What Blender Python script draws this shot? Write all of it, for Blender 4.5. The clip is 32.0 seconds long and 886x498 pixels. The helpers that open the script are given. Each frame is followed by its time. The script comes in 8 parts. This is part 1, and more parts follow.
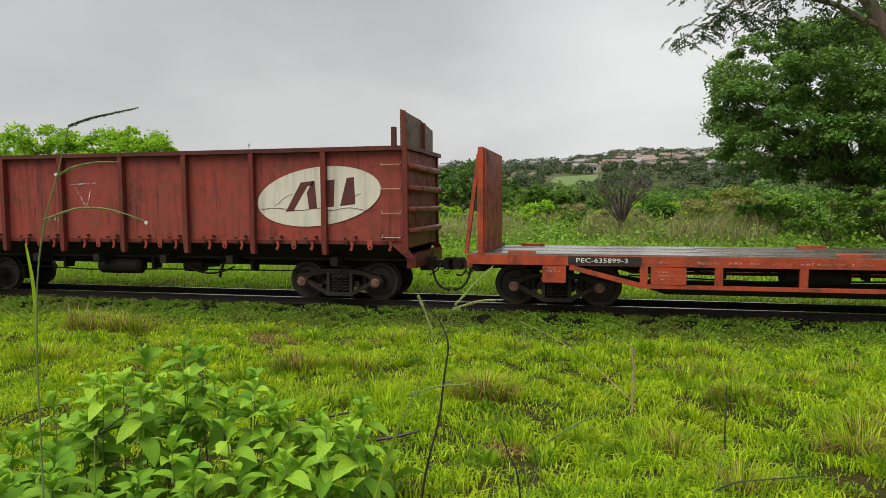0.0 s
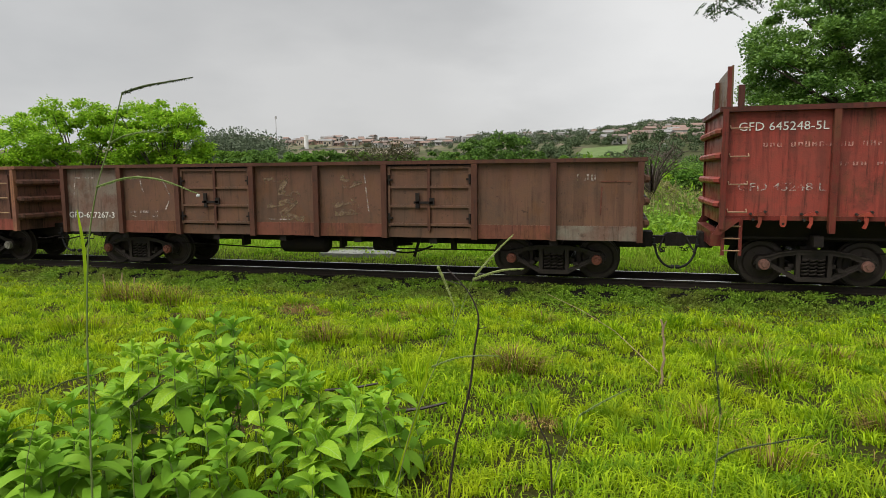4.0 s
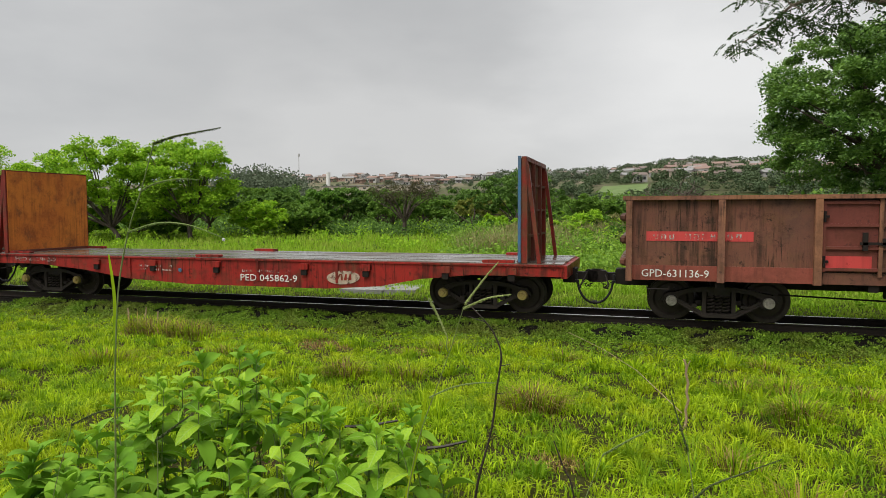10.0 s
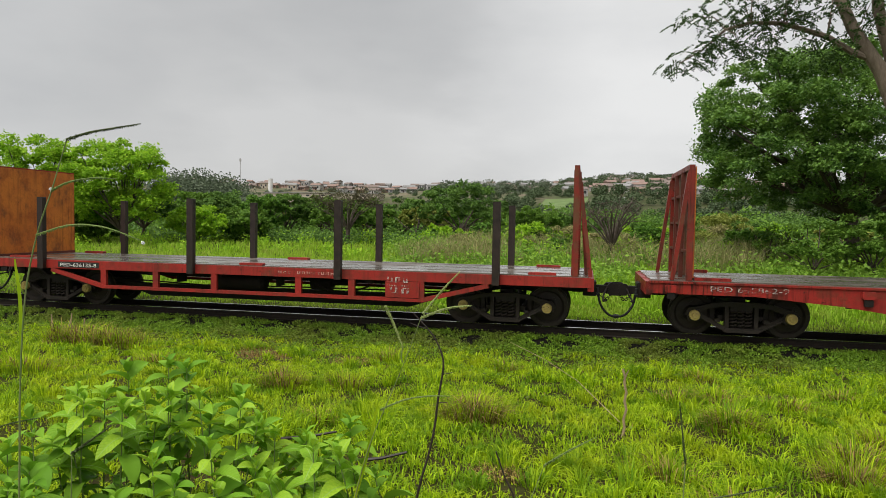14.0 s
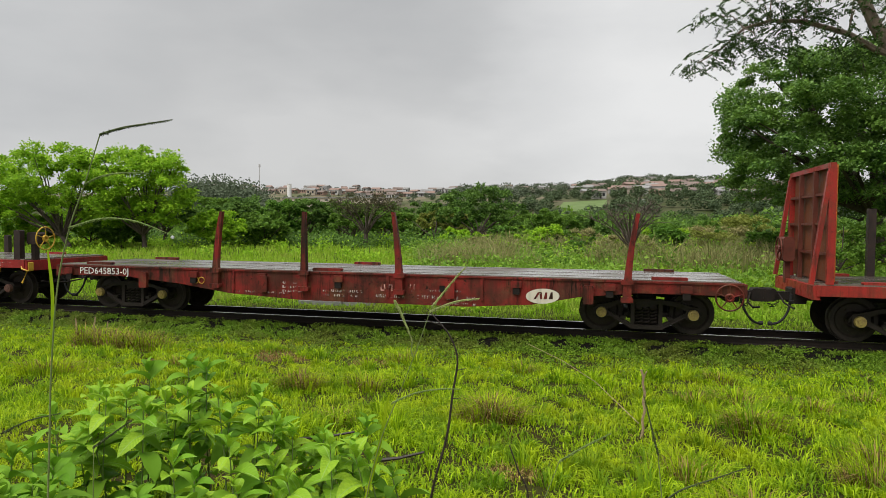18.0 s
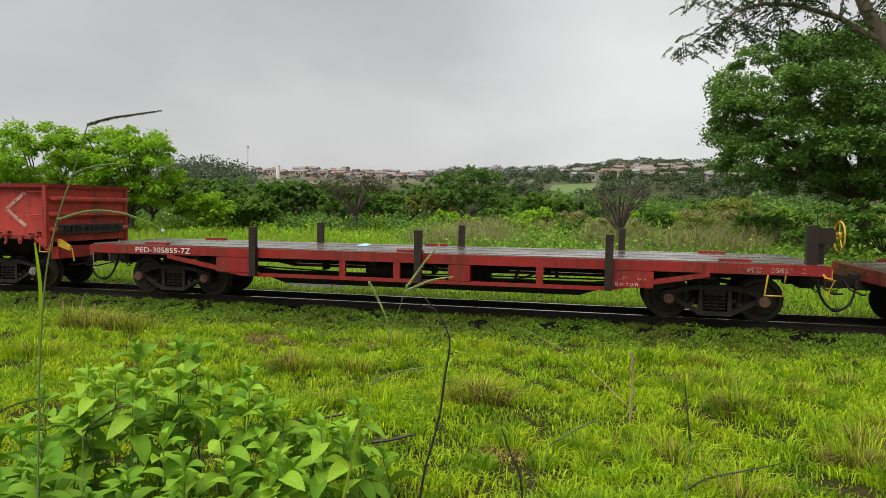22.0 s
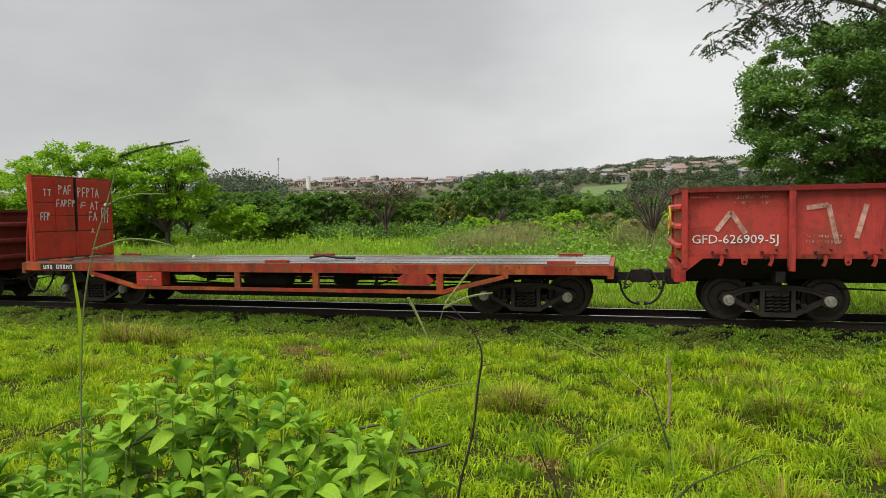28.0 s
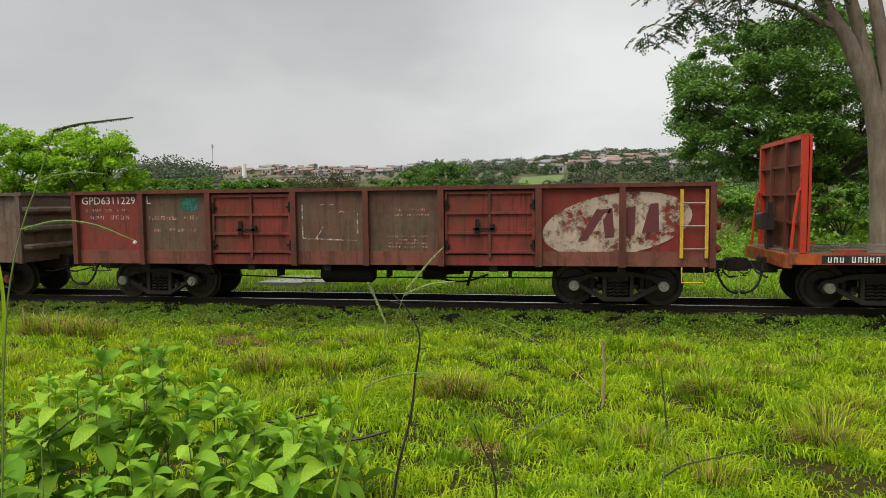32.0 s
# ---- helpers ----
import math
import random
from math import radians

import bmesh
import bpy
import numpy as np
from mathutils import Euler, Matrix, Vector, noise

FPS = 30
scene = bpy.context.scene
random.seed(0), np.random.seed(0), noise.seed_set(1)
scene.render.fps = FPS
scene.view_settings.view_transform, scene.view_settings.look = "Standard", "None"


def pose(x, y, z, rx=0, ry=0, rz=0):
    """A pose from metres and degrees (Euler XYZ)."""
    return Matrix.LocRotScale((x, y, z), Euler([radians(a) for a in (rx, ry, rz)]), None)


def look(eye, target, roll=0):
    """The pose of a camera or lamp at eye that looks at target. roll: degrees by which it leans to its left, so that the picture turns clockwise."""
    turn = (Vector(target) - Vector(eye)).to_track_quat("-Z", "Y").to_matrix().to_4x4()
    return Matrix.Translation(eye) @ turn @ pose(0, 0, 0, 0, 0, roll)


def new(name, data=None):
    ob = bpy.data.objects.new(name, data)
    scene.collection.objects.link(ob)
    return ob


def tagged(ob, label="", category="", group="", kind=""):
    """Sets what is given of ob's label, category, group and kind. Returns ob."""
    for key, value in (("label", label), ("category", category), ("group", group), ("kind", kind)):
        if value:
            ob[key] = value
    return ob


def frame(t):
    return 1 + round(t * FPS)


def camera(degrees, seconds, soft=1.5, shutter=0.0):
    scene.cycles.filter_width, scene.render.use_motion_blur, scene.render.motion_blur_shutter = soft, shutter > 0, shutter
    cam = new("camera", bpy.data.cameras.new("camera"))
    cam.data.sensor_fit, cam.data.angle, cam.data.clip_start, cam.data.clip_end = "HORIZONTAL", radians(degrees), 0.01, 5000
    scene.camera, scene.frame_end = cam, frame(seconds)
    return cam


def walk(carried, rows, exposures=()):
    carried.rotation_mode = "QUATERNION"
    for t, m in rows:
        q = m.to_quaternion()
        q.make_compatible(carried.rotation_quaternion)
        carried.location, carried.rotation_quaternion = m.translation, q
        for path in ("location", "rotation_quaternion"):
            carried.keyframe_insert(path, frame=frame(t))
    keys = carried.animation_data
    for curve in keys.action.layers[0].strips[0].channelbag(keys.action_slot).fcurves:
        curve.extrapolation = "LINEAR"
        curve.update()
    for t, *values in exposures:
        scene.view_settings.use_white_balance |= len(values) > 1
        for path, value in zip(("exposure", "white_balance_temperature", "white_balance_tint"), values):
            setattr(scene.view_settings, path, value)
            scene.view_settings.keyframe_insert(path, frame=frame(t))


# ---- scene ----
cam = camera(68.4, 32.0, soft=0.6)
PATH = [
    (0, (0.023, -0.046, 2.171), (-0.4268, 1.8913, 2.0271), -0.33),
    (0.5, (0.030, -0.060, 2.151), (-0.4511, 1.8675, 1.9854), -0.81),
    (1, (0.040, -0.046, 2.153), (-0.4739, 1.8729, 1.9848), -0.50),
    (1.5, (0.019, -0.053, 2.161), (-0.4826, 1.8686, 1.9873), -0.68),
    (2, (0.032, -0.036, 2.143), (-0.4916, 1.8794, 1.9675), -1.18),
    (2.5, (0.017, -0.036, 2.177), (-0.4815, 1.8919, 2.0559), -0.84),
    (3, (0.007, -0.047, 2.165), (-0.4645, 1.8883, 2.0559), -0.40),
    (3.5, (-0.030, -0.027, 2.150), (-0.5245, 1.8918, 1.9442), 0.41),
    (4, (-0.001, -0.016, 2.169), (-0.5263, 1.8911, 1.9416), -0.49),
    (4.5, (-0.011, -0.015, 2.164), (-0.5897, 1.8835, 1.9824), -1.37),
    (6.5, (0.017, -0.036, 2.172), (-0.5920, 1.8603, 2.0552), -0.17),
    (7, (0.025, -0.024, 2.164), (-0.5757, 1.8725, 2.0264), -0.30),
    (7.5, (0.026, -0.028, 2.180), (-0.5654, 1.8726, 2.0513), -0.57),
    (8, (0.031, -0.029, 2.170), (-0.5571, 1.8729, 2.0387), -0.41),
    (8.5, (0.035, -0.012, 2.163), (-0.5594, 1.8862, 2.0203), -0.51),
    (9, (0.022, -0.026, 2.169), (-0.5905, 1.8698, 2.0587), 0.37),
    (9.5, (0.012, -0.031, 2.179), (-0.5802, 1.8721, 2.0773), 0.38),
    (10, (-0.005, -0.060, 2.174), (-0.5907, 1.8435, 2.0591), -0.20),
    (10.5, (-0.008, -0.049, 2.165), (-0.5721, 1.8584, 2.0180), 0.04),
    (11, (-0.004, -0.022, 2.164), (-0.5592, 1.8877, 2.0171), 0.61),
    (11.5, (0.042, 0.018, 2.160), (-0.4414, 1.9501, 2.0396), 0.34),
    (12, (0.008, -0.006, 2.175), (-0.4267, 1.9390, 2.0721), 0.69),
    (12.5, (-0.016, -0.004, 2.152), (-0.4569, 1.9405, 2.0581), 0.98),
    (13, (-0.015, -0.007, 2.141), (-0.4403, 1.9362, 2.0022), 0.92),
    (13.5, (0.002, 0.026, 2.132), (-0.4171, 1.9719, 2.0036), 1.13),
    (14, (-0.021, 0.008, 2.151), (-0.4409, 1.9578, 2.0671), 1.00),
    (14.5, (0.004, -0.003, 2.134), (-0.4436, 1.9388, 2.0298), 0.55),
    (16.5, (0.013, -0.008, 2.124), (-0.4571, 1.9289, 2.0247), 0.19),
    (17, (0.007, -0.004, 2.132), (-0.4462, 1.9375, 2.0360), 0.03),
    (17.5, (0.006, 0.019, 2.133), (-0.4616, 1.9556, 2.0251), -0.19),
    (18, (0.001, -0.006, 2.125), (-0.4732, 1.9320, 2.0517), 0.56),
    (18.5, (-0.014, -0.013, 2.146), (-0.4637, 1.9311, 2.0833), 0.80),
    (19, (-0.001, -0.009, 2.144), (-0.4399, 1.9384, 2.0899), 1.31),
    (19.5, (0.008, -0.000, 2.126), (-0.4172, 1.9492, 2.0530), 1.25),
    (20, (-0.003, -0.003, 2.126), (-0.4278, 1.9450, 2.0330), 0.84),
    (20.5, (-0.009, -0.004, 2.131), (-0.4518, 1.9397, 2.0360), 1.11),
    (21, (0.001, 0.020, 2.124), (-0.4488, 1.9597, 2.0042), 1.21),
    (21.5, (-0.021, 0.005, 2.123), (-0.4673, 1.9432, 1.9792), 0.44),
    (22, (-0.014, 0.008, 2.127), (-0.4555, 1.9493, 2.0007), 0.81),
    (22.5, (-0.009, 0.011, 2.136), (-0.4126, 1.9630, 2.0345), 0.19),
    (23, (-0.010, 0.012, 2.123), (-0.4270, 1.9586, 2.0001), -0.49),
    (23.5, (-0.008, 0.002, 2.136), (-0.4364, 1.9473, 2.0214), -0.42),
    (24, (-0.010, 0.013, 2.150), (-0.4810, 1.9511, 2.0645), -0.46),
    (24.5, (-0.007, 0.023, 2.140), (-0.5005, 1.9541, 2.0418), -0.67),
    (25, (-0.014, 0.020, 2.138), (-0.4737, 1.9572, 2.0108), -1.31),
    (25.5, (0.001, 0.036, 2.135), (-0.4612, 1.9712, 2.0023), -0.98),
    (27.5, (0.040, 0.039, 2.128), (-0.4508, 1.9689, 2.0073), -1.02),
    (28, (-0.008, 0.004, 2.153), (-0.5404, 1.9236, 2.0453), -0.94),
    (28.5, (0.005, 0.011, 2.132), (-0.5502, 1.9209, 1.9904), -1.92),
    (29, (0.001, 0.015, 2.131), (-0.5318, 1.9287, 1.9666), -1.50),
    (29.5, (-0.003, 0.015, 2.136), (-0.4874, 1.9418, 1.9743), -0.86),
    (30, (-0.003, 0.017, 2.132), (-0.4866, 1.9472, 1.9956), -0.52),
    (30.5, (-0.014, 0.012, 2.125), (-0.4982, 1.9403, 1.9707), -0.53),
    (31, (0.005, 0.020, 2.129), (-0.4529, 1.9566, 1.9912), -0.11),
    (31.5, (-0.025, -0.001, 2.133), (-0.4266, 1.9449, 1.9723), -0.74),
    (32, (-0.007, 0.038, 2.124), (-0.3606, 1.9951, 1.9815), -0.63),
]
walk(cam, [(t, look(eye, target, roll)) for t, eye, target, roll in PATH])

# ---------- world, sun ----------
SUN_AZ, SUN_EL = 215.0, 62.0          # degrees; from behind the camera, high, veiled by cloud
world = bpy.data.worlds.new("overcast_sky")
world.use_nodes = True
scene.world = world
wn, wl = world.node_tree.nodes, world.node_tree.links
wn.clear()


def wnode(kind, **values):
    n = wn.new(kind)
    for k, v in values.items():
        n.inputs[k].default_value = v
    return n


sky = wn.new("ShaderNodeTexSky")
sky.sky_type = "NISHITA"
sky.sun_disc = False
sky.sun_elevation = radians(SUN_EL)
sky.sun_rotation = radians(SUN_AZ)
sky_gain = wn.new("ShaderNodeVectorMath")
sky_gain.operation = "SCALE"
sky_gain.inputs["Scale"].default_value = 0.10
coord = wn.new("ShaderNodeTexCoord")
stretch = wn.new("ShaderNodeMapping")
stretch.inputs["Scale"].default_value = (1.0, 1.0, 2.6)
stretch.inputs["Location"].default_value = (0.35, 0.0, 0.15)
clouds = wnode("ShaderNodeTexNoise", Scale=1.5, Detail=6.0, Roughness=0.5)
cloud_ramp = wn.new("ShaderNodeValToRGB")
cloud_ramp.color_ramp.elements[0].position, cloud_ramp.color_ramp.elements[0].color = 0.32, (0.51, 0.52, 0.53, 1)
cloud_ramp.color_ramp.elements[1].position, cloud_ramp.color_ramp.elements[1].color = 0.66, (0.80, 0.80, 0.795, 1)
veil = wn.new("ShaderNodeMix")
veil.data_type = "RGBA"
veil.inputs["Factor"].default_value = 0.96
back = wnode("ShaderNodeBackground", Strength=0.92)
out = wn.new("ShaderNodeOutputWorld")
wl.new(coord.outputs["Generated"], stretch.inputs["Vector"])
wl.new(stretch.outputs["Vector"], clouds.inputs["Vector"])
wl.new(clouds.outputs["Fac"], cloud_ramp.inputs["Fac"])
wl.new(sky.outputs["Color"], sky_gain.inputs[0])
wl.new(sky_gain.outputs["Vector"], veil.inputs["A"])


def cloud_mass(colour, az, el, inner, outer, gain):
    """A soft, broad lighter or darker mass in the cloud cover."""
    d = wn.new("ShaderNodeVectorMath")
    d.operation = "DOT_PRODUCT"
    wl.new(coord.outputs["Generated"], d.inputs[0])
    d.inputs[1].default_value = (math.sin(radians(az)) * math.cos(radians(el)), math.cos(radians(az)) * math.cos(radians(el)), math.sin(radians(el)))
    ragged = wn.new("ShaderNodeMath")
    ragged.operation = "MULTIPLY_ADD"
    wl.new(clouds.outputs["Fac"], ragged.inputs[0])
    ragged.inputs[1].default_value = 0.16
    wl.new(d.outputs["Value"], ragged.inputs[2])
    mr = wn.new("ShaderNodeMapRange")
    mr.interpolation_type = "SMOOTHSTEP"
    for key, v in (("From Min", math.cos(radians(outer)) + 0.08), ("From Max", math.cos(radians(inner)) + 0.08), ("To Min", 1.0), ("To Max", gain)):
        mr.inputs[key].default_value = v
    wl.new(ragged.outputs["Value"], mr.inputs["Value"])
    sc = wn.new("ShaderNodeVectorMath")
    sc.operation = "SCALE"
    wl.new(colour, sc.inputs[0])
    wl.new(mr.outputs["Result"], sc.inputs["Scale"])
    return sc.outputs["Vector"]


cover = cloud_mass(cloud_ramp.outputs["Color"], -24, 10, 4, 24, 0.87)
cover = cloud_mass(cover, 4, 14, 2, 17, 1.13)
wl.new(cover, veil.inputs["B"])
wl.new(veil.outputs["Result"], back.inputs["Color"])
wl.new(back.outputs["Background"], out.inputs["Surface"])

sun_data = bpy.data.lights.new("sun", "SUN")
sun_data.energy, sun_data.angle, sun_data.color = 4.2, radians(60), (1.0, 0.98, 0.93)
sun = new("sun", sun_data)
sun.matrix_world = look((0, 0, 60), (40 * math.sin(radians(SUN_AZ + 180)), 40 * math.cos(radians(SUN_AZ + 180)), 60 - 40 * math.tan(radians(SUN_EL))))


# ---------- mesh helpers ----------
class Geo:
    """Gathers boxes, tubes and prisms into one mesh."""

    def __init__(self):
        self.v, self.f = [], []

    def add(self, verts, faces):
        n = len(self.v)
        self.v += [tuple(p) for p in verts]
        self.f += [tuple(i + n for i in face) for face in faces]
        return self

    def box(self, x0, x1, y0, y1, z0, z1, bevel=0.0):
        if bevel:
            b = bevel
            self.prism([(x0 + b, z0), (x1 - b, z0), (x1, z0 + b), (x1, z1 - b), (x1 - b, z1), (x0 + b, z1), (x0, z1 - b), (x0, z0 + b)], y0, y1)
            return self
        vs = [(x, y, z) for x in (x0, x1) for y in (y0, y1) for z in (z0, z1)]
        return self.add(vs, [(0, 1, 3, 2), (4, 6, 7, 5), (0, 4, 5, 1), (2, 3, 7, 6), (0, 2, 6, 4), (1, 5, 7, 3)])

    def prism(self, poly, y0, y1):
        """A polygon in x, z, extruded from y0 to y1."""
        n = len(poly)
        vs = [(x, y0, z) for x, z in poly] + [(x, y1, z) for x, z in poly]
        return self.add(vs, [tuple(range(n)), tuple(range(2 * n - 1, n - 1, -1))] + [(i, i + n, (i + 1) % n + n, (i + 1) % n) for i in range(n)])

    def beam(self, a, b, w, y0, y1):
        """A straight bar from a to b in x, z, w wide, from y0 to y1."""
        d = Vector((b[0] - a[0], b[1] - a[1])).normalized() * (w / 2)
        return self.prism([(a[0] + d.y, a[1] - d.x), (b[0] + d.y, b[1] - d.x), (b[0] - d.y, b[1] + d.x), (a[0] - d.y, a[1] + d.x)], y0, y1)

    def tube(self, points, r, n=8, r2=None, cap=True):
        pts = [Vector(p) for p in points]
        start, rings = len(self.v), len(pts)
        for i, p in enumerate(pts):
            t = (pts[min(i + 1, rings - 1)] - pts[max(i - 1, 0)]).normalized()
            side = t.cross(Vector((0.31, 0.17, 0.93))).normalized()
            other = t.cross(side)
            rr = r if r2 is None else r + (r2 - r) * i / (rings - 1)
            for k in range(n):
                a = math.tau * k / n
                self.v.append(tuple(p + rr * (math.cos(a) * side + math.sin(a) * other)))
        for i in range(rings - 1):
            for k in range(n):
                a, b = start + i * n + k, start + i * n + (k + 1) % n
                self.f.append((a, b, b + n, a + n))
        if cap:
            self.f.append(tuple(start + k for k in range(n - 1, -1, -1)))
            self.f.append(tuple(start + (rings - 1) * n + k for k in range(n)))
        return self

    def lathe(self, profile, centre, n=24):
        """A profile of (radius, y) turned about the y axis through centre."""
        start, m = len(self.v), len(profile)
        for k in range(n):
            a = math.tau * k / n
            for r, y in profile:
                self.v.append((centre[0] + r * math.cos(a), centre[1] + y, centre[2] + r * math.sin(a)))
        for k in range(n):
            for i in range(m - 1):
                a, b = start + k * m + i, start + (k + 1) % n * m + i
                self.f.append((a, b, b + 1, a + 1))
        return self

    def ring(self, centre, r, thick, axis="y", n=24, m=6):
        pts = []
        for k in range(n + 1):
            a = math.tau * k / n
            u, v = r * math.cos(a), r * math.sin(a)
            pts.append((centre[0] + (u if axis != "x" else 0), centre[1] + (u if axis == "x" else (v if axis == "z" else 0)), centre[2] + (v if axis != "z" else 0)))
        return self.tube(pts, thick, m, cap=False)

    def mesh(self, name, smooth=35):
        me = bpy.data.meshes.new(name)
        me.from_pydata(self.v, [], self.f)
        me.validate()
        bm = bmesh.new()
        bm.from_mesh(me)
        bmesh.ops.recalc_face_normals(bm, faces=bm.faces)
        bm.to_mesh(me)
        bm.free()
        if smooth:
            me.polygons.foreach_set("use_smooth", [True] * len(me.polygons))
            me.set_sharp_from_angle(angle=radians(smooth))
        return me


def part(name, geo, material, parent, label="", at=None):
    """Links a mesh, or a Geo, as one object under a thing or a part."""
    me = geo.mesh(name) if isinstance(geo, Geo) else geo
    if material is not None and not me.materials:
        me.materials.append(material)
    ob = new(name, me)
    ob.parent = parent
    if at is not None:
        ob.location = at
    if label:
        ob["label"] = label
    return ob


def thing(name, label, category, at=(0, 0, 0), group="", kind="", data=None):
    ob = new(name, data)
    ob.location = at
    if data is None:
        ob.empty_display_size = 0.2
    return tagged(ob, label, category, group, kind)


# ---------- materials ----------
class Mat:
    """A principled material with a few wiring shortcuts."""

    def __init__(self, name, rough=0.6, metal=0.0, spec=0.5):
        self.m = bpy.data.materials.new(name)
        self.m.use_nodes = True
        self.n, self.l = self.m.node_tree.nodes, self.m.node_tree.links
        self.b = self.n["Principled BSDF"]
        self.b.inputs["Roughness"].default_value = rough
        self.b.inputs["Metallic"].default_value = metal
        self.b.inputs["Specular IOR Level"].default_value = spec
        self.space = self.n.new("ShaderNodeTexCoord").outputs["Object"]

    def noise(self, scale, detail=5.0, rough=0.6, stretch=(1, 1, 1), shift=(0, 0, 0), lo=0.35, hi=0.65, distort=0.0):
        mp = self.n.new("ShaderNodeMapping")
        mp.inputs["Scale"].default_value, mp.inputs["Location"].default_value = stretch, shift
        self.l.new(self.space, mp.inputs["Vector"])
        nz = self.n.new("ShaderNodeTexNoise")
        for k, v in (("Scale", scale), ("Detail", detail), ("Roughness", rough), ("Distortion", distort)):
            nz.inputs[k].default_value = v
        self.l.new(mp.outputs["Vector"], nz.inputs["Vector"])
        return self.span(nz.outputs["Fac"], lo, hi)

    def span(self, socket, lo, hi, to0=0.0, to1=1.0):
        mr = self.n.new("ShaderNodeMapRange")
        mr.inputs["From Min"].default_value, mr.inputs["From Max"].default_value = lo, hi
        mr.inputs["To Min"].default_value, mr.inputs["To Max"].default_value = to0, to1
        self.l.new(socket, mr.inputs["Value"])
        return mr.outputs["Result"]

    def mix(self, a, b, fac):
        mx = self.n.new("ShaderNodeMix")
        mx.data_type = "RGBA"
        for key, v in (("A", a), ("B", b)):
            if isinstance(v, tuple):
                mx.inputs[key].default_value = (*v, 1.0)
            else:
                self.l.new(v, mx.inputs[key])
        if isinstance(fac, float):
            mx.inputs["Factor"].default_value = fac
        else:
            self.l.new(fac, mx.inputs["Factor"])
        return mx.outputs["Result"]

    def times(self, a, b):
        mt = self.n.new("ShaderNodeMath")
        mt.operation = "MULTIPLY"
        for k, v in enumerate((a, b)):
            if isinstance(v, float):
                mt.inputs[k].default_value = v
            else:
                self.l.new(v, mt.inputs[k])
        return mt.outputs["Value"]

    def axis(self, which):
        s = self.n.new("ShaderNodeSeparateXYZ")
        self.l.new(self.space, s.inputs["Vector"])
        return s.outputs[which]

    def island(self):
        return self.n.new("ShaderNodeNewGeometry").outputs["Random Per Island"]

    def each(self):
        return self.n.new("ShaderNodeObjectInfo").outputs["Random"]

    def colour(self, socket):
        if isinstance(socket, tuple):
            self.b.inputs["Base Color"].default_value = (*socket, 1.0)
        else:
            self.l.new(socket, self.b.inputs["Base Color"])
        return self

    def rough(self, socket, lo, hi):
        self.l.new(self.span(socket, 0, 1, lo, hi), self.b.inputs["Roughness"])
        return self

    def bump(self, socket, strength=0.3, distance=0.01):
        bp = self.n.new("ShaderNodeBump")
        bp.inputs["Strength"].default_value, bp.inputs["Distance"].default_value = strength, distance
        self.l.new(socket, bp.inputs["Height"])
        self.l.new(bp.outputs["Normal"], self.b.inputs["Normal"])
        return self

    def clear(self, socket):
        """Worn through where the socket is 0."""
        tr = self.n.new("ShaderNodeBsdfTransparent")
        mx = self.n.new("ShaderNodeMixShader")
        o = self.n["Material Output"]
        self.l.new(socket, mx.inputs["Fac"])
        self.l.new(tr.outputs[0], mx.inputs[1])
        self.l.new(self.b.outputs[0], mx.inputs[2])
        self.l.new(mx.outputs[0], o.inputs["Surface"])
        return self

    def thin(self, colour_socket, share=0.35):
        """Adds light let through, for leaves."""
        tl = self.n.new("ShaderNodeBsdfTranslucent")
        mx = self.n.new("ShaderNodeMixShader")
        mx.inputs["Fac"].default_value = share
        self.l.new(colour_socket, tl.inputs["Color"])
        self.l.new(self.b.outputs[0], mx.inputs[1])
        self.l.new(tl.outputs[0], mx.inputs[2])
        self.l.new(mx.outputs[0], self.n["Material Output"].inputs["Surface"])
        return self


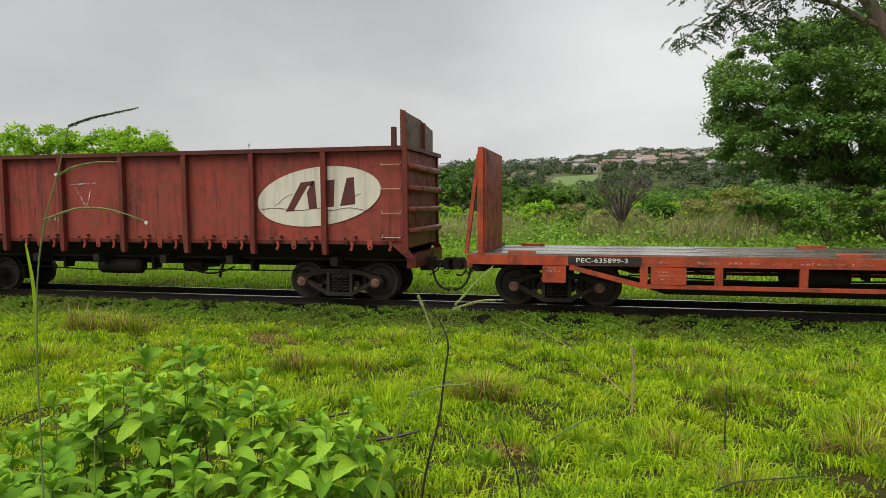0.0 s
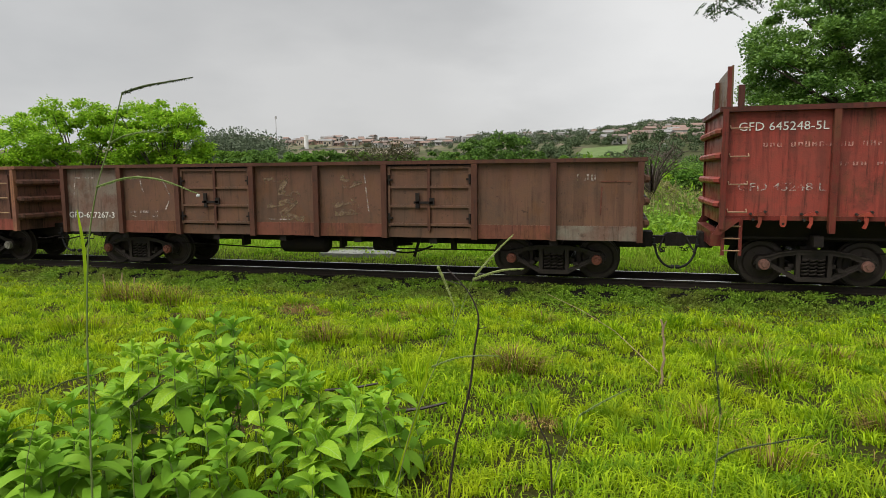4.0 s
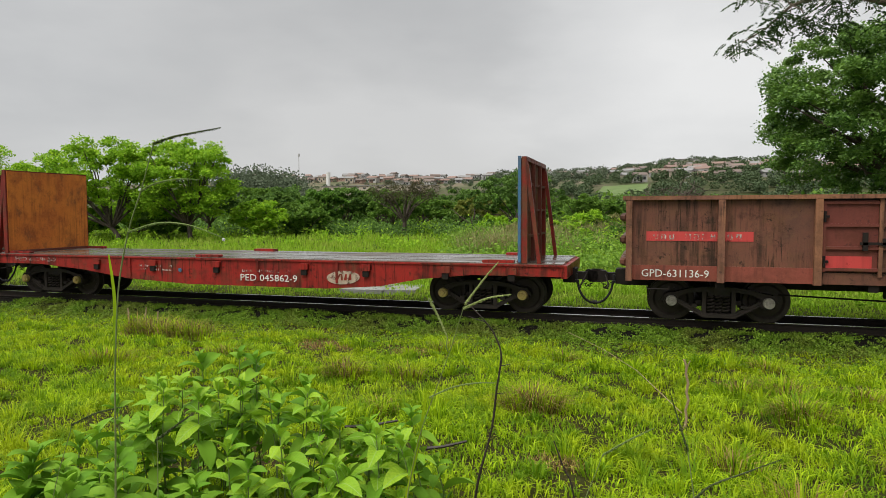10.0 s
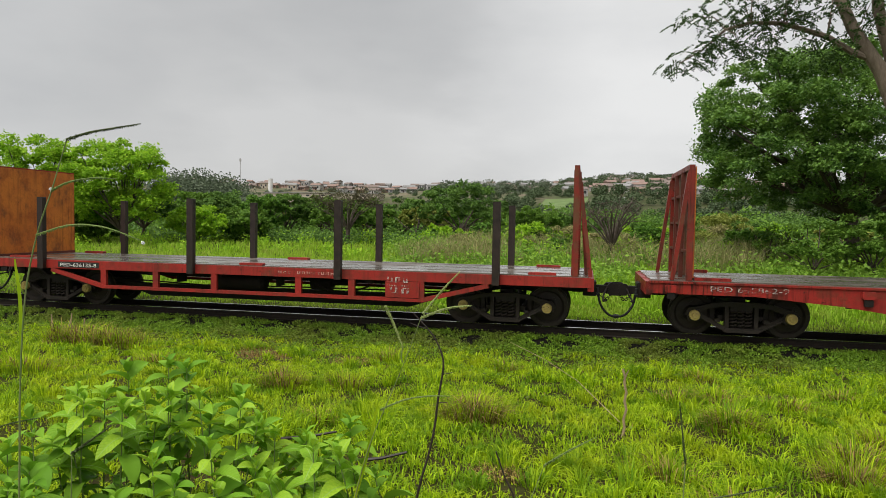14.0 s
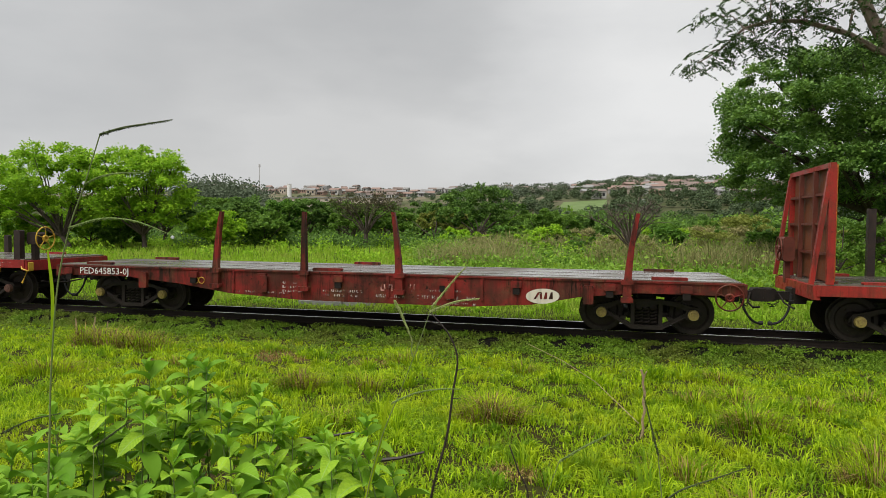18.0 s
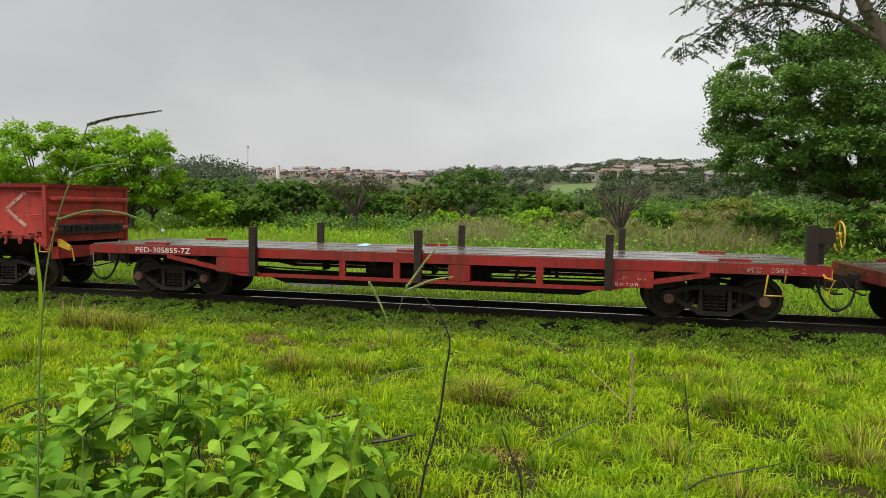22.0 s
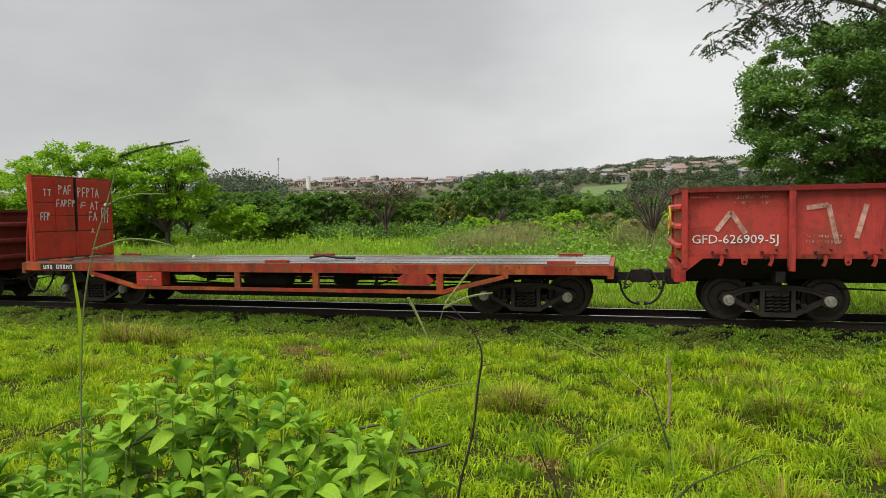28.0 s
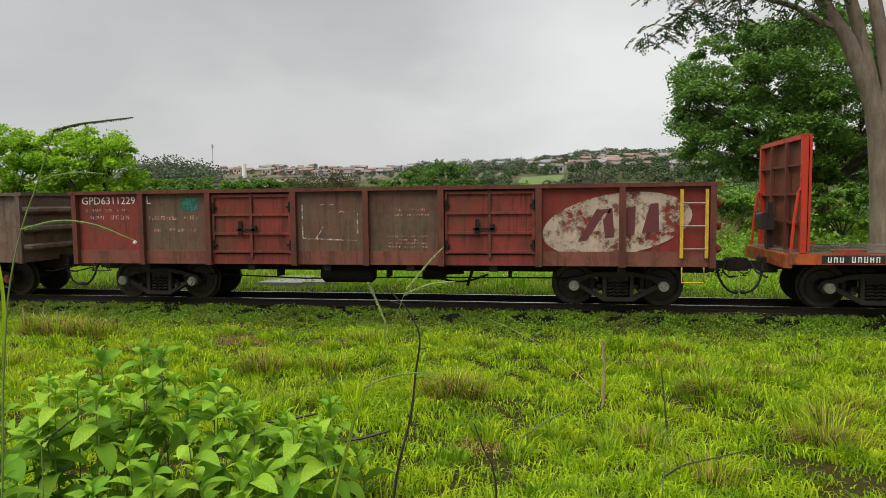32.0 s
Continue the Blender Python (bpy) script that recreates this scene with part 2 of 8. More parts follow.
def paint(name, base, second, rust=(0.10, 0.035, 0.02), dirt=(0.03, 0.022, 0.018), worn=0.5, streak=0.6, patch=0.6, seed=0.0, rough=(0.38, 0.68), chip=0.5):
    """Old wagon paint: two shades in patches, rust bloom, rain streaks, grime."""
    m = Mat(name, spec=0.14)
    base, second = (tuple(v * 1.15 for v in q) for q in (base, second))
    sh = (seed * 3.7, seed * 1.3, seed * 2.1)
    big = m.noise(0.9, 7, 0.62, shift=sh, lo=0.42, hi=0.58)
    c = m.mix(base, second, m.times(big, patch))
    mid = m.noise(2.6, 8, 0.70, shift=sh, lo=0.49, hi=0.62)
    c = m.mix(c, rust, m.times(mid, worn))
    bloom = m.noise(1.7, 9, 0.72, stretch=(1.0, 1.0, 0.6), shift=(sh[2], sh[1], sh[0]), lo=0.53, hi=0.63)
    c = m.mix(c, (0.13, 0.062, 0.032), m.times(bloom, 0.25 + 0.75 * worn))
    st = m.noise(1.0, 7, 0.66, stretch=(6.0, 6.0, 0.40), shift=sh, lo=0.49, hi=0.60)
    where = m.noise(0.7, 4, 0.6, shift=(sh[0], sh[2], sh[1]), lo=0.38, hi=0.60)
    c = m.mix(c, dirt, m.times(m.times(st, where), min(1.0, 0.9 * streak)))
    run = m.noise(1.0, 6, 0.7, stretch=(17.0, 17.0, 1.0), shift=(sh[1], sh[0], sh[2]), lo=0.54, hi=0.63, distort=0.3)
    zone = m.noise(0.8, 5, 0.6, stretch=(1.0, 1.0, 0.8), shift=(sh[2], sh[0], sh[1]), lo=0.42, hi=0.58)
    c = m.mix(c, tuple(0.6 * v for v in dirt), m.times(m.times(run, zone), min(1.0, 1.0 * streak)))
    fine = m.noise(34, 3, 0.6, shift=sh, lo=0.3, hi=0.75)
    c = m.mix(c, rust, m.times(fine, 0.28))
    blot = m.noise(1.3, 8, 0.75, shift=(sh[1], sh[2], sh[0]), lo=0.56, hi=0.70)
    c = m.mix(c, dirt, m.times(blot, min(1.0, 0.85 * streak)))
    flake = m.noise(5.5, 9, 0.82, shift=(sh[2], sh[0], sh[1]), lo=0.585, hi=0.62)
    c = m.mix(c, dirt, m.times(flake, chip))
    scuff = m.noise(9.0, 8, 0.8, stretch=(0.35, 0.35, 1.0), shift=sh, lo=0.62, hi=0.66)
    c = m.mix(c, (1.35 * base[0], 1.2 * base[1], 1.15 * base[2]), m.times(scuff, 0.5 * chip))
    m.colour(c).rough(mid, *rough).bump(m.times(fine, m.span(flake, 0, 1, 1.0, 0.4)), 0.3, 0.004)
    return m.m


def plain(name, base, other, scale=6.0, rough=(0.4, 0.7), metal=0.0, bump=0.25, amount=0.7, spec=0.3):
    m = Mat(name, metal=metal, spec=spec)
    a = m.noise(scale, 6, 0.65)
    f = m.noise(scale * 9, 3, 0.6, lo=0.3, hi=0.7)
    m.colour(m.mix(m.mix(base, other, m.times(a, amount)), other, m.times(f, 0.3))).rough(a, *rough).bump(f, bump, 0.004)
    return m.m


def worn_paint(name, base, lo=0.36, hi=0.56, scale=5.0, seed=0.0):
    """Lettering and logo paint, flaked away in places."""
    m = Mat(name, rough=0.5)
    f = m.noise(scale, 8, 0.72, shift=(seed, seed, seed), lo=lo, hi=hi)
    s = m.noise(1.2, 6, 0.6, stretch=(8, 8, 0.6), shift=(seed, 0, 0), lo=0.45, hi=0.75)
    m.colour(m.mix(base, tuple(v * 0.45 for v in base), m.times(s, 0.6))).clear(f)
    return m.m


M_IRON = plain("dark_underframe", (0.010, 0.009, 0.009), (0.030, 0.022, 0.018), 5, (0.5, 0.8), spec=0.12)
M_BOGIE = plain("grimy_cast_iron", (0.015, 0.013, 0.012), (0.048, 0.036, 0.029), 7, (0.45, 0.75), spec=0.2)
M_WHEEL = plain("wheel_steel", (0.020, 0.017, 0.016), (0.060, 0.045, 0.036), 5, (0.4, 0.7), metal=0.2, spec=0.25)
M_RUBBER = plain("black_rubber", (0.010, 0.010, 0.011), (0.028, 0.027, 0.026), 9, (0.45, 0.7), spec=0.2)
M_RAIL = plain("rail_steel", (0.012, 0.010, 0.009), (0.030, 0.022, 0.017), 9, (0.5, 0.8), spec=0.12)
M_SHINE = plain("polished_rail_head", (0.62, 0.62, 0.63), (0.42, 0.41, 0.40), 14, (0.12, 0.3), metal=1.0, bump=0.05)
M_WHITE = worn_paint("white_lettering", (0.72, 0.71, 0.66), 0.20, 0.36)
M_FAINT = worn_paint("faded_lettering", (0.55, 0.45, 0.40), 0.47, 0.62, 7.0)
M_PINK = worn_paint("faded_pink_lettering", (0.56, 0.27, 0.22), 0.44, 0.58, 7.0, 2.0)
M_CREAM = worn_paint("cream_logo_paint", (0.60, 0.55, 0.45), 0.26, 0.33, 2.2)
M_CREAM_WORN = worn_paint("flaked_cream_logo_paint", (0.44, 0.33, 0.25), 0.42, 0.54, 3.2, 4.0)
M_GRAFF = worn_paint("cream_graffiti_paint", (0.36, 0.24, 0.17), 0.45, 0.58, 4.0, 7.0)
M_CHALK = worn_paint("pale_chalk_strokes", (0.46, 0.35, 0.29), 0.43, 0.60, 5.0, 5.0)
M_YELLOW = plain("yellow_paint", (0.62, 0.40, 0.03), (0.36, 0.20, 0.03), 8, (0.35, 0.6))
M_BLACKP = plain("black_panel_paint", (0.014, 0.014, 0.015), (0.04, 0.035, 0.03), 6, (0.35, 0.6))
M_STAKE = plain("dark_stake_steel", (0.013, 0.010, 0.009), (0.040, 0.024, 0.018), 8, (0.35, 0.65))
M_BLUE = plain("blue_edge_paint", (0.03, 0.16, 0.30), (0.10, 0.10, 0.12), 6, (0.35, 0.6))
M_GREEN = worn_paint("green_paint_patch", (0.02, 0.17, 0.11), 0.40, 0.55, 3.0)
M_REDPATCH = worn_paint("bright_red_paint_patch", (0.52, 0.05, 0.045), 0.30, 0.42, 3.0, 3.0)
M_CAP_GREY = plain("pale_bearing_cap", (0.34, 0.32, 0.27), (0.11, 0.095, 0.075), 12, (0.4, 0.7))
M_CAP_YELLOW = plain("yellow_bearing_cap", (0.50, 0.38, 0.10), (0.22, 0.16, 0.08), 12, (0.4, 0.7))
M_CAP_ORANGE = plain("rust_orange_bearing_cap", (0.19, 0.055, 0.032), (0.09, 0.04, 0.028), 12, (0.4, 0.7))
M_CAP_RUST = plain("rusty_bearing_cap", (0.22, 0.10, 0.075), (0.10, 0.06, 0.05), 12, (0.4, 0.7))


def deck_wood():
    """Old boards under a broken film of rain water."""
    m = Mat("wet_deck_boards", spec=0.5)
    g = m.noise(2.0, 6, 0.6, stretch=(0.5, 9, 9))
    w = m.noise(0.8, 6, 0.62, stretch=(0.6, 1.3, 1.0), lo=0.40, hi=0.50)
    c = m.mix((0.13, 0.105, 0.085), (0.065, 0.054, 0.046), g)
    c = m.mix(c, (0.15, 0.125, 0.10), m.times(m.each(), 0.6))
    c = m.mix(c, (0.05, 0.055, 0.022), m.times(m.noise(1.6, 6, 0.7, lo=0.55, hi=0.68), 0.7))
    m.colour(c).rough(w, 0.48, 0.24).bump(g, 0.35, 0.006)
    m.l.new(w, m.b.inputs["Coat Weight"])
    m.b.inputs["Coat Roughness"].default_value = 0.20
    return m.m


M_DECK = deck_wood()


# ---------- the train ----------
TRACK_Y = 14.28                       # centre line of the metre-gauge track; rail heads at z = 0
AXLE, WHEEL_R = 0.866, 0.42
# How far the train has rolled (s, m)
ROLL = [
    (0, 0.00), (1, 4.92), (2, 9.62), (3, 14.33), (4, 19.06), (4.5, 21.41), (6.5, 30.76), (7, 33.10),
    (8, 37.70), (9, 42.23), (10, 46.97), (11, 51.49), (12, 55.97), (13, 60.42), (14, 64.99), (14.5, 67.22),
    (16.5, 76.12), (17, 78.37), (18, 82.91), (19, 87.29), (20, 91.68), (21, 96.18), (22, 100.71), (23, 105.07),
    (24, 109.54), (25, 114.11), (27.5, 125.55), (28, 127.87), (29, 132.57), (30, 137.13), (31, 141.88), (32, 146.56),
]
MESHES = {}
WHEELSETS, WAGONS = [], []


def shared(key, make):
    """One mesh for all alike parts."""
    if key not in MESHES:
        MESHES[key] = make().mesh(key)
    return MESHES[key]


def tinted(me, material):
    """The same shape in another paint."""
    key = me.name + "|" + material.name
    if key not in MESHES:
        c = me.copy()
        c.materials.clear()
        c.materials.append(material)
        MESHES[key] = c
    return MESHES[key]


def wheelset_geo():
    g = Geo()
    g.tube([(0, -0.78, 0), (0, 0.78, 0)], 0.075, 10)
    for s in (-1, 1):
        face = [(0.075, 0.09), (0.14, 0.09), (0.16, 0.03), (0.30, 0.012), (0.34, 0.05), (0.415, 0.05), (0.42, -0.055), (0.452, -0.06), (0.452, -0.085), (0.34, -0.085), (0.31, -0.03), (0.15, -0.02), (0.13, -0.08), (0.075, -0.08)]
        g.lathe([(r, s * (0.545 + y)) for r, y in face], (0, 0, 0), 32)
        for k in range(3):
            a = math.tau * k / 3
            g.box(0.2 * math.cos(a) - 0.03, 0.2 * math.cos(a) + 0.03, s * 0.545, s * 0.59, 0.2 * math.sin(a) - 0.03, 0.2 * math.sin(a) + 0.03)
    return g


def side_frame_geo():
    """A cast bogie frame: arched top chord, slim diagonals to the spring seat, columns, pedestals."""
    g, a = Geo(), AXLE
    y0, y1 = -0.06, 0.06
    top = [(-a - 0.17, 0.47), (-a - 0.10, 0.56), (-a + 0.06, 0.585), (-0.58, 0.655), (-0.28, 0.70), (0.28, 0.70), (0.58, 0.655), (a - 0.06, 0.585), (a + 0.10, 0.56), (a + 0.17, 0.47)]
    low = [(-a - 0.17, 0.40), (-a - 0.10, 0.44), (-a + 0.10, 0.475), (-0.58, 0.565), (-0.28, 0.605), (0.28, 0.605), (0.58, 0.565), (a - 0.10, 0.475), (a + 0.10, 0.44), (a + 0.17, 0.40)]
    for i in range(len(top) - 1):
        g.prism([low[i], low[i + 1], top[i + 1], top[i]], y0, y1)
        g.prism([(low[i][0], top[i][1] - 0.025), (low[i + 1][0], top[i + 1][1] - 0.025), top[i + 1], top[i]], y0 - 0.03, y1 + 0.03)
    for s in (-1, 1):
        g.beam((s * (a - 0.08), 0.43), (s * 0.30, 0.165), 0.085, y0, y1)
        g.beam((s * (a - 0.08), 0.395), (s * 0.30, 0.130), 0.022, y0 - 0.03, y1 + 0.03)
        g.beam((s * 0.265, 0.64), (s * 0.265, 0.15), 0.075, y0 + 0.005, y1 - 0.005)
        g.box(s * a - 0.13, s * a + 0.13, -0.09, 0.09, 0.31, 0.53, 0.035)
        g.box(s * 0.44 - 0.05, s * 0.44 + 0.05, -0.10, 0.02, 0.30, 0.36, 0.012)
    g.box(-0.33, 0.33, -0.08, 0.08, 0.105, 0.19, 0.025)
    return g


def spring_geo():
    g = Geo()
    turns, n = 5, 60
    g.tube([(0.058 * math.cos(math.tau * turns * i / n), 0.058 * math.sin(math.tau * turns * i / n), 0.195 + 0.33 * i / n) for i in range(n + 1)], 0.019, 6)
    return g


def bolster_geo():
    g = Geo()
    g.box(-0.20, 0.20, -0.82, 0.82, 0.50, 0.62, 0.03)
    g.box(-0.15, 0.15, -0.45, 0.45, 0.60, 0.74)
    for s in (-1, 1):
        g.box(s * 0.36 - 0.05, s * 0.36 + 0.05, -0.72, 0.72, 0.34, 0.42)
        g.box(-0.25, 0.25, s * 0.66 - 0.03, s * 0.66 + 0.03, 0.16, 0.60)
    return g


def cap_geo():
    g = Geo()
    g.lathe([(0.0, -0.075), (0.045, -0.075), (0.05, -0.06), (0.095, -0.055), (0.105, -0.03), (0.105, 0.03)], (0, 0, 0), 16)
    for k in range(3):
        a = math.tau * k / 3 + 0.5
        g.tube([(0.068 * math.cos(a), -0.075, 0.068 * math.sin(a)), (0.068 * math.cos(a), -0.05, 0.068 * math.sin(a))], 0.014, 6)
    return g


def bogie(wagon, x, cap):
    b = part("bogie", shared("bogie", bolster_geo), M_BOGIE, wagon, "", (x, 0, 0))
    for s in (-1, 1):
        part("side_frame", shared("side_frame", side_frame_geo), M_BOGIE, b, "", (0, s * 0.80, 0))
        for dx in (-0.135, 0.0, 0.135):
            part("spring", shared("spring", spring_geo), M_BOGIE, b, "", (dx, s * 0.80, 0))
        for e in (-1, 1):
            c = part("bearing_cap", tinted(shared("bearing_cap", cap_geo), cap), None, b, "", (e * AXLE, s * 0.91, WHEEL_R))
            if s > 0:
                c.rotation_euler = (0, 0, math.pi)
    for e in (-1, 1):
        w = part("wheelset", shared("wheelset", wheelset_geo), M_WHEEL, b, "", (e * AXLE, 0, WHEEL_R))
        WHEELSETS.append((w, e * AXLE))
    return b


def coupler_geo():
    """Shank and knuckle, pointing to +x."""
    g = Geo()
    g.box(-0.55, 0.30, -0.09, 0.09, 0.70, 0.86, 0.02)
    g.box(0.22, 0.52, -0.17, 0.12, 0.66, 0.92, 0.04)
    g.box(0.44, 0.64, -0.19, -0.06, 0.67, 0.91, 0.05)
    g.box(0.34, 0.56, 0.07, 0.17, 0.68, 0.90, 0.04)
    g.box(-0.30, -0.02, -0.22, 0.22, 0.64, 0.95, 0.02)
    return g


def lever_geo():
    return Geo().tube([(0.2, -0.16, 0.84), (0.12, -0.30, 0.66), (0.1, -0.9, 0.62), (0.16, -1.15, 0.66)], 0.018, 6)


def hose_geo():
    """Half of the brake hose between two wagons, down to its coupling head."""
    g = Geo()
    g.tube([(0.0, -0.30, 0.84), (0.0, -0.30, 0.70), (0.03, -0.31, 0.64)], 0.030, 8)
    pts = []
    for i in range(13):
        u = i / 12
        pts.append((0.03 + 0.34 * u ** 1.3, -0.31 - 0.05 * math.sin(math.pi * u), 0.64 - 0.40 * math.sin(0.5 * math.pi * u) ** 0.8))
    g.tube(pts, 0.024, 8)
    g.tube([(0.34, -0.31, 0.245), (0.41, -0.31, 0.25)], 0.040, 8)
    g.box(-0.03, 0.05, -0.38, -0.31, 0.68, 0.72)
    return g


def chain_geo():
    """A loop of safety chain beside the coupler, link by link."""
    g = Geo()
    for i in range(9):
        u = (i + 0.5) / 9
        c = (0.04 + 0.30 * u, 0.34, 0.74 - 0.22 * math.sin(math.pi * u))
        g.ring(c, 0.030, 0.008, "y" if i % 2 else "z", 10, 5)
    g.tube([(0.0, 0.34, 0.80), (0.03, 0.34, 0.73)], 0.012, 5)
    return g


def ends(wagon, reach):
    for s in (-1, 1):
        for name, geo, mat in (("coupler", coupler_geo, M_IRON), ("coupler_lever", lever_geo, M_IRON), ("air_hose", hose_geo, M_RUBBER), ("safety_chain", chain_geo, M_IRON)):
            p = part(name, shared(name, geo), mat, wagon, "", (s * reach, 0, 0))
            if s < 0:
                p.rotation_euler = (0, 0, math.pi)
                if name != "coupler":
                    p.rotation_euler = (0, 0, 0)
                    p.scale = (-1, 1, 1)


def underframe(wagon, reach, z, tank_x=-0.6):
    part("centre_sill", Geo().box(-reach, reach, -0.2, 0.2, z - 0.36, z - 0.06), M_IRON, wagon)
    for x in (-5.1, -2.6, -0.9, 0.9, 2.6, 5.1):
        part("cross_bearer", Geo().box(x - 0.08, x + 0.08, -1.24, 1.24, z - 0.26, z - 0.07), M_IRON, wagon)
    g = Geo().lathe([(0.0, -0.62), (0.12, -0.6), (0.19, -0.52), (0.19, 0.52), (0.12, 0.6), (0.0, 0.62)], (0, 0, 0), 18)
    tank = part("air_tank", g, M_IRON, wagon, "", (tank_x, -0.72, z - 0.38))
    tank.rotation_euler = (0, 0, math.pi / 2)
    part("brake_cylinder", Geo().lathe([(0.0, -0.3), (0.16, -0.28), (0.16, 0.2), (0.05, 0.22), (0.03, 0.6)], (0, 0, 0), 16), M_IRON, wagon, "", (tank_x + 1.9, -0.5, z - 0.36)).rotation_euler = (0, 0, -math.pi / 2)
    part("brake_rod", Geo().tube([(-4.0, -0.62, z - 0.42), (-1.6, -0.66, z - 0.5), (0.6, -0.62, z - 0.46), (4.2, -0.6, z - 0.44)], 0.018, 6), M_IRON, wagon)
    part("brake_lever", Geo().beam((tank_x + 2.6, z - 0.62), (tank_x + 2.75, z - 0.16), 0.06, -0.7, -0.67), M_IRON, wagon)
    pts = [(1.2 + 0.14 * i, -0.80, z - 0.36 - 0.16 * math.sin(math.pi * i / 9)) for i in range(10)]
    part("chain", Geo().tube(pts, 0.022, 5), M_IRON, wagon)
    for x in (-2.2, 0.3, 2.9):
        part("pipe_bracket", Geo().box(x - 0.03, x + 0.03, -0.8, -0.5, z - 0.44, z - 0.1), M_IRON, wagon)


# ---------- writing and marks ----------
def text_mesh(words, size):
    cu = bpy.data.curves.new("lettering", "FONT")
    cu.body, cu.size, cu.extrude, cu.resolution_u = words, size, 0.001, 2
    tmp = bpy.data.objects.new("lettering", cu)
    scene.collection.objects.link(tmp)
    bpy.context.view_layer.update()
    me = bpy.data.meshes.new_from_object(tmp.evaluated_get(bpy.context.evaluated_depsgraph_get()))
    bpy.data.objects.remove(tmp)
    xs = [v.co.x for v in me.vertices]
    return me, min(xs), max(xs), max(v.co.y for v in me.vertices)


def lettering(wagon, words, x0, x1, z0, z1, y, material=None, name="lettering"):
    """Words standing on the near side, fitted into x0..x1, z0..z1."""
    me, a, b, top = text_mesh(words, 0.3)
    sx, sz = (x1 - x0) / (b - a), (z1 - z0) / top
    for v in me.vertices:
        v.co = (x0 + (v.co.x - a) * sx, y - 0.004 + v.co.z, z0 + v.co.y * sz)
    ob = part(name, me, material or M_WHITE, wagon)
    ob["kind"] = "stuff"
    return ob


def bars(wagon, rows, y, material, name="marking"):
    """Unreadable writing: rows of short bars (x0, x1, z, height, pieces)."""
    g = Geo()
    rnd = random.Random(7)
    for x0, x1, z, h, n in rows:
        w = (x1 - x0) / n
        for i in range(n):
            if rnd.random() < 0.12:
                continue
            a, top = x0 + i * w, z + h * rnd.uniform(0.85, 1.0)
            g.box(a, a + w * 0.20, y - 0.005, y - 0.001, z, top)
            if rnd.random() < 0.7:
                g.box(a + w * 0.45, a + w * 0.65, y - 0.005, y - 0.001, z, top)
            zz = rnd.choice((z, (z + top) / 2, top - h * 0.18))
            g.box(a + w * 0.20, a + w * 0.45, y - 0.005, y - 0.001, zz, zz + h * 0.18)
    ob = part(name, g, material, wagon)
    ob["kind"] = "stuff"
    return ob


def patch(wagon, x0, x1, z0, z1, y, material, name="paint_patch"):
    return part(name, Geo().box(x0, x1, y - 0.004, y, z0, z1), material, wagon)


def strokes(wagon, lines, width, y, material, name="painted_strokes"):
    """Brushed lines on the near side: each a list of (x, z)."""
    g = Geo()
    for line in lines:
        for p, q in zip(line[:-1], line[1:]):
            g.beam(p, q, width, y - 0.005, y - 0.001)
    ob = part(name, g, material, wagon)
    ob["kind"] = "stuff"
    return ob


def logo(wagon, cx, cz, rx, rz, lean, y, pale, dark):
    """The operator's oval, with plain slanted shapes inside."""
    ring = []
    for k in range(40):
        a = math.tau * k / 40
        u, v = rx * math.cos(a), rz * math.sin(a)
        ring.append((cx + u, cz + v + u * lean))
    o = part("logo_oval", Geo().prism(ring, y - 0.0065, y - 0.0055), pale, wagon)
    k, yy = rz / 0.55, y - 0.0095

    def at(u, v):
        return (cx + u * k, cz + v * k + u * k * lean)
    g = Geo()
    g.prism([at(-0.66, -0.22), at(-0.50, -0.22), at(-0.20, 0.22), at(-0.10, 0.22), at(-0.08, 0.30), at(-0.34, 0.30)], yy, yy + 0.003)
    g.prism([at(-0.02, -0.22), at(-0.18, -0.22), at(-0.22, 0.10), at(-0.10, 0.30), at(-0.06, 0.30)], yy, yy + 0.003)
    g.prism([at(0.06, -0.22), at(0.32, -0.22), at(0.34, 0.28), at(0.20, 0.28)], yy, yy + 0.003)
    g.prism([at(0.44, -0.22), at(0.74, -0.22), at(0.72, 0.28), at(0.58, 0.28)], yy, yy + 0.003)
    part("logo_shape", g, dark, wagon)
    return o


# ---------- wagon bodies ----------
HALF = 1.33
M_SMEAR = worn_paint("smeared_tan_paint", (0.25, 0.165, 0.10), 0.47, 0.66, 6.0, 9.0)


def hand_wheel(wagon, at, material, axis="x", r=0.27):
    g = Geo().ring(at, r, 0.016, axis, 24, 6).ring(at, 0.06, 0.03, axis, 12, 6)
    for k in range(5):
        a = math.tau * k / 5 + 0.3
        u, v = r * math.cos(a), r * math.sin(a)
        g.tube([at, (at[0] + (0 if axis == "x" else u), at[1] + (u if axis == "x" else 0), at[2] + v)], 0.011, 5)
    return part("hand_wheel", g, material, wagon)


def rungs(wagon, x0, x1, zs, y, material, name="grab_iron", out=0.09):
    for z in zs:
        part(name, Geo().tube([(x0, y, z + 0.05), (x0, y - out, z), (x1, y - out, z), (x1, y, z + 0.05)], 0.014, 6), material, wagon)


def ladder(wagon, x0, x1, z0, z1, y, stile, rung, n):
    lad = part("ladder", Geo().box(x0 - 0.03, x0 + 0.03, y - 0.07, y - 0.04, z0, z1), stile, wagon)
    part("stile", Geo().box(x1 - 0.03, x1 + 0.03, y - 0.07, y - 0.04, z0, z1), stile, lad)
    for i in range(n):
        z = z0 + (z1 - z0) * (i + 0.4) / n
        part("rung", Geo().tube([(x0, y - 0.06, z), (x1, y - 0.06, z)], 0.014, 6), rung, lad)


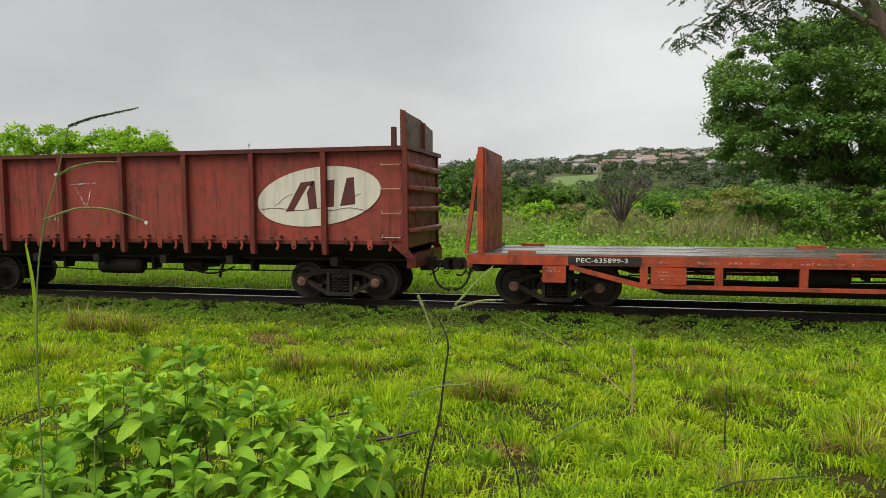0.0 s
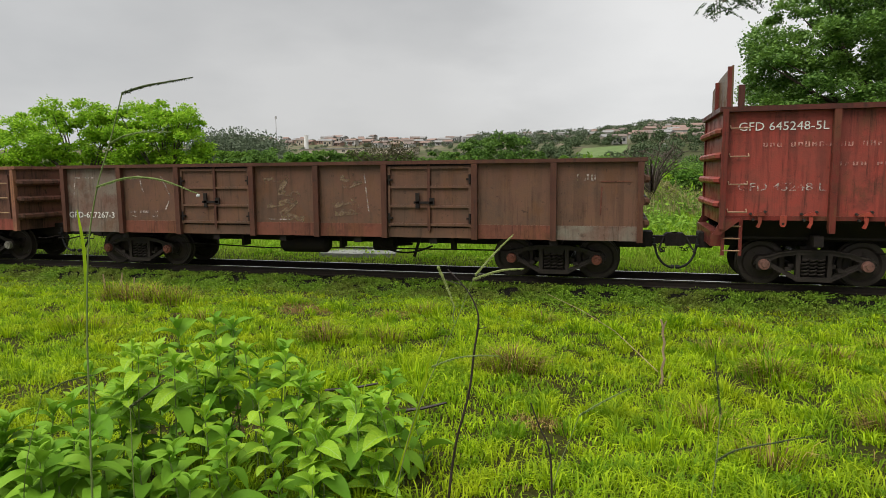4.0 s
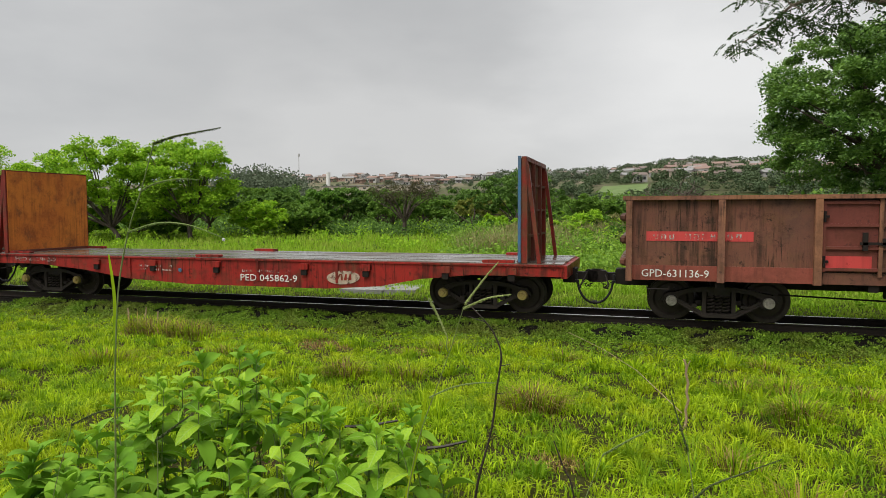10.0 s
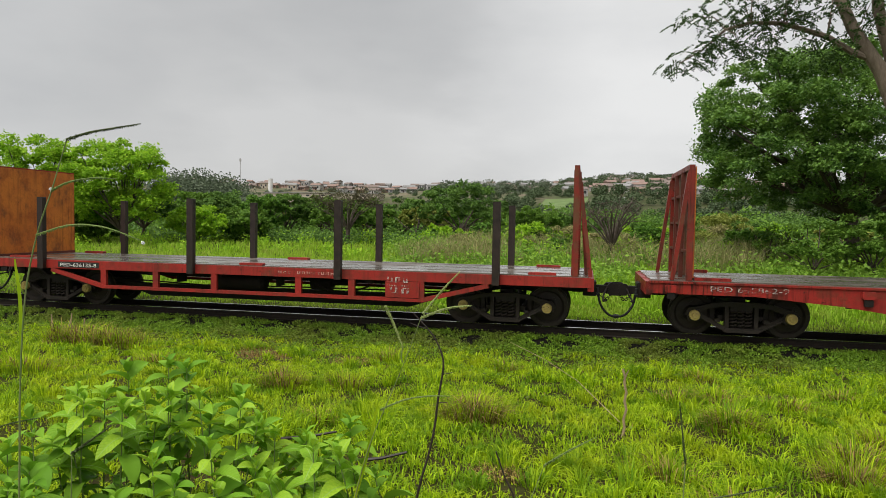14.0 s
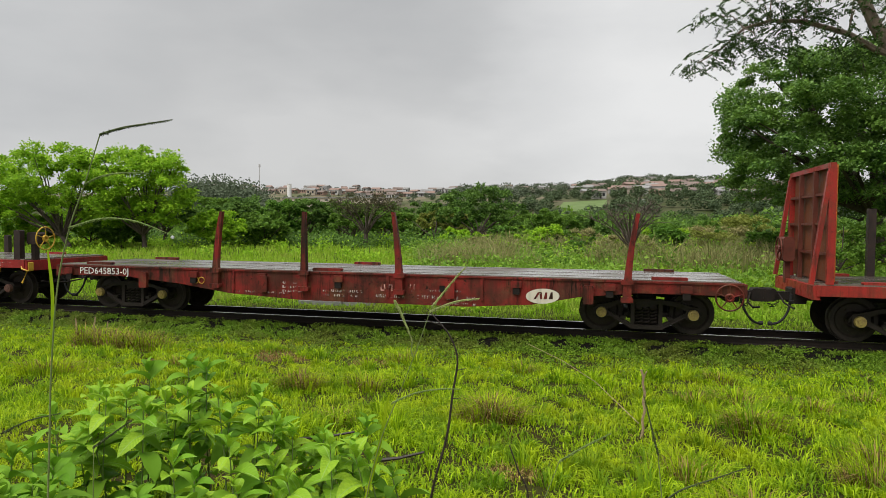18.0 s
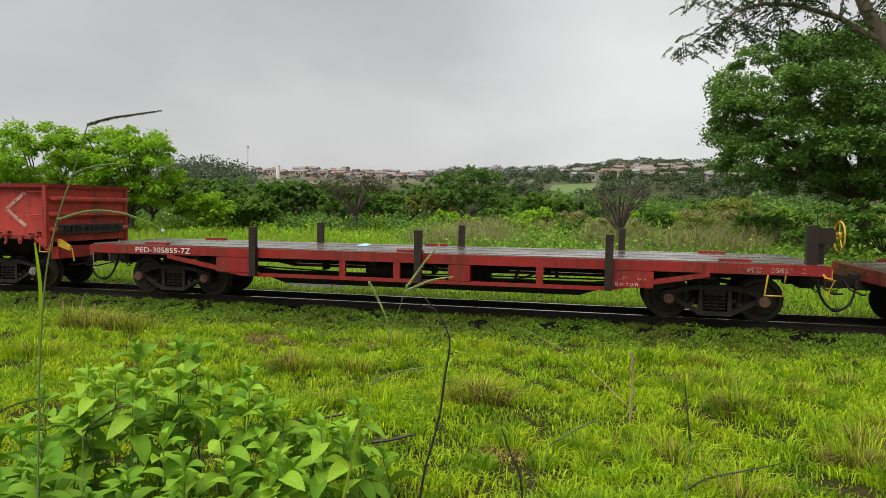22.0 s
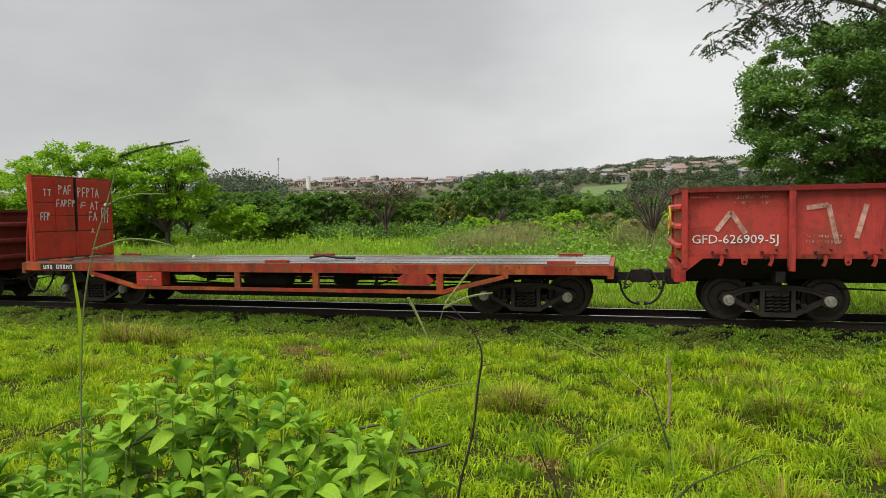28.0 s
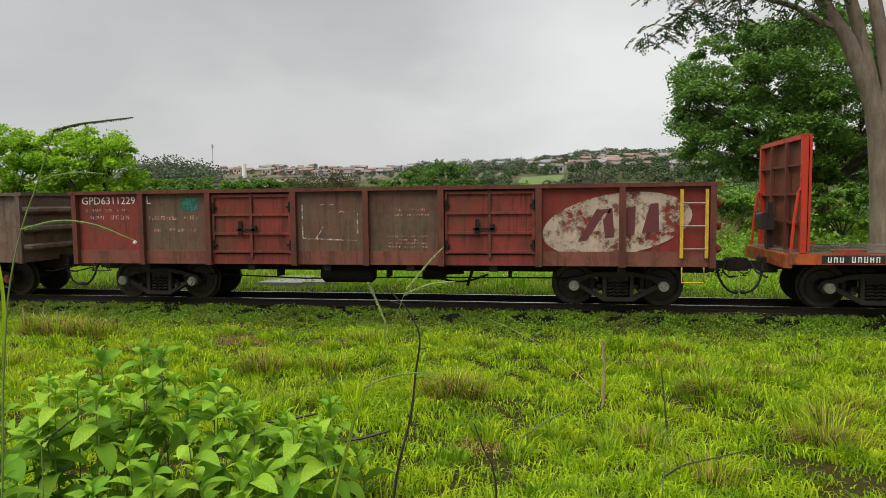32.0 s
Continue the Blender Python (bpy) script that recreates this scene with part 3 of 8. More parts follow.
def ribbed_end(wagon, x, s, z0, z1, n, material, r=0.075):
    g = Geo().box(x - 0.012, x + 0.012, -HALF + 0.02, HALF - 0.02, z0, z1)
    end = part("end_wall", g, material, wagon)
    for i in range(n):
        z = z0 + (z1 - z0) * (i + 0.8) / (n + 0.7)
        part("end_rib", Geo().tube([(x + s * 0.02, -HALF + 0.03, z), (x + s * 0.085, -HALF + 0.10, z), (x + s * 0.085, HALF - 0.10, z), (x + s * 0.02, HALF - 0.03, z)], r, 8), material, end)
    return end


LOW_POSTS = (-6.74, -5.10, -3.51, -1.57, 0.0, 1.57, 3.51, 5.10, 6.74)
HIGH_POSTS = (-4.95, -3.32, -1.67, -0.02, 1.62, 3.27, 4.95)


def door(wagon, xa, xb, y, s, mats, lock):
    """Two ribbed leaves with hinges on the outer edges and a lock bar where they meet."""
    xm, z0, z1 = (xa + xb) / 2, 1.08, 2.34
    # dark plate added behind the leaves, standing in for shade in their gaps
    part("door_recess", Geo().box(xa, xb, y - s * 0.045 - 0.01, y - s * 0.045 + 0.01, z0 - 0.03, z1 + 0.04), M_IRON, wagon)
    for k, (a, b) in enumerate(((xa + 0.10, xm - 0.03), (xm + 0.03, xb - 0.10))):
        g = Geo().box(a, b, y - 0.012, y + 0.012, z0, z1)
        leaf = part("door_leaf", g, mats[k % len(mats)], wagon)
        for z in (z0 + 0.02, z0 + 0.40, z0 + 0.80, z1 - 0.06):
            part("door_rib", Geo().prism([(a, z), (b, z), (b, z + 0.05), (a, z + 0.05)], y + s * 0.03 - 0.03, y + s * 0.03 + 0.03), mats[k % len(mats)], leaf)
        edge = a if k == 0 else b
        part("door_stile", Geo().box(edge - 0.025, edge + 0.025, y + s * 0.03 - 0.032, y + s * 0.03 + 0.032, z0, z1), mats[k % len(mats)], leaf)
        for z in (z0 + 0.18, z0 + 0.98):
            part("hinge", Geo().box(edge - 0.07, edge + 0.07, y + s * 0.05 - 0.025, y + s * 0.05 + 0.025, z - 0.02, z + 0.02).tube([(edge, y + s * 0.06, z - 0.10), (edge, y + s * 0.06, z + 0.10)], 0.025, 6), M_IRON, leaf)
    bar = part("lock_bar", Geo().box(xm - 0.03, xm + 0.03, y + s * 0.05 - 0.02, y + s * 0.05 + 0.02, z0 - 0.08, z1 + 0.04), lock, wagon)
    part("latch", Geo().box(xm - 0.32, xm + 0.10, y + s * 0.075 - 0.015, y + s * 0.075 + 0.015, 1.56, 1.61).box(xm - 0.28, xm - 0.20, y + s * 0.07 - 0.02, y + s * 0.07 + 0.02, 1.46, 1.78).box(xm + 0.02, xm + 0.12, y + s * 0.07 - 0.02, y + s * 0.07 + 0.02, 1.54, 1.68), M_IRON, bar)


def low_gondola(wagon, panels, post, rim, sill, door_mats, cap, end_mat=None, z1=2.45):
    """A low open wagon with a pair of hinged doors in two bays of each side."""
    z0, L = 0.85, 6.80
    for s in (-1, 1):
        y = s * (HALF - 0.06)
        for i in range(8):
            a, b = LOW_POSTS[i], LOW_POSTS[i + 1]
            if i in (2, 5):
                door(wagon, a, b, y, s, door_mats, post)
                part("sill_plate", Geo().box(a, b, y - 0.012, y + 0.012, z0, 1.06), door_mats[-1], wagon)
                continue
            part("side_panel", Geo().box(a, b, y - 0.01, y + 0.01, 1.13, z1 - 0.05), panels[(i if s < 0 else 7 - i) % len(panels)], wagon)
            part("sill_plate", Geo().box(a, b, y + s * 0.012 - 0.012, y + s * 0.012 + 0.012, z0, 1.135), sill[i % len(sill)], wagon)
        for i, x in enumerate(LOW_POSTS):
            w = 0.06 if 0 < i < 8 else 0.055
            part("side_post", Geo().box(x - w, x + w, s * (HALF + 0.01) - 0.05, s * (HALF + 0.01) + 0.05, z0 - 0.015, z1 - 0.078), post, wagon)
        part("top_rail", Geo().box(-L, L, s * HALF - 0.06, s * HALF + 0.075, z1 - 0.075, z1), rim, wagon)
    for s in (-1, 1):
        end = ribbed_end(wagon, s * (L - 0.05), s, z0, z1 - 0.02, 3, end_mat or panels[0], 0.085)
        part("end_rail", Geo().box(s * L - 0.06, s * L + 0.06, -HALF - 0.07, HALF + 0.07, z1 - 0.07, z1 + 0.004), rim, end)
    part("floor", Geo().box(-L + 0.06, L - 0.06, -HALF + 0.08, HALF - 0.08, 0.98, 1.03), M_IRON, wagon)
    underframe(wagon, L + 0.1, 0.98)
    for x in (-5.07, 5.07):
        bogie(wagon, x, cap)
    ends(wagon, L + 0.25)
    rungs(wagon, -6.4, -6.0, (0.68,), -HALF + 0.05, M_IRON, "foot_step", 0.02)


def high_gondola(wagon, panels, post, rim, lug, z0, z1, cap, n_ribs=4, rung_mat=None):
    """A tipping ore wagon with bottom flaps: lugs and hooks hang along the lower edge."""
    L = 6.80
    posts = (-6.70,) + HIGH_POSTS + (6.74,)
    for s in (-1, 1):
        y = s * (HALF - 0.07)
        for i in range(8):
            part("side_panel", Geo().box(posts[i], posts[i + 1], y - 0.01, y + 0.01, z0, z1 - 0.06), panels[i % len(panels)], wagon)
            w = posts[i + 1] - posts[i]
            for u in (0.30, 0.78):
                x = posts[i] + w * u + 0.04
                yy = y + s * 0.05
                hook = part("flap_hook", Geo().prism([(x - 0.01, z0 + 0.07), (x + 0.06, z0 + 0.02), (x + 0.055, z0 - 0.08), (x + 0.02, z0 - 0.17), (x - 0.035, z0 - 0.15), (x + 0.005, z0 - 0.07), (x - 0.01, z0 - 0.01)], yy - 0.022, yy + 0.022), lug[0], wagon)
                part("hook_plate", Geo().prism([(x - 0.12, z0 + 0.055), (x + 0.13, z0 + 0.055), (x + 0.07, z0 + 0.14), (x - 0.06, z0 + 0.10)], yy - 0.035, yy - 0.012), lug[0], hook)
                for bx, bz in ((-0.13, 0.09), (0.11, 0.13), (-0.085, -0.02)):
                    part("bolt", Geo().tube([(x + bx, yy - 0.04, z0 + bz), (x + bx, yy + 0.035, z0 + bz)], 0.024, 6), lug[1], hook)
            x = posts[i] + w * 0.56
            lug_part = part("flap_lug", Geo().prism([(x - 0.055, z0 + 0.06), (x - 0.055, z0 - 0.10), (x - 0.03, z0 - 0.145), (x + 0.03, z0 - 0.145), (x + 0.055, z0 - 0.10), (x + 0.055, z0 + 0.06)], y + s * 0.05 - 0.012, y + s * 0.05 + 0.012), lug[0], wagon)
            part("lug_hole", Geo().tube([(x, y + s * 0.05 - 0.016, z0 - 0.09), (x, y + s * 0.05 + 0.016, z0 - 0.09)], 0.024, 10), M_IRON, lug_part)
        for x in HIGH_POSTS:
            part("side_post", Geo().prism([(x - 0.055, z0 - 0.15), (x - 0.035, z0 - 0.25), (x + 0.055, z0 - 0.25), (x + 0.055, z1 - 0.05), (x - 0.055, z1 - 0.05)], s * HALF - 0.075, s * HALF + 0.045), post, wagon)
        for x in (-6.76, 6.76):
            part("corner_post", Geo().box(x - 0.05, x + 0.05, s * HALF - 0.09, s * HALF + 0.01, z0 - 0.20, z1 - 0.04, 0.01), post, wagon)
            e = 1 if x > 0 else -1
            part("corner_gusset", Geo().prism([(x - e * 0.35, z0), (x, z0), (x + e * 0.16, z0 - 0.30), (x + e * 0.02, z0 - 0.30)], s * HALF - 0.06, s * HALF - 0.03), post, wagon)
        part("top_rail", Geo().box(-L, L, s * HALF - 0.08, s * HALF + 0.06, z1 - 0.09, z1), rim, wagon)
        part("lower_edge", Geo().box(-L + 0.05, L - 0.05, y - 0.02, y + 0.02, z0 - 0.03, z0 + 0.05), post, wagon)
        part("flap", Geo().add([(-L + 0.1, y, z0), (L - 0.1, y, z0), (L - 0.1, s * 0.75, z0 - 0.42), (-L + 0.1, s * 0.75, z0 - 0.42)], [(0, 1, 2, 3)]).add([(-L + 0.1, y, z0 - 0.03), (L - 0.1, y, z0 - 0.03), (L - 0.1, s * 0.75, z0 - 0.45), (-L + 0.1, s * 0.75, z0 - 0.45)], [(3, 2, 1, 0)]), M_IRON, wagon)
    for s in (-1, 1):
        end = ribbed_end(wagon, s * (L - 0.04), s, z0 - 0.1, z1 - 0.03, n_ribs, panels[-1], 0.07)
        part("end_rail", Geo().box(s * L - 0.06, s * L + 0.07, -HALF - 0.06, HALF + 0.06, z1 - 0.085, z1 + 0.004), rim, end)
        part("end_beam", Geo().box(s * (L + 0.02) - 0.10, s * (L + 0.02) + 0.10, -1.2, 1.2, 0.78, 1.06), post, wagon)
    part("floor", Geo().box(-L + 0.1, L - 0.1, -HALF + 0.1, HALF - 0.1, z0 - 0.06, z0 - 0.02), M_IRON, wagon)
    underframe(wagon, L + 0.1, 1.06)
    g = Geo()
    for s in (-1, 1):
        g.box(-L + 0.2, L - 0.2, s * 0.80 - 0.05, s * 0.80 + 0.05, 0.90, 1.03)
    part("side_girder", g, M_IRON, wagon)
    for x in (-5.06, 5.06):
        bogie(wagon, x, cap)
    ends(wagon, L + 0.25)
    if rung_mat:
        k = (z1 - z0) / 4
        for x0, x1 in ((6.22, 6.64), (-6.66, -6.34)):
            rungs(wagon, x0, x1, [z0 + 0.12 + k * i for i in range(4)] if z1 > 3 else [z0 + 0.55, z0 + 1.1], -HALF + 0.06, rung_mat)


def deck(wagon, reach, z, half):
    """Long wet boards side by side, in three lengths."""
    n = 9
    w = 2 * (half - 0.03) / n
    cuts = (-reach, -reach * 0.36, reach * 0.31, reach)
    for k in range(3):
        a, b = cuts[k] + 0.004, cuts[k + 1] - 0.004
        for i in range(n):
            y = -half + 0.03 + i * w
            part("deck_board", Geo().box(a, b, y + 0.006, y + w - 0.006, z - 0.05, z - (0.0, 0.006, 0.003)[(i * 2 + k) % 3]), M_DECK, wagon)


def flat_frame(wagon, reach, z, mat, cap, pivot):
    """Sills, end beams and underframe of a flat wagon."""
    for s in (-1, 1):
        part("end_beam", Geo().box(s * reach - 0.06, s * reach + 0.06, -HALF, HALF, z - 0.26, z - 0.01), mat, wagon)
    underframe(wagon, reach - 0.1, z - 0.02)
    for x in (-pivot, pivot):
        bogie(wagon, x, cap)
    ends(wagon, reach + 0.15)


def truss_flat(wagon, mat, cap, reach=7.15, z=1.10, pivot=5.43, foot=3.75, top=5.15, bottom=0.49, bays=(-3.75, -2.4, -0.95, 0.95, 2.4, 3.75), boxes=((-3.62, -2.98),), box_mat=None):
    """A flat wagon on trussed side frames."""
    flat_frame(wagon, reach, z, mat, cap, pivot)
    for s in (-1, 1):
        y = s * 1.31
        part("side_sill", Geo().box(-reach, reach, y - 0.04, y + 0.04, z - 0.19, z + 0.004), mat, wagon)
        part("truss_chord", Geo().box(-foot, foot, y - 0.05, y + 0.05, bottom, bottom + 0.07), mat, wagon)
        for e in (-1, 1):
            part("truss_diagonal", Geo().beam((e * foot, bottom + 0.035), (e * top, z - 0.22), 0.09, y - 0.045, y + 0.045), mat, wagon)
        for x in bays:
            part("truss_post", Geo().box(x - 0.07, x + 0.07, y - 0.035, y + 0.035, bottom + 0.07, z - 0.19), mat, wagon)
        if s < 0:
            for a, b in boxes:
                part("equipment_box", Geo().box(a, b, y - 0.055, y + 0.25, bottom + 0.08, z - 0.20, 0.015), box_mat or mat, wagon)
            part("lower_beam", Geo().prism([(-foot - 0.9, bottom + 0.2), (-foot + 0.5, bottom - 0.24), (foot - 0.5, bottom - 0.24), (foot + 0.9, bottom + 0.2), (foot - 0.2, bottom + 0.04), (-foot + 0.2, bottom + 0.04)], -0.34, -0.16), M_IRON, wagon)
    deck(wagon, reach - 0.03, z + 0.03, HALF)
    for x in (-0.1, 6.2, -6.1):
        for s in (-1, 1):
            part("deck_socket", Geo().box(x - 0.28, x + 0.28, s * 1.2 - 0.07, s * 1.2 + 0.07, z + 0.025, z + 0.075, 0.015), mat, wagon)


def fish_flat(wagon, mat, cap, reach=7.60, z=1.09, pivot=5.9):
    """A flat wagon on deep fish-bellied side sills."""
    flat_frame(wagon, reach, z, mat, cap, pivot)
    low, end = 0.47, 0.86
    for s in (-1, 1):
        y = s * 1.32
        outline = [(-reach, end), (-reach + 1.9, end), (-4.3, 0.74), (-3.0, 0.56), (-1.2, low), (2.4, low), (3.7, 0.56), (4.6, 0.74), (reach - 1.9, end), (reach, end), (reach, z + 0.004), (-reach, z + 0.004)]
        part("side_sill", Geo().prism(outline, y - 0.02, y + 0.02), mat, wagon)
        for x in (-7.25, -3.9, -2.2, -0.4, 1.9, 3.4, 5.2, 6.6):
            # a solid dark block takes the place of each pocket's shaded opening
            part("pocket_mouth", Geo().box(x - 0.07, x + 0.07, y - 0.078, y + 0.078, z - 0.33, z - 0.20, 0.015), M_IRON, part("stake_pocket", Geo().box(x - 0.11, x + 0.11, y - 0.09, y + 0.09, z - 0.20, z - 0.06, 0.02), mat, wagon))
        for x in (-2.9, 0.7, 2.7):
            part("sill_stiffener", Geo().box(x - 0.03, x + 0.03, y - 0.045, y + 0.045, 0.60, z - 0.04), mat, wagon)
        part("sill_flange", Geo().box(-reach, reach, y - 0.05, y + 0.05, z - 0.03, z + 0.008), mat, wagon)
    deck(wagon, reach - 0.03, z + 0.03, HALF)
    for x in (-0.7, -6.5, 6.3):
        for s in (-1, 1):
            part("deck_socket", Geo().box(x - 0.33, x + 0.33, s * 1.22 - 0.07, s * 1.22 + 0.07, z + 0.025, z + 0.085, 0.015), mat, wagon)


M_BACKPOST = plain("dark_rusted_frame", (0.075, 0.022, 0.014), (0.15, 0.036, 0.022), 5, (0.45, 0.75))
M_BACKING = plain("rusty_backing_sheet", (0.085, 0.028, 0.014), (0.20, 0.062, 0.024), 4, (0.5, 0.8))


def bulkhead(wagon, x, s, z, mat, sheet, top=3.27, style="sheet", edge=None):
    """An end wall on a flat wagon; s: the way its braces lean. The sheet faces the load."""
    h = HALF - 0.02
    b = part("bulkhead", Geo().box(x - 0.05, x + 0.05, -h, h, top - 0.09, top), mat, wagon)
    for y in (-h + 0.05, h - 0.05):
        part("bulkhead_post", Geo().box(x - 0.06, x + 0.06, y - 0.05, y + 0.05, z, top - 0.09), mat, b)
        if style == "panel":
            part("brace", Geo().tube([(x + s * 0.20, y, z), (x + s * 0.16, y, z + 0.6), (x + s * 0.10, y, z + 1.1), (x + s * 0.05, y, z + 1.2)], 0.03, 6), mat, b)
            continue
        part("brace", Geo().beam((x + s * 0.30, z), (x + s * 0.04, top - 0.15), 0.075, y - 0.045, y + 0.045), mat, b)
    inner = (-0.45, 0.45) if style != "frame" else (-0.78, 0.80)
    rear = mat if style == "frame" else M_BACKPOST
    for y in inner:
        part("bulkhead_post", Geo().box(x - 0.04 + s * 0.04, x + 0.04 + s * 0.04, y - 0.035, y + 0.035, z, top - 0.09), rear, b)
        if style == "frame":
            part("brace", Geo().beam((x + s * 0.22, z), (x + s * 0.08, top - 0.3), 0.065, y - 0.04, y + 0.04), mat, b)
    if style == "sheet":
        part("backing_sheet", Geo().box(x - s * 0.045 - 0.006, x - s * 0.045 + 0.006, -h + 0.05, h - 0.05, z + 0.04, top - 0.06), M_BACKING, b)
    for k in range(3):
        zz = z + (top - z) * (k + 1) / 4
        if style == "frame" and k > 0:
            continue
        part("bulkhead_rail", Geo().box(x + s * 0.02 - 0.03, x + s * 0.02 + 0.03, -h + 0.1, h - 0.1, zz - 0.025, zz + 0.025), rear, b)
    if style == "sheet":
        part("bulkhead_sheet", Geo().box(x - s * 0.075 - 0.012, x - s * 0.075 + 0.012, -h + 0.04, h - 0.04, z + 0.05, top - 0.03), sheet, b)
        part("foot_strip", Geo().box(x - s * 0.13 - 0.03, x - s * 0.13 + 0.03, -h + 0.1, h - 0.1, z, z + 0.06), M_BACKPOST, b)
    elif style == "panel":
        part("bulkhead_sheet", Geo().box(x - s * 0.055 - 0.012, x - s * 0.055 + 0.012, -h + 0.02, h - 0.02, z + 0.03, top - 0.02), M_BACKING, b)
        xs, zm = x - s * 0.075, z + 0.72
        cols = (-h + 0.05, -0.62, -0.02, 0.05, 0.68, h - 0.05)
        for ya, yb in ((cols[0], cols[1]), (cols[1] + 0.02, cols[2]), (cols[3], cols[4]), (cols[4] + 0.02, cols[5])):
            for za, zb in ((zm + 0.03, z + 1.13), (z + 1.15, z + 1.48), (z + 1.50, top - 0.06)):
                part("sheet_panel", Geo().box(xs - 0.012, xs + 0.012, ya, yb, za, zb, 0.006), sheet, b)
        part("sheet_panel", Geo().box(xs - 0.012, xs + 0.012, -h + 0.05, -0.02, z + 0.06, zm, 0.006), sheet, b)
        part("sheet_panel", Geo().box(xs - 0.012, xs + 0.012, -0.005, h - 0.05, z + 0.06, zm, 0.006), sheet, b)
        for ya in (-h, cols[1] - 0.01, cols[3] - 0.03, cols[4] - 0.01, h - 0.05):
            part("sheet_rib", Geo().box(xs - 0.03, xs + 0.03, ya, ya + 0.045, zm if abs(ya) < 1 else z + 0.03, top - 0.02), mat if abs(ya) > 0.3 else M_IRON, b)
    else:
        part("bulkhead_sheet", Geo().box(x - s * 0.065 - 0.012, x - s * 0.065 + 0.012, -h + 0.2, h - 0.25, z + 0.02, z + 0.62), sheet, b)
        part("bulkhead_sheet", Geo().box(x - s * 0.05 - 0.012, x - s * 0.05 + 0.012, -h + 0.12, h - 0.12, top - 0.42, top - 0.08), sheet, b)
        part("bulkhead_rail", Geo().box(x - 0.035, x + 0.035, -h + 0.1, h - 0.1, top - 0.45, top - 0.40), mat, b)
        for e in (-1, 1):
            part("gusset", Geo().add([(x + dx, y, zz) for dx in (-0.01, 0.01) for y, zz in ((e * (h - 0.1), z + 0.62), (e * (h - 0.1), z + 1.0), (e * (h - 0.75), z + 0.62))], [(0, 1, 2), (5, 4, 3), (0, 3, 4, 1), (1, 4, 5, 2), (2, 5, 3, 0)]), mat, b)
    if edge is not None:
        part("edge_strip", Geo().box(x - s * 0.10 - 0.03, x - s * 0.10 + 0.03, -h - 0.02, -h + 0.06, z + 0.02, top + 0.01), edge, b)
    return b


def stake(wagon, x, y, z0, z1, mat, bend=0.0):
    if not bend:
        return part("stake", Geo().box(x - 0.075, x + 0.075, y - 0.06, y + 0.06, z0, z1, 0.012), mat, wagon)
    n, right, left = 9, [], []
    for i in range(n + 1):
        u = i / n
        w, xa, za = 0.085 - 0.05 * u, x + bend * u * u, z0 + (z1 - z0) * u
        right.append((xa + w, za))
        left.append((xa - w, za))
    ob = part("stake", Geo().prism(right + left[::-1], y - 0.05, y + 0.05), mat, wagon)
    for za in (z0, z0 + 0.34):
        part("stake_strap", Geo().box(x - 0.115, x + 0.115, y - 0.07, y + 0.07, za, za + 0.10, 0.02), mat, ob)
    return ob


def wagon_at(name, centre, label):
    w = thing(name, label, "freight wagon", (centre, TRACK_Y, 0), "wagons of the train")
    WAGONS.append((w, centre))
    return w


YF = -1.36     # just proud of a flat wagon's sill


# orange flat wagon
P = paint("orange_red_wagon_paint", (0.4, 0.0663, 0.028), (0.3, 0.0468, 0.0224), worn=0.55, streak=0.45, seed=1)
PB = paint("worn_red_bulkhead_paint", (0.3, 0.0429, 0.0315), (0.2, 0.0468, 0.028), worn=0.7, seed=1.4)
w = wagon_at("flat_wagon", 4.71, "orange-red trussed flat wagon with one end bulkhead and wet board deck")
truss_flat(w, P, M_CAP_RUST, boxes=((-3.62, -2.98), (-5.68, -5.22)))
bulkhead(w, -6.93, -1, 1.12, P, PB, 3.27)
patch(w, -5.18, -3.80, 0.935, 1.095, YF, M_BLACKP, "number_panel")
lettering(w, "PEC-635899-3", -5.02, -4.05, 0.975, 1.06, YF - 0.004)
bars(w, [(-3.55, 0.2, 0.97, 0.05, 40), (0.8, 4.2, 0.97, 0.05, 34)], YF + 0.005, M_PINK)
bars(w, [(-3.5, -3.1, 0.80, 0.03, 6), (-3.5, -3.05, 0.73, 0.03, 7), (-3.5, -3.1, 0.66, 0.03, 6)], -1.37, M_FAINT)
bars(w, [(-5.62, -5.3, 0.83, 0.04, 4), (-5.62, -5.3, 0.77, 0.04, 4)], -1.37, M_FAINT)

# tall ore wagon
P = paint("dull_red_ore_wagon_paint", (0.27, 0.048, 0.036), (0.20, 0.053, 0.040), rust=(0.15, 0.052, 0.037), worn=0.5, streak=0.6, seed=2, chip=0.35)
PP = paint("dark_red_post_paint", (0.15, 0.025, 0.0196), (0.10, 0.03, 0.025), worn=0.5, streak=0.5, seed=2.6)
PR = paint("brown_rim_paint", (0.085, 0.026, 0.022), (0.06, 0.025, 0.02), worn=0.5, seed=2.2)
PL = paint("red_lug_paint", (0.34, 0.0585, 0.0385), (0.22, 0.039, 0.028), worn=0.4, seed=2.9)
w = wagon_at("ore_wagon", -10.53, "tall dull-red ore wagon with rust streaks and cream oval mark")
high_gondola(w, [P], PP, PR, (PL, M_BOGIE), 1.31, 3.33, M_CAP_RUST, 4, plain("pale_rung_paint", (0.42, 0.27, 0.16), (0.2, 0.1, 0.06)))
PX = paint("old_extension_boards", (0.125, 0.095, 0.05), (0.085, 0.06, 0.032), rust=(0.14, 0.05, 0.03), worn=0.5, patch=0.8, seed=2.4)
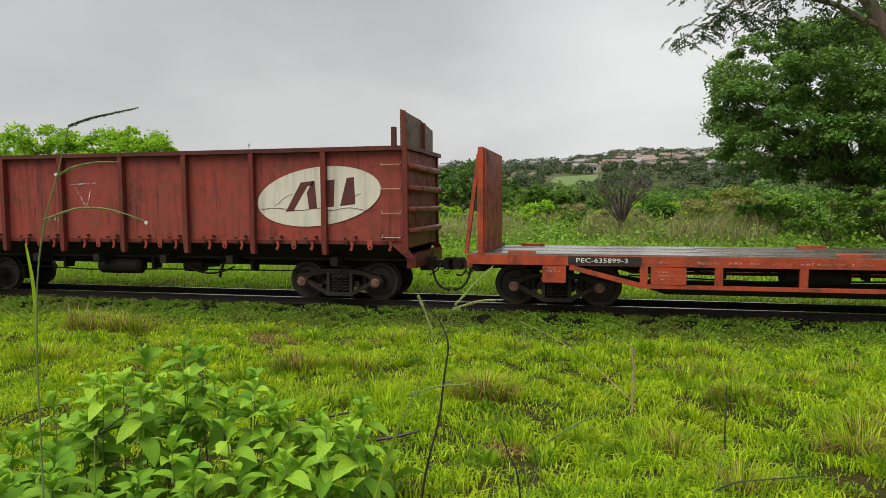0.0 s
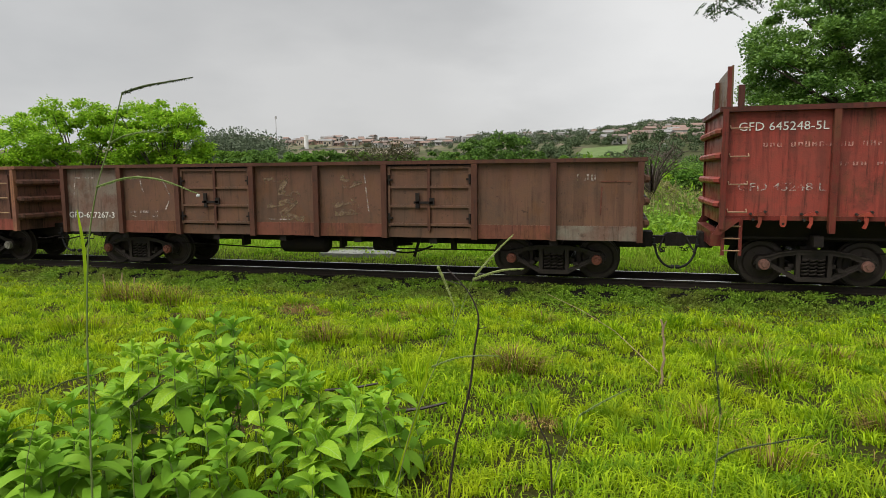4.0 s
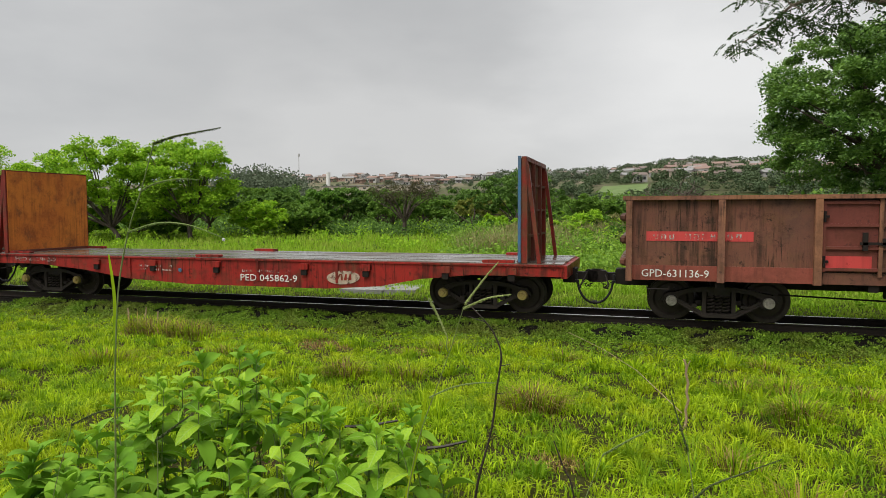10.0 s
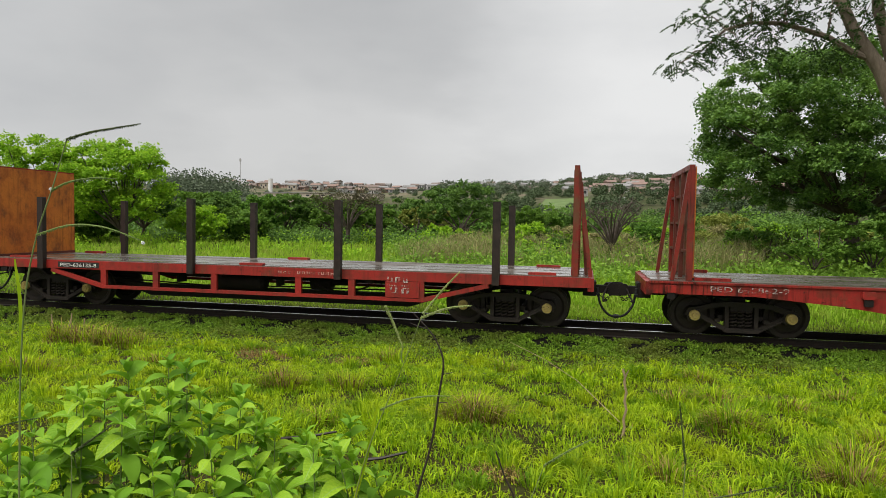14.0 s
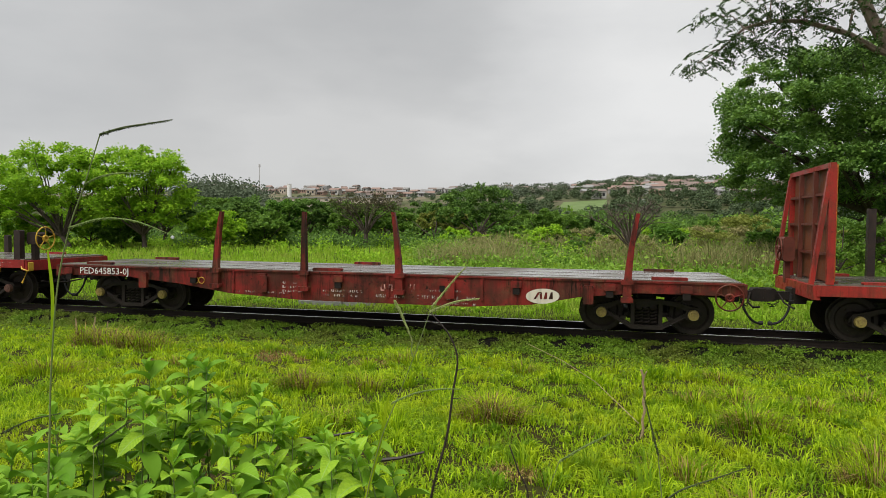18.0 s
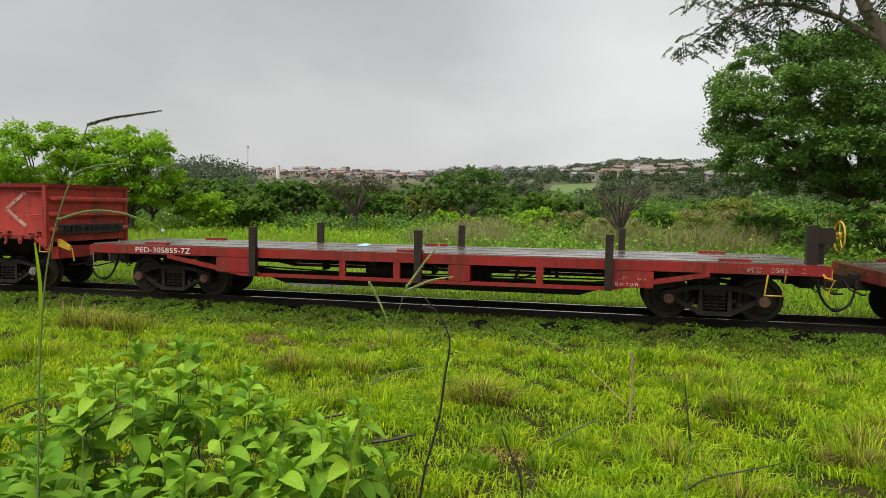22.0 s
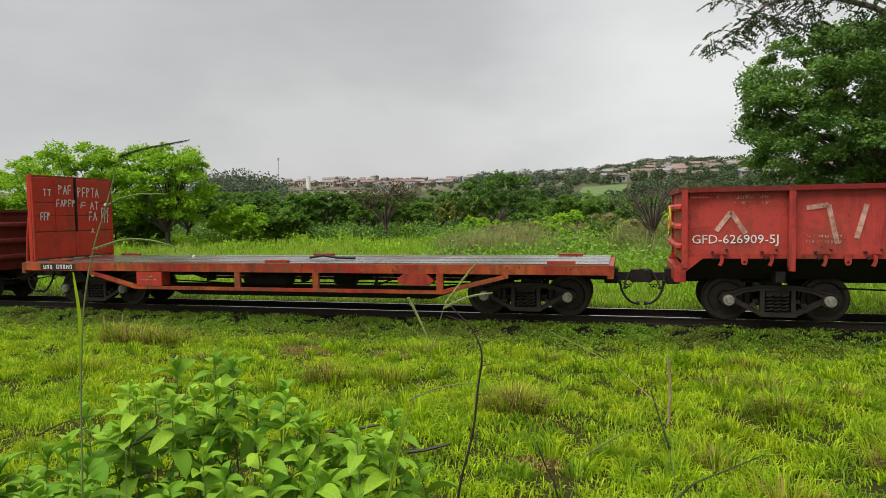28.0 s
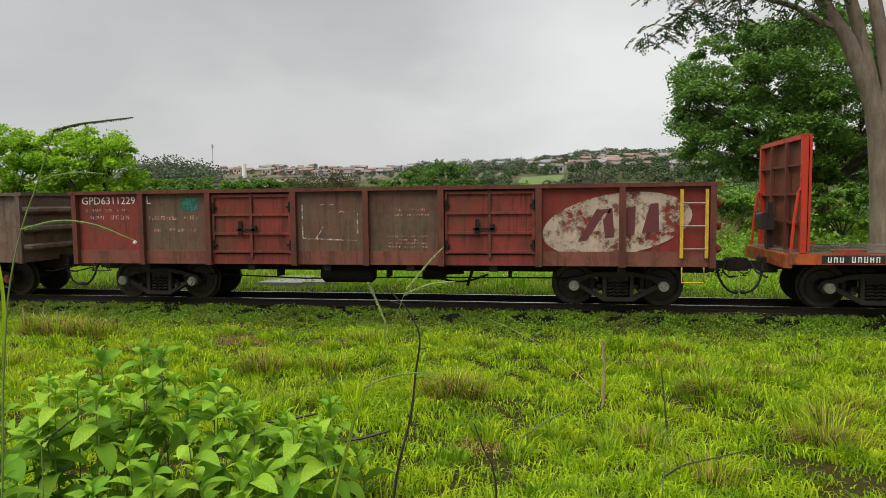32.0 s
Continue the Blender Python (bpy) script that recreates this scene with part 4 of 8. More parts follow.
for s in (-1, 1):
    x = s * 6.66
    ext = part("end_extension", Geo().add([(x + dx, y, z) for dx in (-0.015, 0.015) for y, z in ((-HALF, 3.33), (HALF, 3.33), (HALF, 3.90), (0.2, 4.03), (-HALF, 4.07))], [(0, 1, 2, 3, 4), (9, 8, 7, 6, 5), (0, 5, 6, 1), (1, 6, 7, 2), (2, 7, 8, 3), (3, 8, 9, 4), (4, 9, 5, 0)]), PX, w)
    for y in (-HALF + 0.04, 0.35):
        part("batten", Geo().box(x + s * 0.05 - 0.035, x + s * 0.05 + 0.035, y - 0.04, y + 0.04, 3.30, 3.97 if y > 0 else 4.05), PP, ext)
    part("extension_brace", Geo().box(x - s * 0.16 - 0.05, x - s * 0.16 + 0.05, -HALF - 0.01, -HALF + 0.07, 3.32, 3.72), PR, ext)
YH = -1.28
lettering(w, "GFD 645248-5L", -6.52, -5.05, 2.90, 3.05, YH)
bars(w, [(-6.1, -3.6, 2.60, 0.09, 22), (-4.9, -3.4, 2.26, 0.07, 12)], YH, M_PINK)
lettering(w, "GFD 45248 L", -6.5, -5.05, 1.82, 1.96, YH, M_FAINT)
bars(w, [(-2.4, -1.75, 1.78, 0.08, 3)], YH, M_FAINT)
strokes(w, [[(-1.35, 2.55), (-1.05, 2.08), (-0.92, 2.5)], [(-1.5, 2.62), (-0.7, 2.66)]], 0.03, YH, M_FAINT)
PD = plain("logo_dark_red", (0.075, 0.022, 0.02), (0.12, 0.035, 0.03), 6)
logo(w, 4.78, 2.30, 1.42, 0.63, 0.10, YH, M_CREAM, PD)
for x0, x1 in ((3.45, 4.88), (5.02, 6.15)):
    strokes(w, [[(x0 + (x1 - x0) * k / 7, 2.03 + 0.03 * math.sin(5.1 * k + x0)) for k in range(8)]], 0.010, YH - 0.008, PD, "paint_crack")
    strokes(w, [[(x0 + 0.3 + 0.11 * k, 2.10 + 0.07 * k + 0.02 * math.sin(4.3 * k)) for k in range(5)]], 0.007, YH - 0.008, PD, "paint_crack")
rung_paint = plain("pale_step_paint", (0.40, 0.26, 0.14), (0.2, 0.1, 0.06))
ladder(w, -6.72, -6.42, 0.62, 1.30, -HALF + 0.10, PP, rung_paint, 3)

# rusty gondola
P = paint("rust_brown_wagon_paint", (0.125, 0.064, 0.044), (0.085, 0.054, 0.040), rust=(0.16, 0.085, 0.05), worn=0.6, streak=0.42, patch=0.9, seed=3, chip=0.7)
PG = paint("grey_faded_panel", (0.17, 0.15, 0.12), (0.14, 0.06, 0.045), worn=0.4, streak=0.5, patch=0.55, seed=3.4)
PP = paint("brown_post_paint", (0.065, 0.030, 0.022), (0.095, 0.045, 0.032), worn=0.4, seed=3.2)
PS = paint("brown_red_sill_paint", (0.17, 0.062, 0.042), (0.11, 0.050, 0.036), worn=0.5, streak=0.6, seed=3.6)
w = wagon_at("gondola_wagon", -25.47, "rust-brown gondola wagon with faded grey end panels and side doors")
low_gondola(w, [PG, P, P, P, P, P, P, P], PP, PP, [PG, PS, PS, PS, PS, PS, PS, PG], [P, P], M_CAP_ORANGE, P)
lettering(w, "GPD-627267-3", -6.68, -5.35, 1.19, 1.33, -1.29)
bars(w, [(-4.95, -4.1, 1.32, 0.05, 10), (-4.95, -4.1, 1.22, 0.05, 10)], -1.285, M_FAINT)
strokes(w, [[(-6.5, 1.75), (-6.45, 2.15), (-5.9, 2.15)], [(-4.8, 2.1), (-4.6, 2.2), (-4.5, 1.8)], [(-4.0, 2.2), (-3.75, 1.7), (-3.9, 1.4)], [(-1.2, 1.2), (-0.4, 1.2)], [(1.1, 2.2), (1.2, 1.3)]], 0.03, -1.285, M_FAINT, "graffiti")
strokes(w, [[(-1.3, 2.05), (-0.7, 2.12), (-0.95, 1.8), (-0.4, 1.75)], [(-1.25, 1.5), (-0.5, 1.62), (-0.9, 1.3), (-0.3, 1.2)], [(0.55, 2.1), (1.05, 2.05), (0.6, 1.9)], [(0.35, 1.5), (0.75, 1.62), (1.05, 1.4), (0.4, 1.35)]], 0.13, -1.285, M_SMEAR, "graffiti")
bars(w, [(5.55, 5.95, 2.02, 0.14, 3)], -1.285, M_FAINT)
strokes(w, [[(6.0, 2.0), (6.55, 2.0)], [(6.0, 1.35), (6.02, 1.9)]], 0.03, -1.285, PS)
hand_wheel(w, (6.98, -0.2, 2.05), M_STAKE)

# graffiti gondola
P = paint("dark_rust_wagon_paint", (0.155, 0.062, 0.043), (0.090, 0.045, 0.034), rust=(0.17, 0.085, 0.05), dirt=(0.018, 0.015, 0.012), worn=0.6, streak=0.95, patch=0.9, seed=4, chip=0.8)
PP = paint("pale_brown_post_paint", (0.21, 0.095, 0.065), (0.28, 0.13, 0.06), rust=(0.1, 0.05, 0.035), worn=0.5, seed=4.2)
PS = paint("dusky_red_sill_paint", (0.24, 0.0663, 0.0476), (0.19, 0.0585, 0.042), worn=0.35, streak=0.45, seed=4.6)
PD1 = paint("dusky_red_door_paint", (0.15, 0.0452, 0.035), (0.14, 0.039, 0.0315), worn=0.5, streak=0.5, seed=4.8)
w = wagon_at("gondola_wagon", -40.5, "rusty gondola wagon with cream graffiti, red patches and side doors")
low_gondola(w, [P], PP, PP, [PS], [PD1, P], M_CAP_GREY, P)
lettering(w, "GPD-631136-9", -6.50, -5.30, 0.92, 1.06, -1.315)
patch(w, -6.42, -5.12, 1.60, 1.78, -1.285, M_REDPATCH)
patch(w, -5.05, -4.55, 1.60, 1.78, -1.285, M_REDPATCH)
bars(w, [(-6.3, -4.7, 1.63, 0.11, 11)], -1.29, M_FAINT)
patch(w, -3.38, -2.66, 1.12, 1.36, -1.29, M_REDPATCH)
patch(w, 3.66, 4.50, 1.24, 1.84, -1.285, M_REDPATCH)
bars(w, [(3.75, 4.4, 1.40 - 0.07 * k, 0.035, 9) for k in range(3)], -1.29, M_FAINT)
strokes(w, [[(-1.42, 2.20), (-1.15, 2.0), (-1.35, 1.75), (-1.05, 1.7)], [(-0.9, 2.2), (-0.55, 2.25), (-0.55, 1.95), (-0.9, 1.9)], [(-1.4, 1.55), (-1.15, 1.40), (-1.0, 1.05), (-1.4, 0.98)], [(-0.85, 1.55), (-0.80, 1.0)], [(-0.72, 1.3), (-0.45, 1.55), (-0.42, 1.0)], [(-0.3, 1.6), (-0.28, 1.2), (-0.1, 1.0)],
            [(0.12, 2.25), (0.15, 1.75)], [(0.15, 2.1), (0.40, 1.8), (0.42, 2.25)], [(0.6, 1.75), (0.62, 2.2), (0.85, 2.1), (0.8, 1.85)], [(1.0, 2.25), (1.32, 2.0), (1.05, 1.75)], [(0.2, 1.5), (0.5, 1.6), (0.25, 1.3), (0.5, 1.1), (0.75, 1.35)], [(0.8, 1.1), (0.85, 1.55), (1.1, 1.5)], [(1.15, 1.55), (1.38, 1.55), (1.2, 1.0)]], 0.115, -1.285, M_GRAFF, "graffiti")
strokes(w, [[(3.66, 1.9), (3.75, 2.2), (4.0, 1.95), (4.15, 2.25), (4.2, 1.9)], [(4.5, 2.2), (4.5, 1.9), (4.9, 1.88)], [(5.3, 1.9), (5.35, 2.2), (5.55, 1.95), (5.6, 2.2)], [(5.75, 1.9), (6.0, 2.2), (6.0, 1.9)]], 0.06, -1.285, M_CHALK, "graffiti")
ladder(w, 6.05, 6.55, 1.15, 2.25, -1.28, P, plain("cream_rung_paint", (0.42, 0.30, 0.15), (0.2, 0.1, 0.06)), 3)
hand_wheel(w, (6.98, 0.1, 1.9), PD1)

# red plywood-bulkhead flat
P = paint("strong_red_flat_paint", (0.30, 0.022, 0.018), (0.20, 0.020, 0.018), dirt=(0.018, 0.012, 0.010), worn=0.55, streak=0.85, seed=5, chip=0.75)
PLY = paint("orange_plywood", (0.52, 0.165, 0.032), (0.44, 0.12, 0.026), rust=(0.26, 0.07, 0.022), dirt=(0.10, 0.04, 0.018), worn=0.6, streak=0.55, seed=5.2, rough=(0.35, 0.6), chip=0.45)
PLY2 = paint("brown_plywood", (0.36, 0.20, 0.10), (0.26, 0.13, 0.065), rust=(0.17, 0.08, 0.04), worn=0.5, streak=0.4, seed=5.5, rough=(0.35, 0.6))
w = wagon_at("flat_wagon", -56.12, "red fish-bellied flat wagon with plywood end bulkheads")
fish_flat(w, P, M_CAP_YELLOW, 7.65, 1.09, 5.88)
PBK = paint("rusted_red_bulkhead_paint", (0.20, 0.024, 0.018), (0.12, 0.022, 0.017), worn=0.7, streak=0.7, seed=5.8, chip=0.8)
bulkhead(w, -6.93, -1, 1.12, PBK, PLY, 3.30)
bulkhead(w, 6.85, 1, 1.12, PBK, PLY2, 3.27, "sheet", M_BLUE)
lettering(w, "PED 045862-9", 0.25, 1.72, 0.60, 0.75, YF)
lettering(w, "PED 645862-9", -6.55, -5.2, 0.93, 1.03, YF, M_FAINT)
bars(w, [(0.3, 1.7, 0.80, 0.06, 14), (-2.6, -1.5, 0.86, 0.05, 10), (-2.6, -1.5, 0.77, 0.05, 10)], YF, M_FAINT)
logo(w, 2.85, 0.73, 0.40, 0.15, 0.05, YF + 0.01, M_CREAM_WORN, P)
part("round_sign", Geo().lathe([(0.0, -0.01), (0.05, -0.01), (0.05, 0.0)], (0, 0, 0), 14), M_BLUE, w, "", (-1.42, YF, 0.80))

# red staked truss flat
P = paint("bright_red_truss_paint", (0.31, 0.0257, 0.021), (0.22, 0.0234, 0.0196), worn=0.45, streak=0.4, seed=6)
w = wagon_at("flat_wagon", -72.0, "red trussed flat wagon with dark stakes and end bulkheads")
truss_flat(w, P, M_CAP_YELLOW, boxes=((3.0, 3.72),), bays=(-3.75, -2.4, -0.95, 1.05, 2.25, 3.75))
bulkhead(w, -6.93, -1, 1.12, P, PLY, 3.31)
bulkhead(w, 6.84, 1, 1.12, PBK, PBK, 3.29, "frame")
box_at = -7.18
stand = part("brake_stand", Geo().box(box_at - 0.05, box_at + 0.05, 0.50, 0.64, 1.0, 1.75).box(box_at - 0.12, box_at + 0.10, 0.38, 0.76, 1.45, 1.95, 0.04), M_BACKPOST, w)
hand_wheel(w, (box_at - 0.16, 0.57, 1.70), M_BACKPOST, "x", 0.24)
for x in (-5.35, -1.47, 1.97, 5.30):
    for s in (-1, 1):
        stake(w, x, s * 1.40, 0.90, 2.56, M_STAKE)
patch(w, -4.95, -3.85, 0.94, 1.07, YF + 0.005, M_BLACKP, "number_panel")
lettering(w, "PED-636135-8", -4.88, -3.92, 0.96, 1.04, YF)
bars(w, [(0.6, 1.9, 0.98, 0.06, 12)], YF + 0.005, M_PINK)
bars(w, [(3.05, 3.7, 0.88, 0.13, 4), (3.1, 3.6, 0.66, 0.12, 2), (3.05, 3.7, 0.80, 0.03, 9)], -1.375, M_FAINT)

# dark red flat with bent stakes
P = paint("dark_red_grimy_paint", (0.21, 0.020, 0.018), (0.055, 0.018, 0.013), rust=(0.08, 0.03, 0.018), dirt=(0.012, 0.011, 0.008), worn=0.6, streak=1.0, patch=0.95, seed=7, chip=0.95)
w = wagon_at("flat_wagon", -87.96, "dark-red fish-bellied flat wagon with bent stakes and grime")
fish_flat(w, P, M_CAP_YELLOW, 7.60, 1.09, 5.92)
for x, bend in ((-3.30, 0.16), (-1.16, 0.0001), (0.98, -0.14), (5.52, 0.18)):
    stake(w, x, -1.42, 0.68, 2.38, P, bend)
lettering(w, "PED645853-0J", -6.95, -5.62, 0.90, 1.05, YF)
bars(w, [(0.55, 1.35, 0.74, 0.16, 5)], YF, M_PINK, "brand_bars")
bars(w, [(0.45, 1.1, 0.60, 0.07, 8), (1.35, 2.6, 0.60, 0.08, 12), (1.5, 2.6, 0.50, 0.05, 14), (1.6, 2.3, 0.76, 0.04, 10), (-0.75, 0.2, 0.68, 0.05, 10), (-0.75, 0.2, 0.58, 0.05, 9), (-2.9, -1.4, 0.60, 0.04, 16)], YF, M_FAINT)
bars(w, [(-1.7, -1.2, 0.82 - 0.09 * k, 0.05, 4) for k in range(3)], YF, M_FAINT)
part("chalk_mark", Geo().ring((-3.85, YF, 0.83), 0.07, 0.008).ring((-3.70, YF, 0.83), 0.07, 0.008), M_YELLOW, w)
logo(w, 3.92, 0.74, 0.33, 0.15, 0.04, YF + 0.01, M_CREAM, P)
hand_wheel(w, (7.35, -1.38, 0.83), P, "y", 0.24)
for x in (-5.2, -2.15, 2.05, 4.8):
    part("side_bracket", Geo().box(x - 0.10, x + 0.10, -1.42, -1.34, 0.62, 0.98, 0.02), P, w)

# red flat with yellow hand wheel
P = paint("crimson_truss_paint", (0.29, 0.0234, 0.0224), (0.2, 0.0203, 0.0196), worn=0.4, streak=0.45, seed=8)
w = wagon_at("flat_wagon", -104.3, "crimson trussed flat wagon with short stakes and yellow hand wheel")
truss_flat(w, P, M_CAP_RUST, reach=7.75, z=1.17, pivot=5.95, foot=3.85, top=5.75, bottom=0.57, bays=(-1.55, -0.35, 0.95, 2.6), boxes=((-4.5, -3.65), (3.95, 4.75), (0.75, 1.2)))
for x in (-3.58, 0.13, 3.92):
    stake(w, x, -1.41, 0.58, 1.66, M_STAKE)
    stake(w, x + 0.35, 1.41, 0.75, 1.70, M_STAKE)
lettering(w, "PED-305855-7Z", -6.55, -5.15, 1.02, 1.14, YF)
lettering(w, "PED-305855-7Z", 6.4, 7.4, 1.02, 1.11, YF, M_FAINT)
bars(w, [(4.05, 4.65, 0.80, 0.08, 6), (4.05, 4.5, 0.68, 0.06, 5)], -1.38, M_FAINT)
post = part("brake_post", Geo().box(7.40, 7.58, -1.30, -1.16, 1.15, 1.90, 0.02).box(7.58, 7.92, -1.10, -0.85, 1.55, 1.85, 0.04).box(7.66, 7.76, -1.05, -0.9, 1.15, 1.55), M_STAKE, w)
hand_wheel(w, (8.02, -0.98, 1.70), M_YELLOW, "x", 0.28)
part("step_iron", Geo().tube([(7.62, -1.30, 1.10), (7.70, -1.36, 0.96), (7.86, -1.36, 0.92), (7.72, -1.38, 0.62)], 0.022, 6).tube([(6.75, -1.36, 0.98), (6.70, -1.38, 0.60), (7.0, -1.38, 0.60), (7.05, -1.36, 0.98)], 0.018, 6), M_YELLOW, w)
part("stirrup", Geo().tube([(-7.68, -1.36, 0.98), (-7.66, -1.38, 0.62), (-7.22, -1.38, 0.62), (-7.26, -1.36, 0.98)], 0.012, 6), M_CAP_GREY, w)
part("end_bracket", Geo().box(7.70, 7.84, -1.30, -1.16, 0.90, 1.12, 0.02), M_YELLOW, w)

# bright red ore wagon
P = paint("bright_red_ore_wagon_paint", (0.46, 0.056, 0.045), (0.39, 0.050, 0.040), rust=(0.17, 0.039, 0.028), worn=0.35, streak=0.35, seed=9)
PP = paint("bright_red_post_paint", (0.42, 0.045, 0.036), (0.34, 0.038, 0.032), worn=0.35, seed=9.3)
PR = paint("dark_red_rim_paint", (0.22, 0.0172, 0.0182), (0.15, 0.0156, 0.0154), worn=0.3, seed=9.5)
w = wagon_at("ore_wagon", -120.02, "bright red ore wagon with chalk strokes and cream oval mark")
high_gondola(w, [P], PP, PR, (PP, M_BOGIE), 1.27, 2.56, M_CAP_GREY, 3, PP)
lettering(w, "GFD-626909-5J", -6.62, -5.15, 1.52, 1.68, YH)
bars(w, [(-6.6, -5.3, 2.34, 0.07, 16), (-5.9, -5.1, 2.24, 0.05, 12), (-4.7, -4.1, 1.62, 0.05, 6), (-4.7, -4.1, 1.52, 0.05, 6), (-3.1, -2.5, 1.66, 0.05, 6), (-3.1, -2.6, 1.56, 0.05, 5), (-2.3, -1.75, 1.6, 0.05, 6)], YH, M_PINK)
strokes(w, [[(-6.2, 1.75), (-5.95, 2.1), (-5.7, 1.7)], [(-4.7, 2.15), (-4.35, 2.2), (-4.2, 1.5)], [(-3.9, 1.6), (-3.75, 2.2)], [(-1.5, 2.2), (-1.3, 2.2), (-1.0, 1.45)], [(-0.85, 1.5), (-0.6, 2.2)], [(0.1, 2.2), (0.5, 2.28), (0.2, 2.0), (0.65, 1.98)], [(0.85, 1.4), (0.9, 1.75), (1.0, 1.45), (1.1, 1.75), (1.15, 1.4)], [(2.15, 1.9), (2.3, 2.3), (2.7, 1.5)], [(2.55, 2.3), (2.75, 2.0), (2.65, 1.5)], [(3.55, 1.4), (3.7, 2.3)], [(4.25, 2.3), (4.35, 1.4)], [(6.1, 2.35), (5.55, 1.95), (6.1, 1.55)]], 0.085, YH, worn_paint("pinkish_chalk", (0.62, 0.34, 0.27), 0.30, 0.60, 5.0, 6.0), "graffiti")
logo(w, 4.05, 1.88, 0.67, 0.305, 0.06, YH, M_CREAM, PP)
text_end, a, b, top = text_mesh("GFD 626909-5J", 0.3)
for v in text_end.vertices:
    v.co = (6.945, -1.05 + (v.co.x - a) / (b - a) * 1.9, 1.42 + v.co.y / top * 0.13)
text_end.update()
# whiter base than the side lettering, to offset the shade on this end
part("lettering", text_end, worn_paint("shade_offset_white_lettering", (0.9, 0.89, 0.86), 0.16, 0.3), w)["kind"] = "stuff"
part("black_band", Geo().box(6.915, 6.940, -1.18, 1.0, 1.36, 1.60, 0.01), M_BLACKP, w)
part("corner_step", Geo().tube([(6.55, -1.33, 1.30), (6.55, -1.36, 0.95), (6.9, -1.36, 0.95), (6.9, -1.33, 1.25)], 0.02, 6), M_YELLOW, w)
part("uncoupling_lever", Geo().tube([(7.18, -1.14, 1.04), (7.26, -1.14, 1.02), (7.29, -1.14, 0.86), (7.31, -1.14, 0.74)], 0.016, 6).prism([(6.88, 1.26), (6.98, 1.24), (7.24, 1.10), (7.24, 0.98), (7.08, 1.02), (6.90, 1.08)], -1.18, -1.14), M_YELLOW, w)
hand_wheel(w, (-6.98, -0.6, 1.95), M_YELLOW)

# orange flat with red bulkhead
P = paint("orange_brown_truss_paint", (0.36, 0.0858, 0.0245), (0.27, 0.0273, 0.0175), rust=(0.16, 0.039, 0.0175), worn=0.7, streak=0.5, patch=1.0, seed=10, chip=0.9)
PB = paint("vivid_red_bulkhead_paint", (0.45, 0.039, 0.0196), (0.38, 0.0351, 0.0196), rust=(0.22, 0.039, 0.021), worn=0.35, streak=0.3, seed=10.4)
PBX = paint("red_box_paint", (0.38, 0.039, 0.0245), (0.28, 0.0351, 0.0245), worn=0.4, seed=10.8)
w = wagon_at("flat_wagon", -135.27, "orange-brown trussed flat wagon with red lettered bulkhead")
truss_flat(w, P, M_CAP_GREY, boxes=((-3.75, -3.05),), bays=(-1.05, 0.9, 3.72), box_mat=PBX)
part("equipment_box", Geo().prism([(2.85, 0.68), (3.45, 0.66), (3.60, 0.76), (3.45, 0.90), (2.95, 0.92), (2.80, 0.80)], -1.37, -1.1), PBX, w)
bulkhead(w, -6.90, -1, 1.12, PB, PB, 3.30, "panel")
g = Geo()
rnd = random.Random(5)
for y0, z0, w0, h0, n in ((-1.0, 2.78, 0.28, 0.16, 2), (-0.52, 2.82, 0.44, 0.24, 3), (0.10, 2.76, 0.75, 0.26, 5), (-0.60, 2.50, 0.62, 0.18, 5), (0.18, 2.46, 0.24, 0.16, 1), (0.50, 2.42, 0.34, 0.22, 2), (0.45, 2.12, 0.30, 0.24, 2), (0.90, 2.05, 0.30, 0.42, 3), (0.50, 1.78, 0.14, 0.14, 1), (-1.1, 2.15, 0.3, 0.2, 3)):
    for i in range(n):
        y, u = y0 + w0 * i / n, w0 / n * 0.72
        for ya, za, yb, zb in (((0, 0, 0, 1), (0, 1, 1, 0.8), (1, 0.8, 0.1, 0.5)), ((0, 0, 0.1, 1), (0, 0.5, 0.9, 0.5), (0.1, 1, 1, 1)), ((0.5, 0, 0.5, 1), (0, 1, 1, 0.95)), ((0, 0, 0.5, 1), (0.5, 1, 1, 0), (0.2, 0.4, 0.8, 0.4)))[rnd.randrange(4)]:
            dy, dz = (yb - ya) * u, (zb - za) * h0
            k = 0.016 / max(0.01, math.hypot(dy, dz))
            p, q = (y + ya * u, z0 + za * h0), (y + yb * u, z0 + zb * h0)
            g.add([(-6.785, p[0] - dz * k, p[1] + dy * k), (-6.785, p[0] + dz * k, p[1] - dy * k), (-6.785, q[0] + dz * k, q[1] - dy * k), (-6.785, q[0] - dz * k, q[1] + dy * k)], [(0, 1, 2, 3)])
part("chalk_marks", g, worn_paint("white_brushed_marks", (0.62, 0.56, 0.5), 0.30, 0.5, 9.0), w)["kind"] = "stuff"
patch(w, -6.6, -5.55, 0.93, 1.08, YF + 0.011, M_BLACKP)
bars(w, [(-6.5, -5.6, 0.95, 0.11, 9)], YF + 0.005, M_WHITE)
bars(w, [(-3.7, -3.1, 0.78, 0.03, 8), (-3.7, -3.1, 0.70, 0.03, 8)], -1.375, M_FAINT)
part("loose_strap", Geo().tube([(0.2, -0.2, 1.16), (0.6, -0.3, 1.22), (0.9, -0.25, 1.17), (1.4, -0.3, 1.16)], 0.03, 5), M_RUBBER, w)
part("brake_stand", Geo().box(-7.15, -7.05, 0.0, 0.15, 1.1, 2.05).box(-7.3, -7.05, -0.1, 0.3, 1.5, 1.85, 0.04), M_STAKE, w)

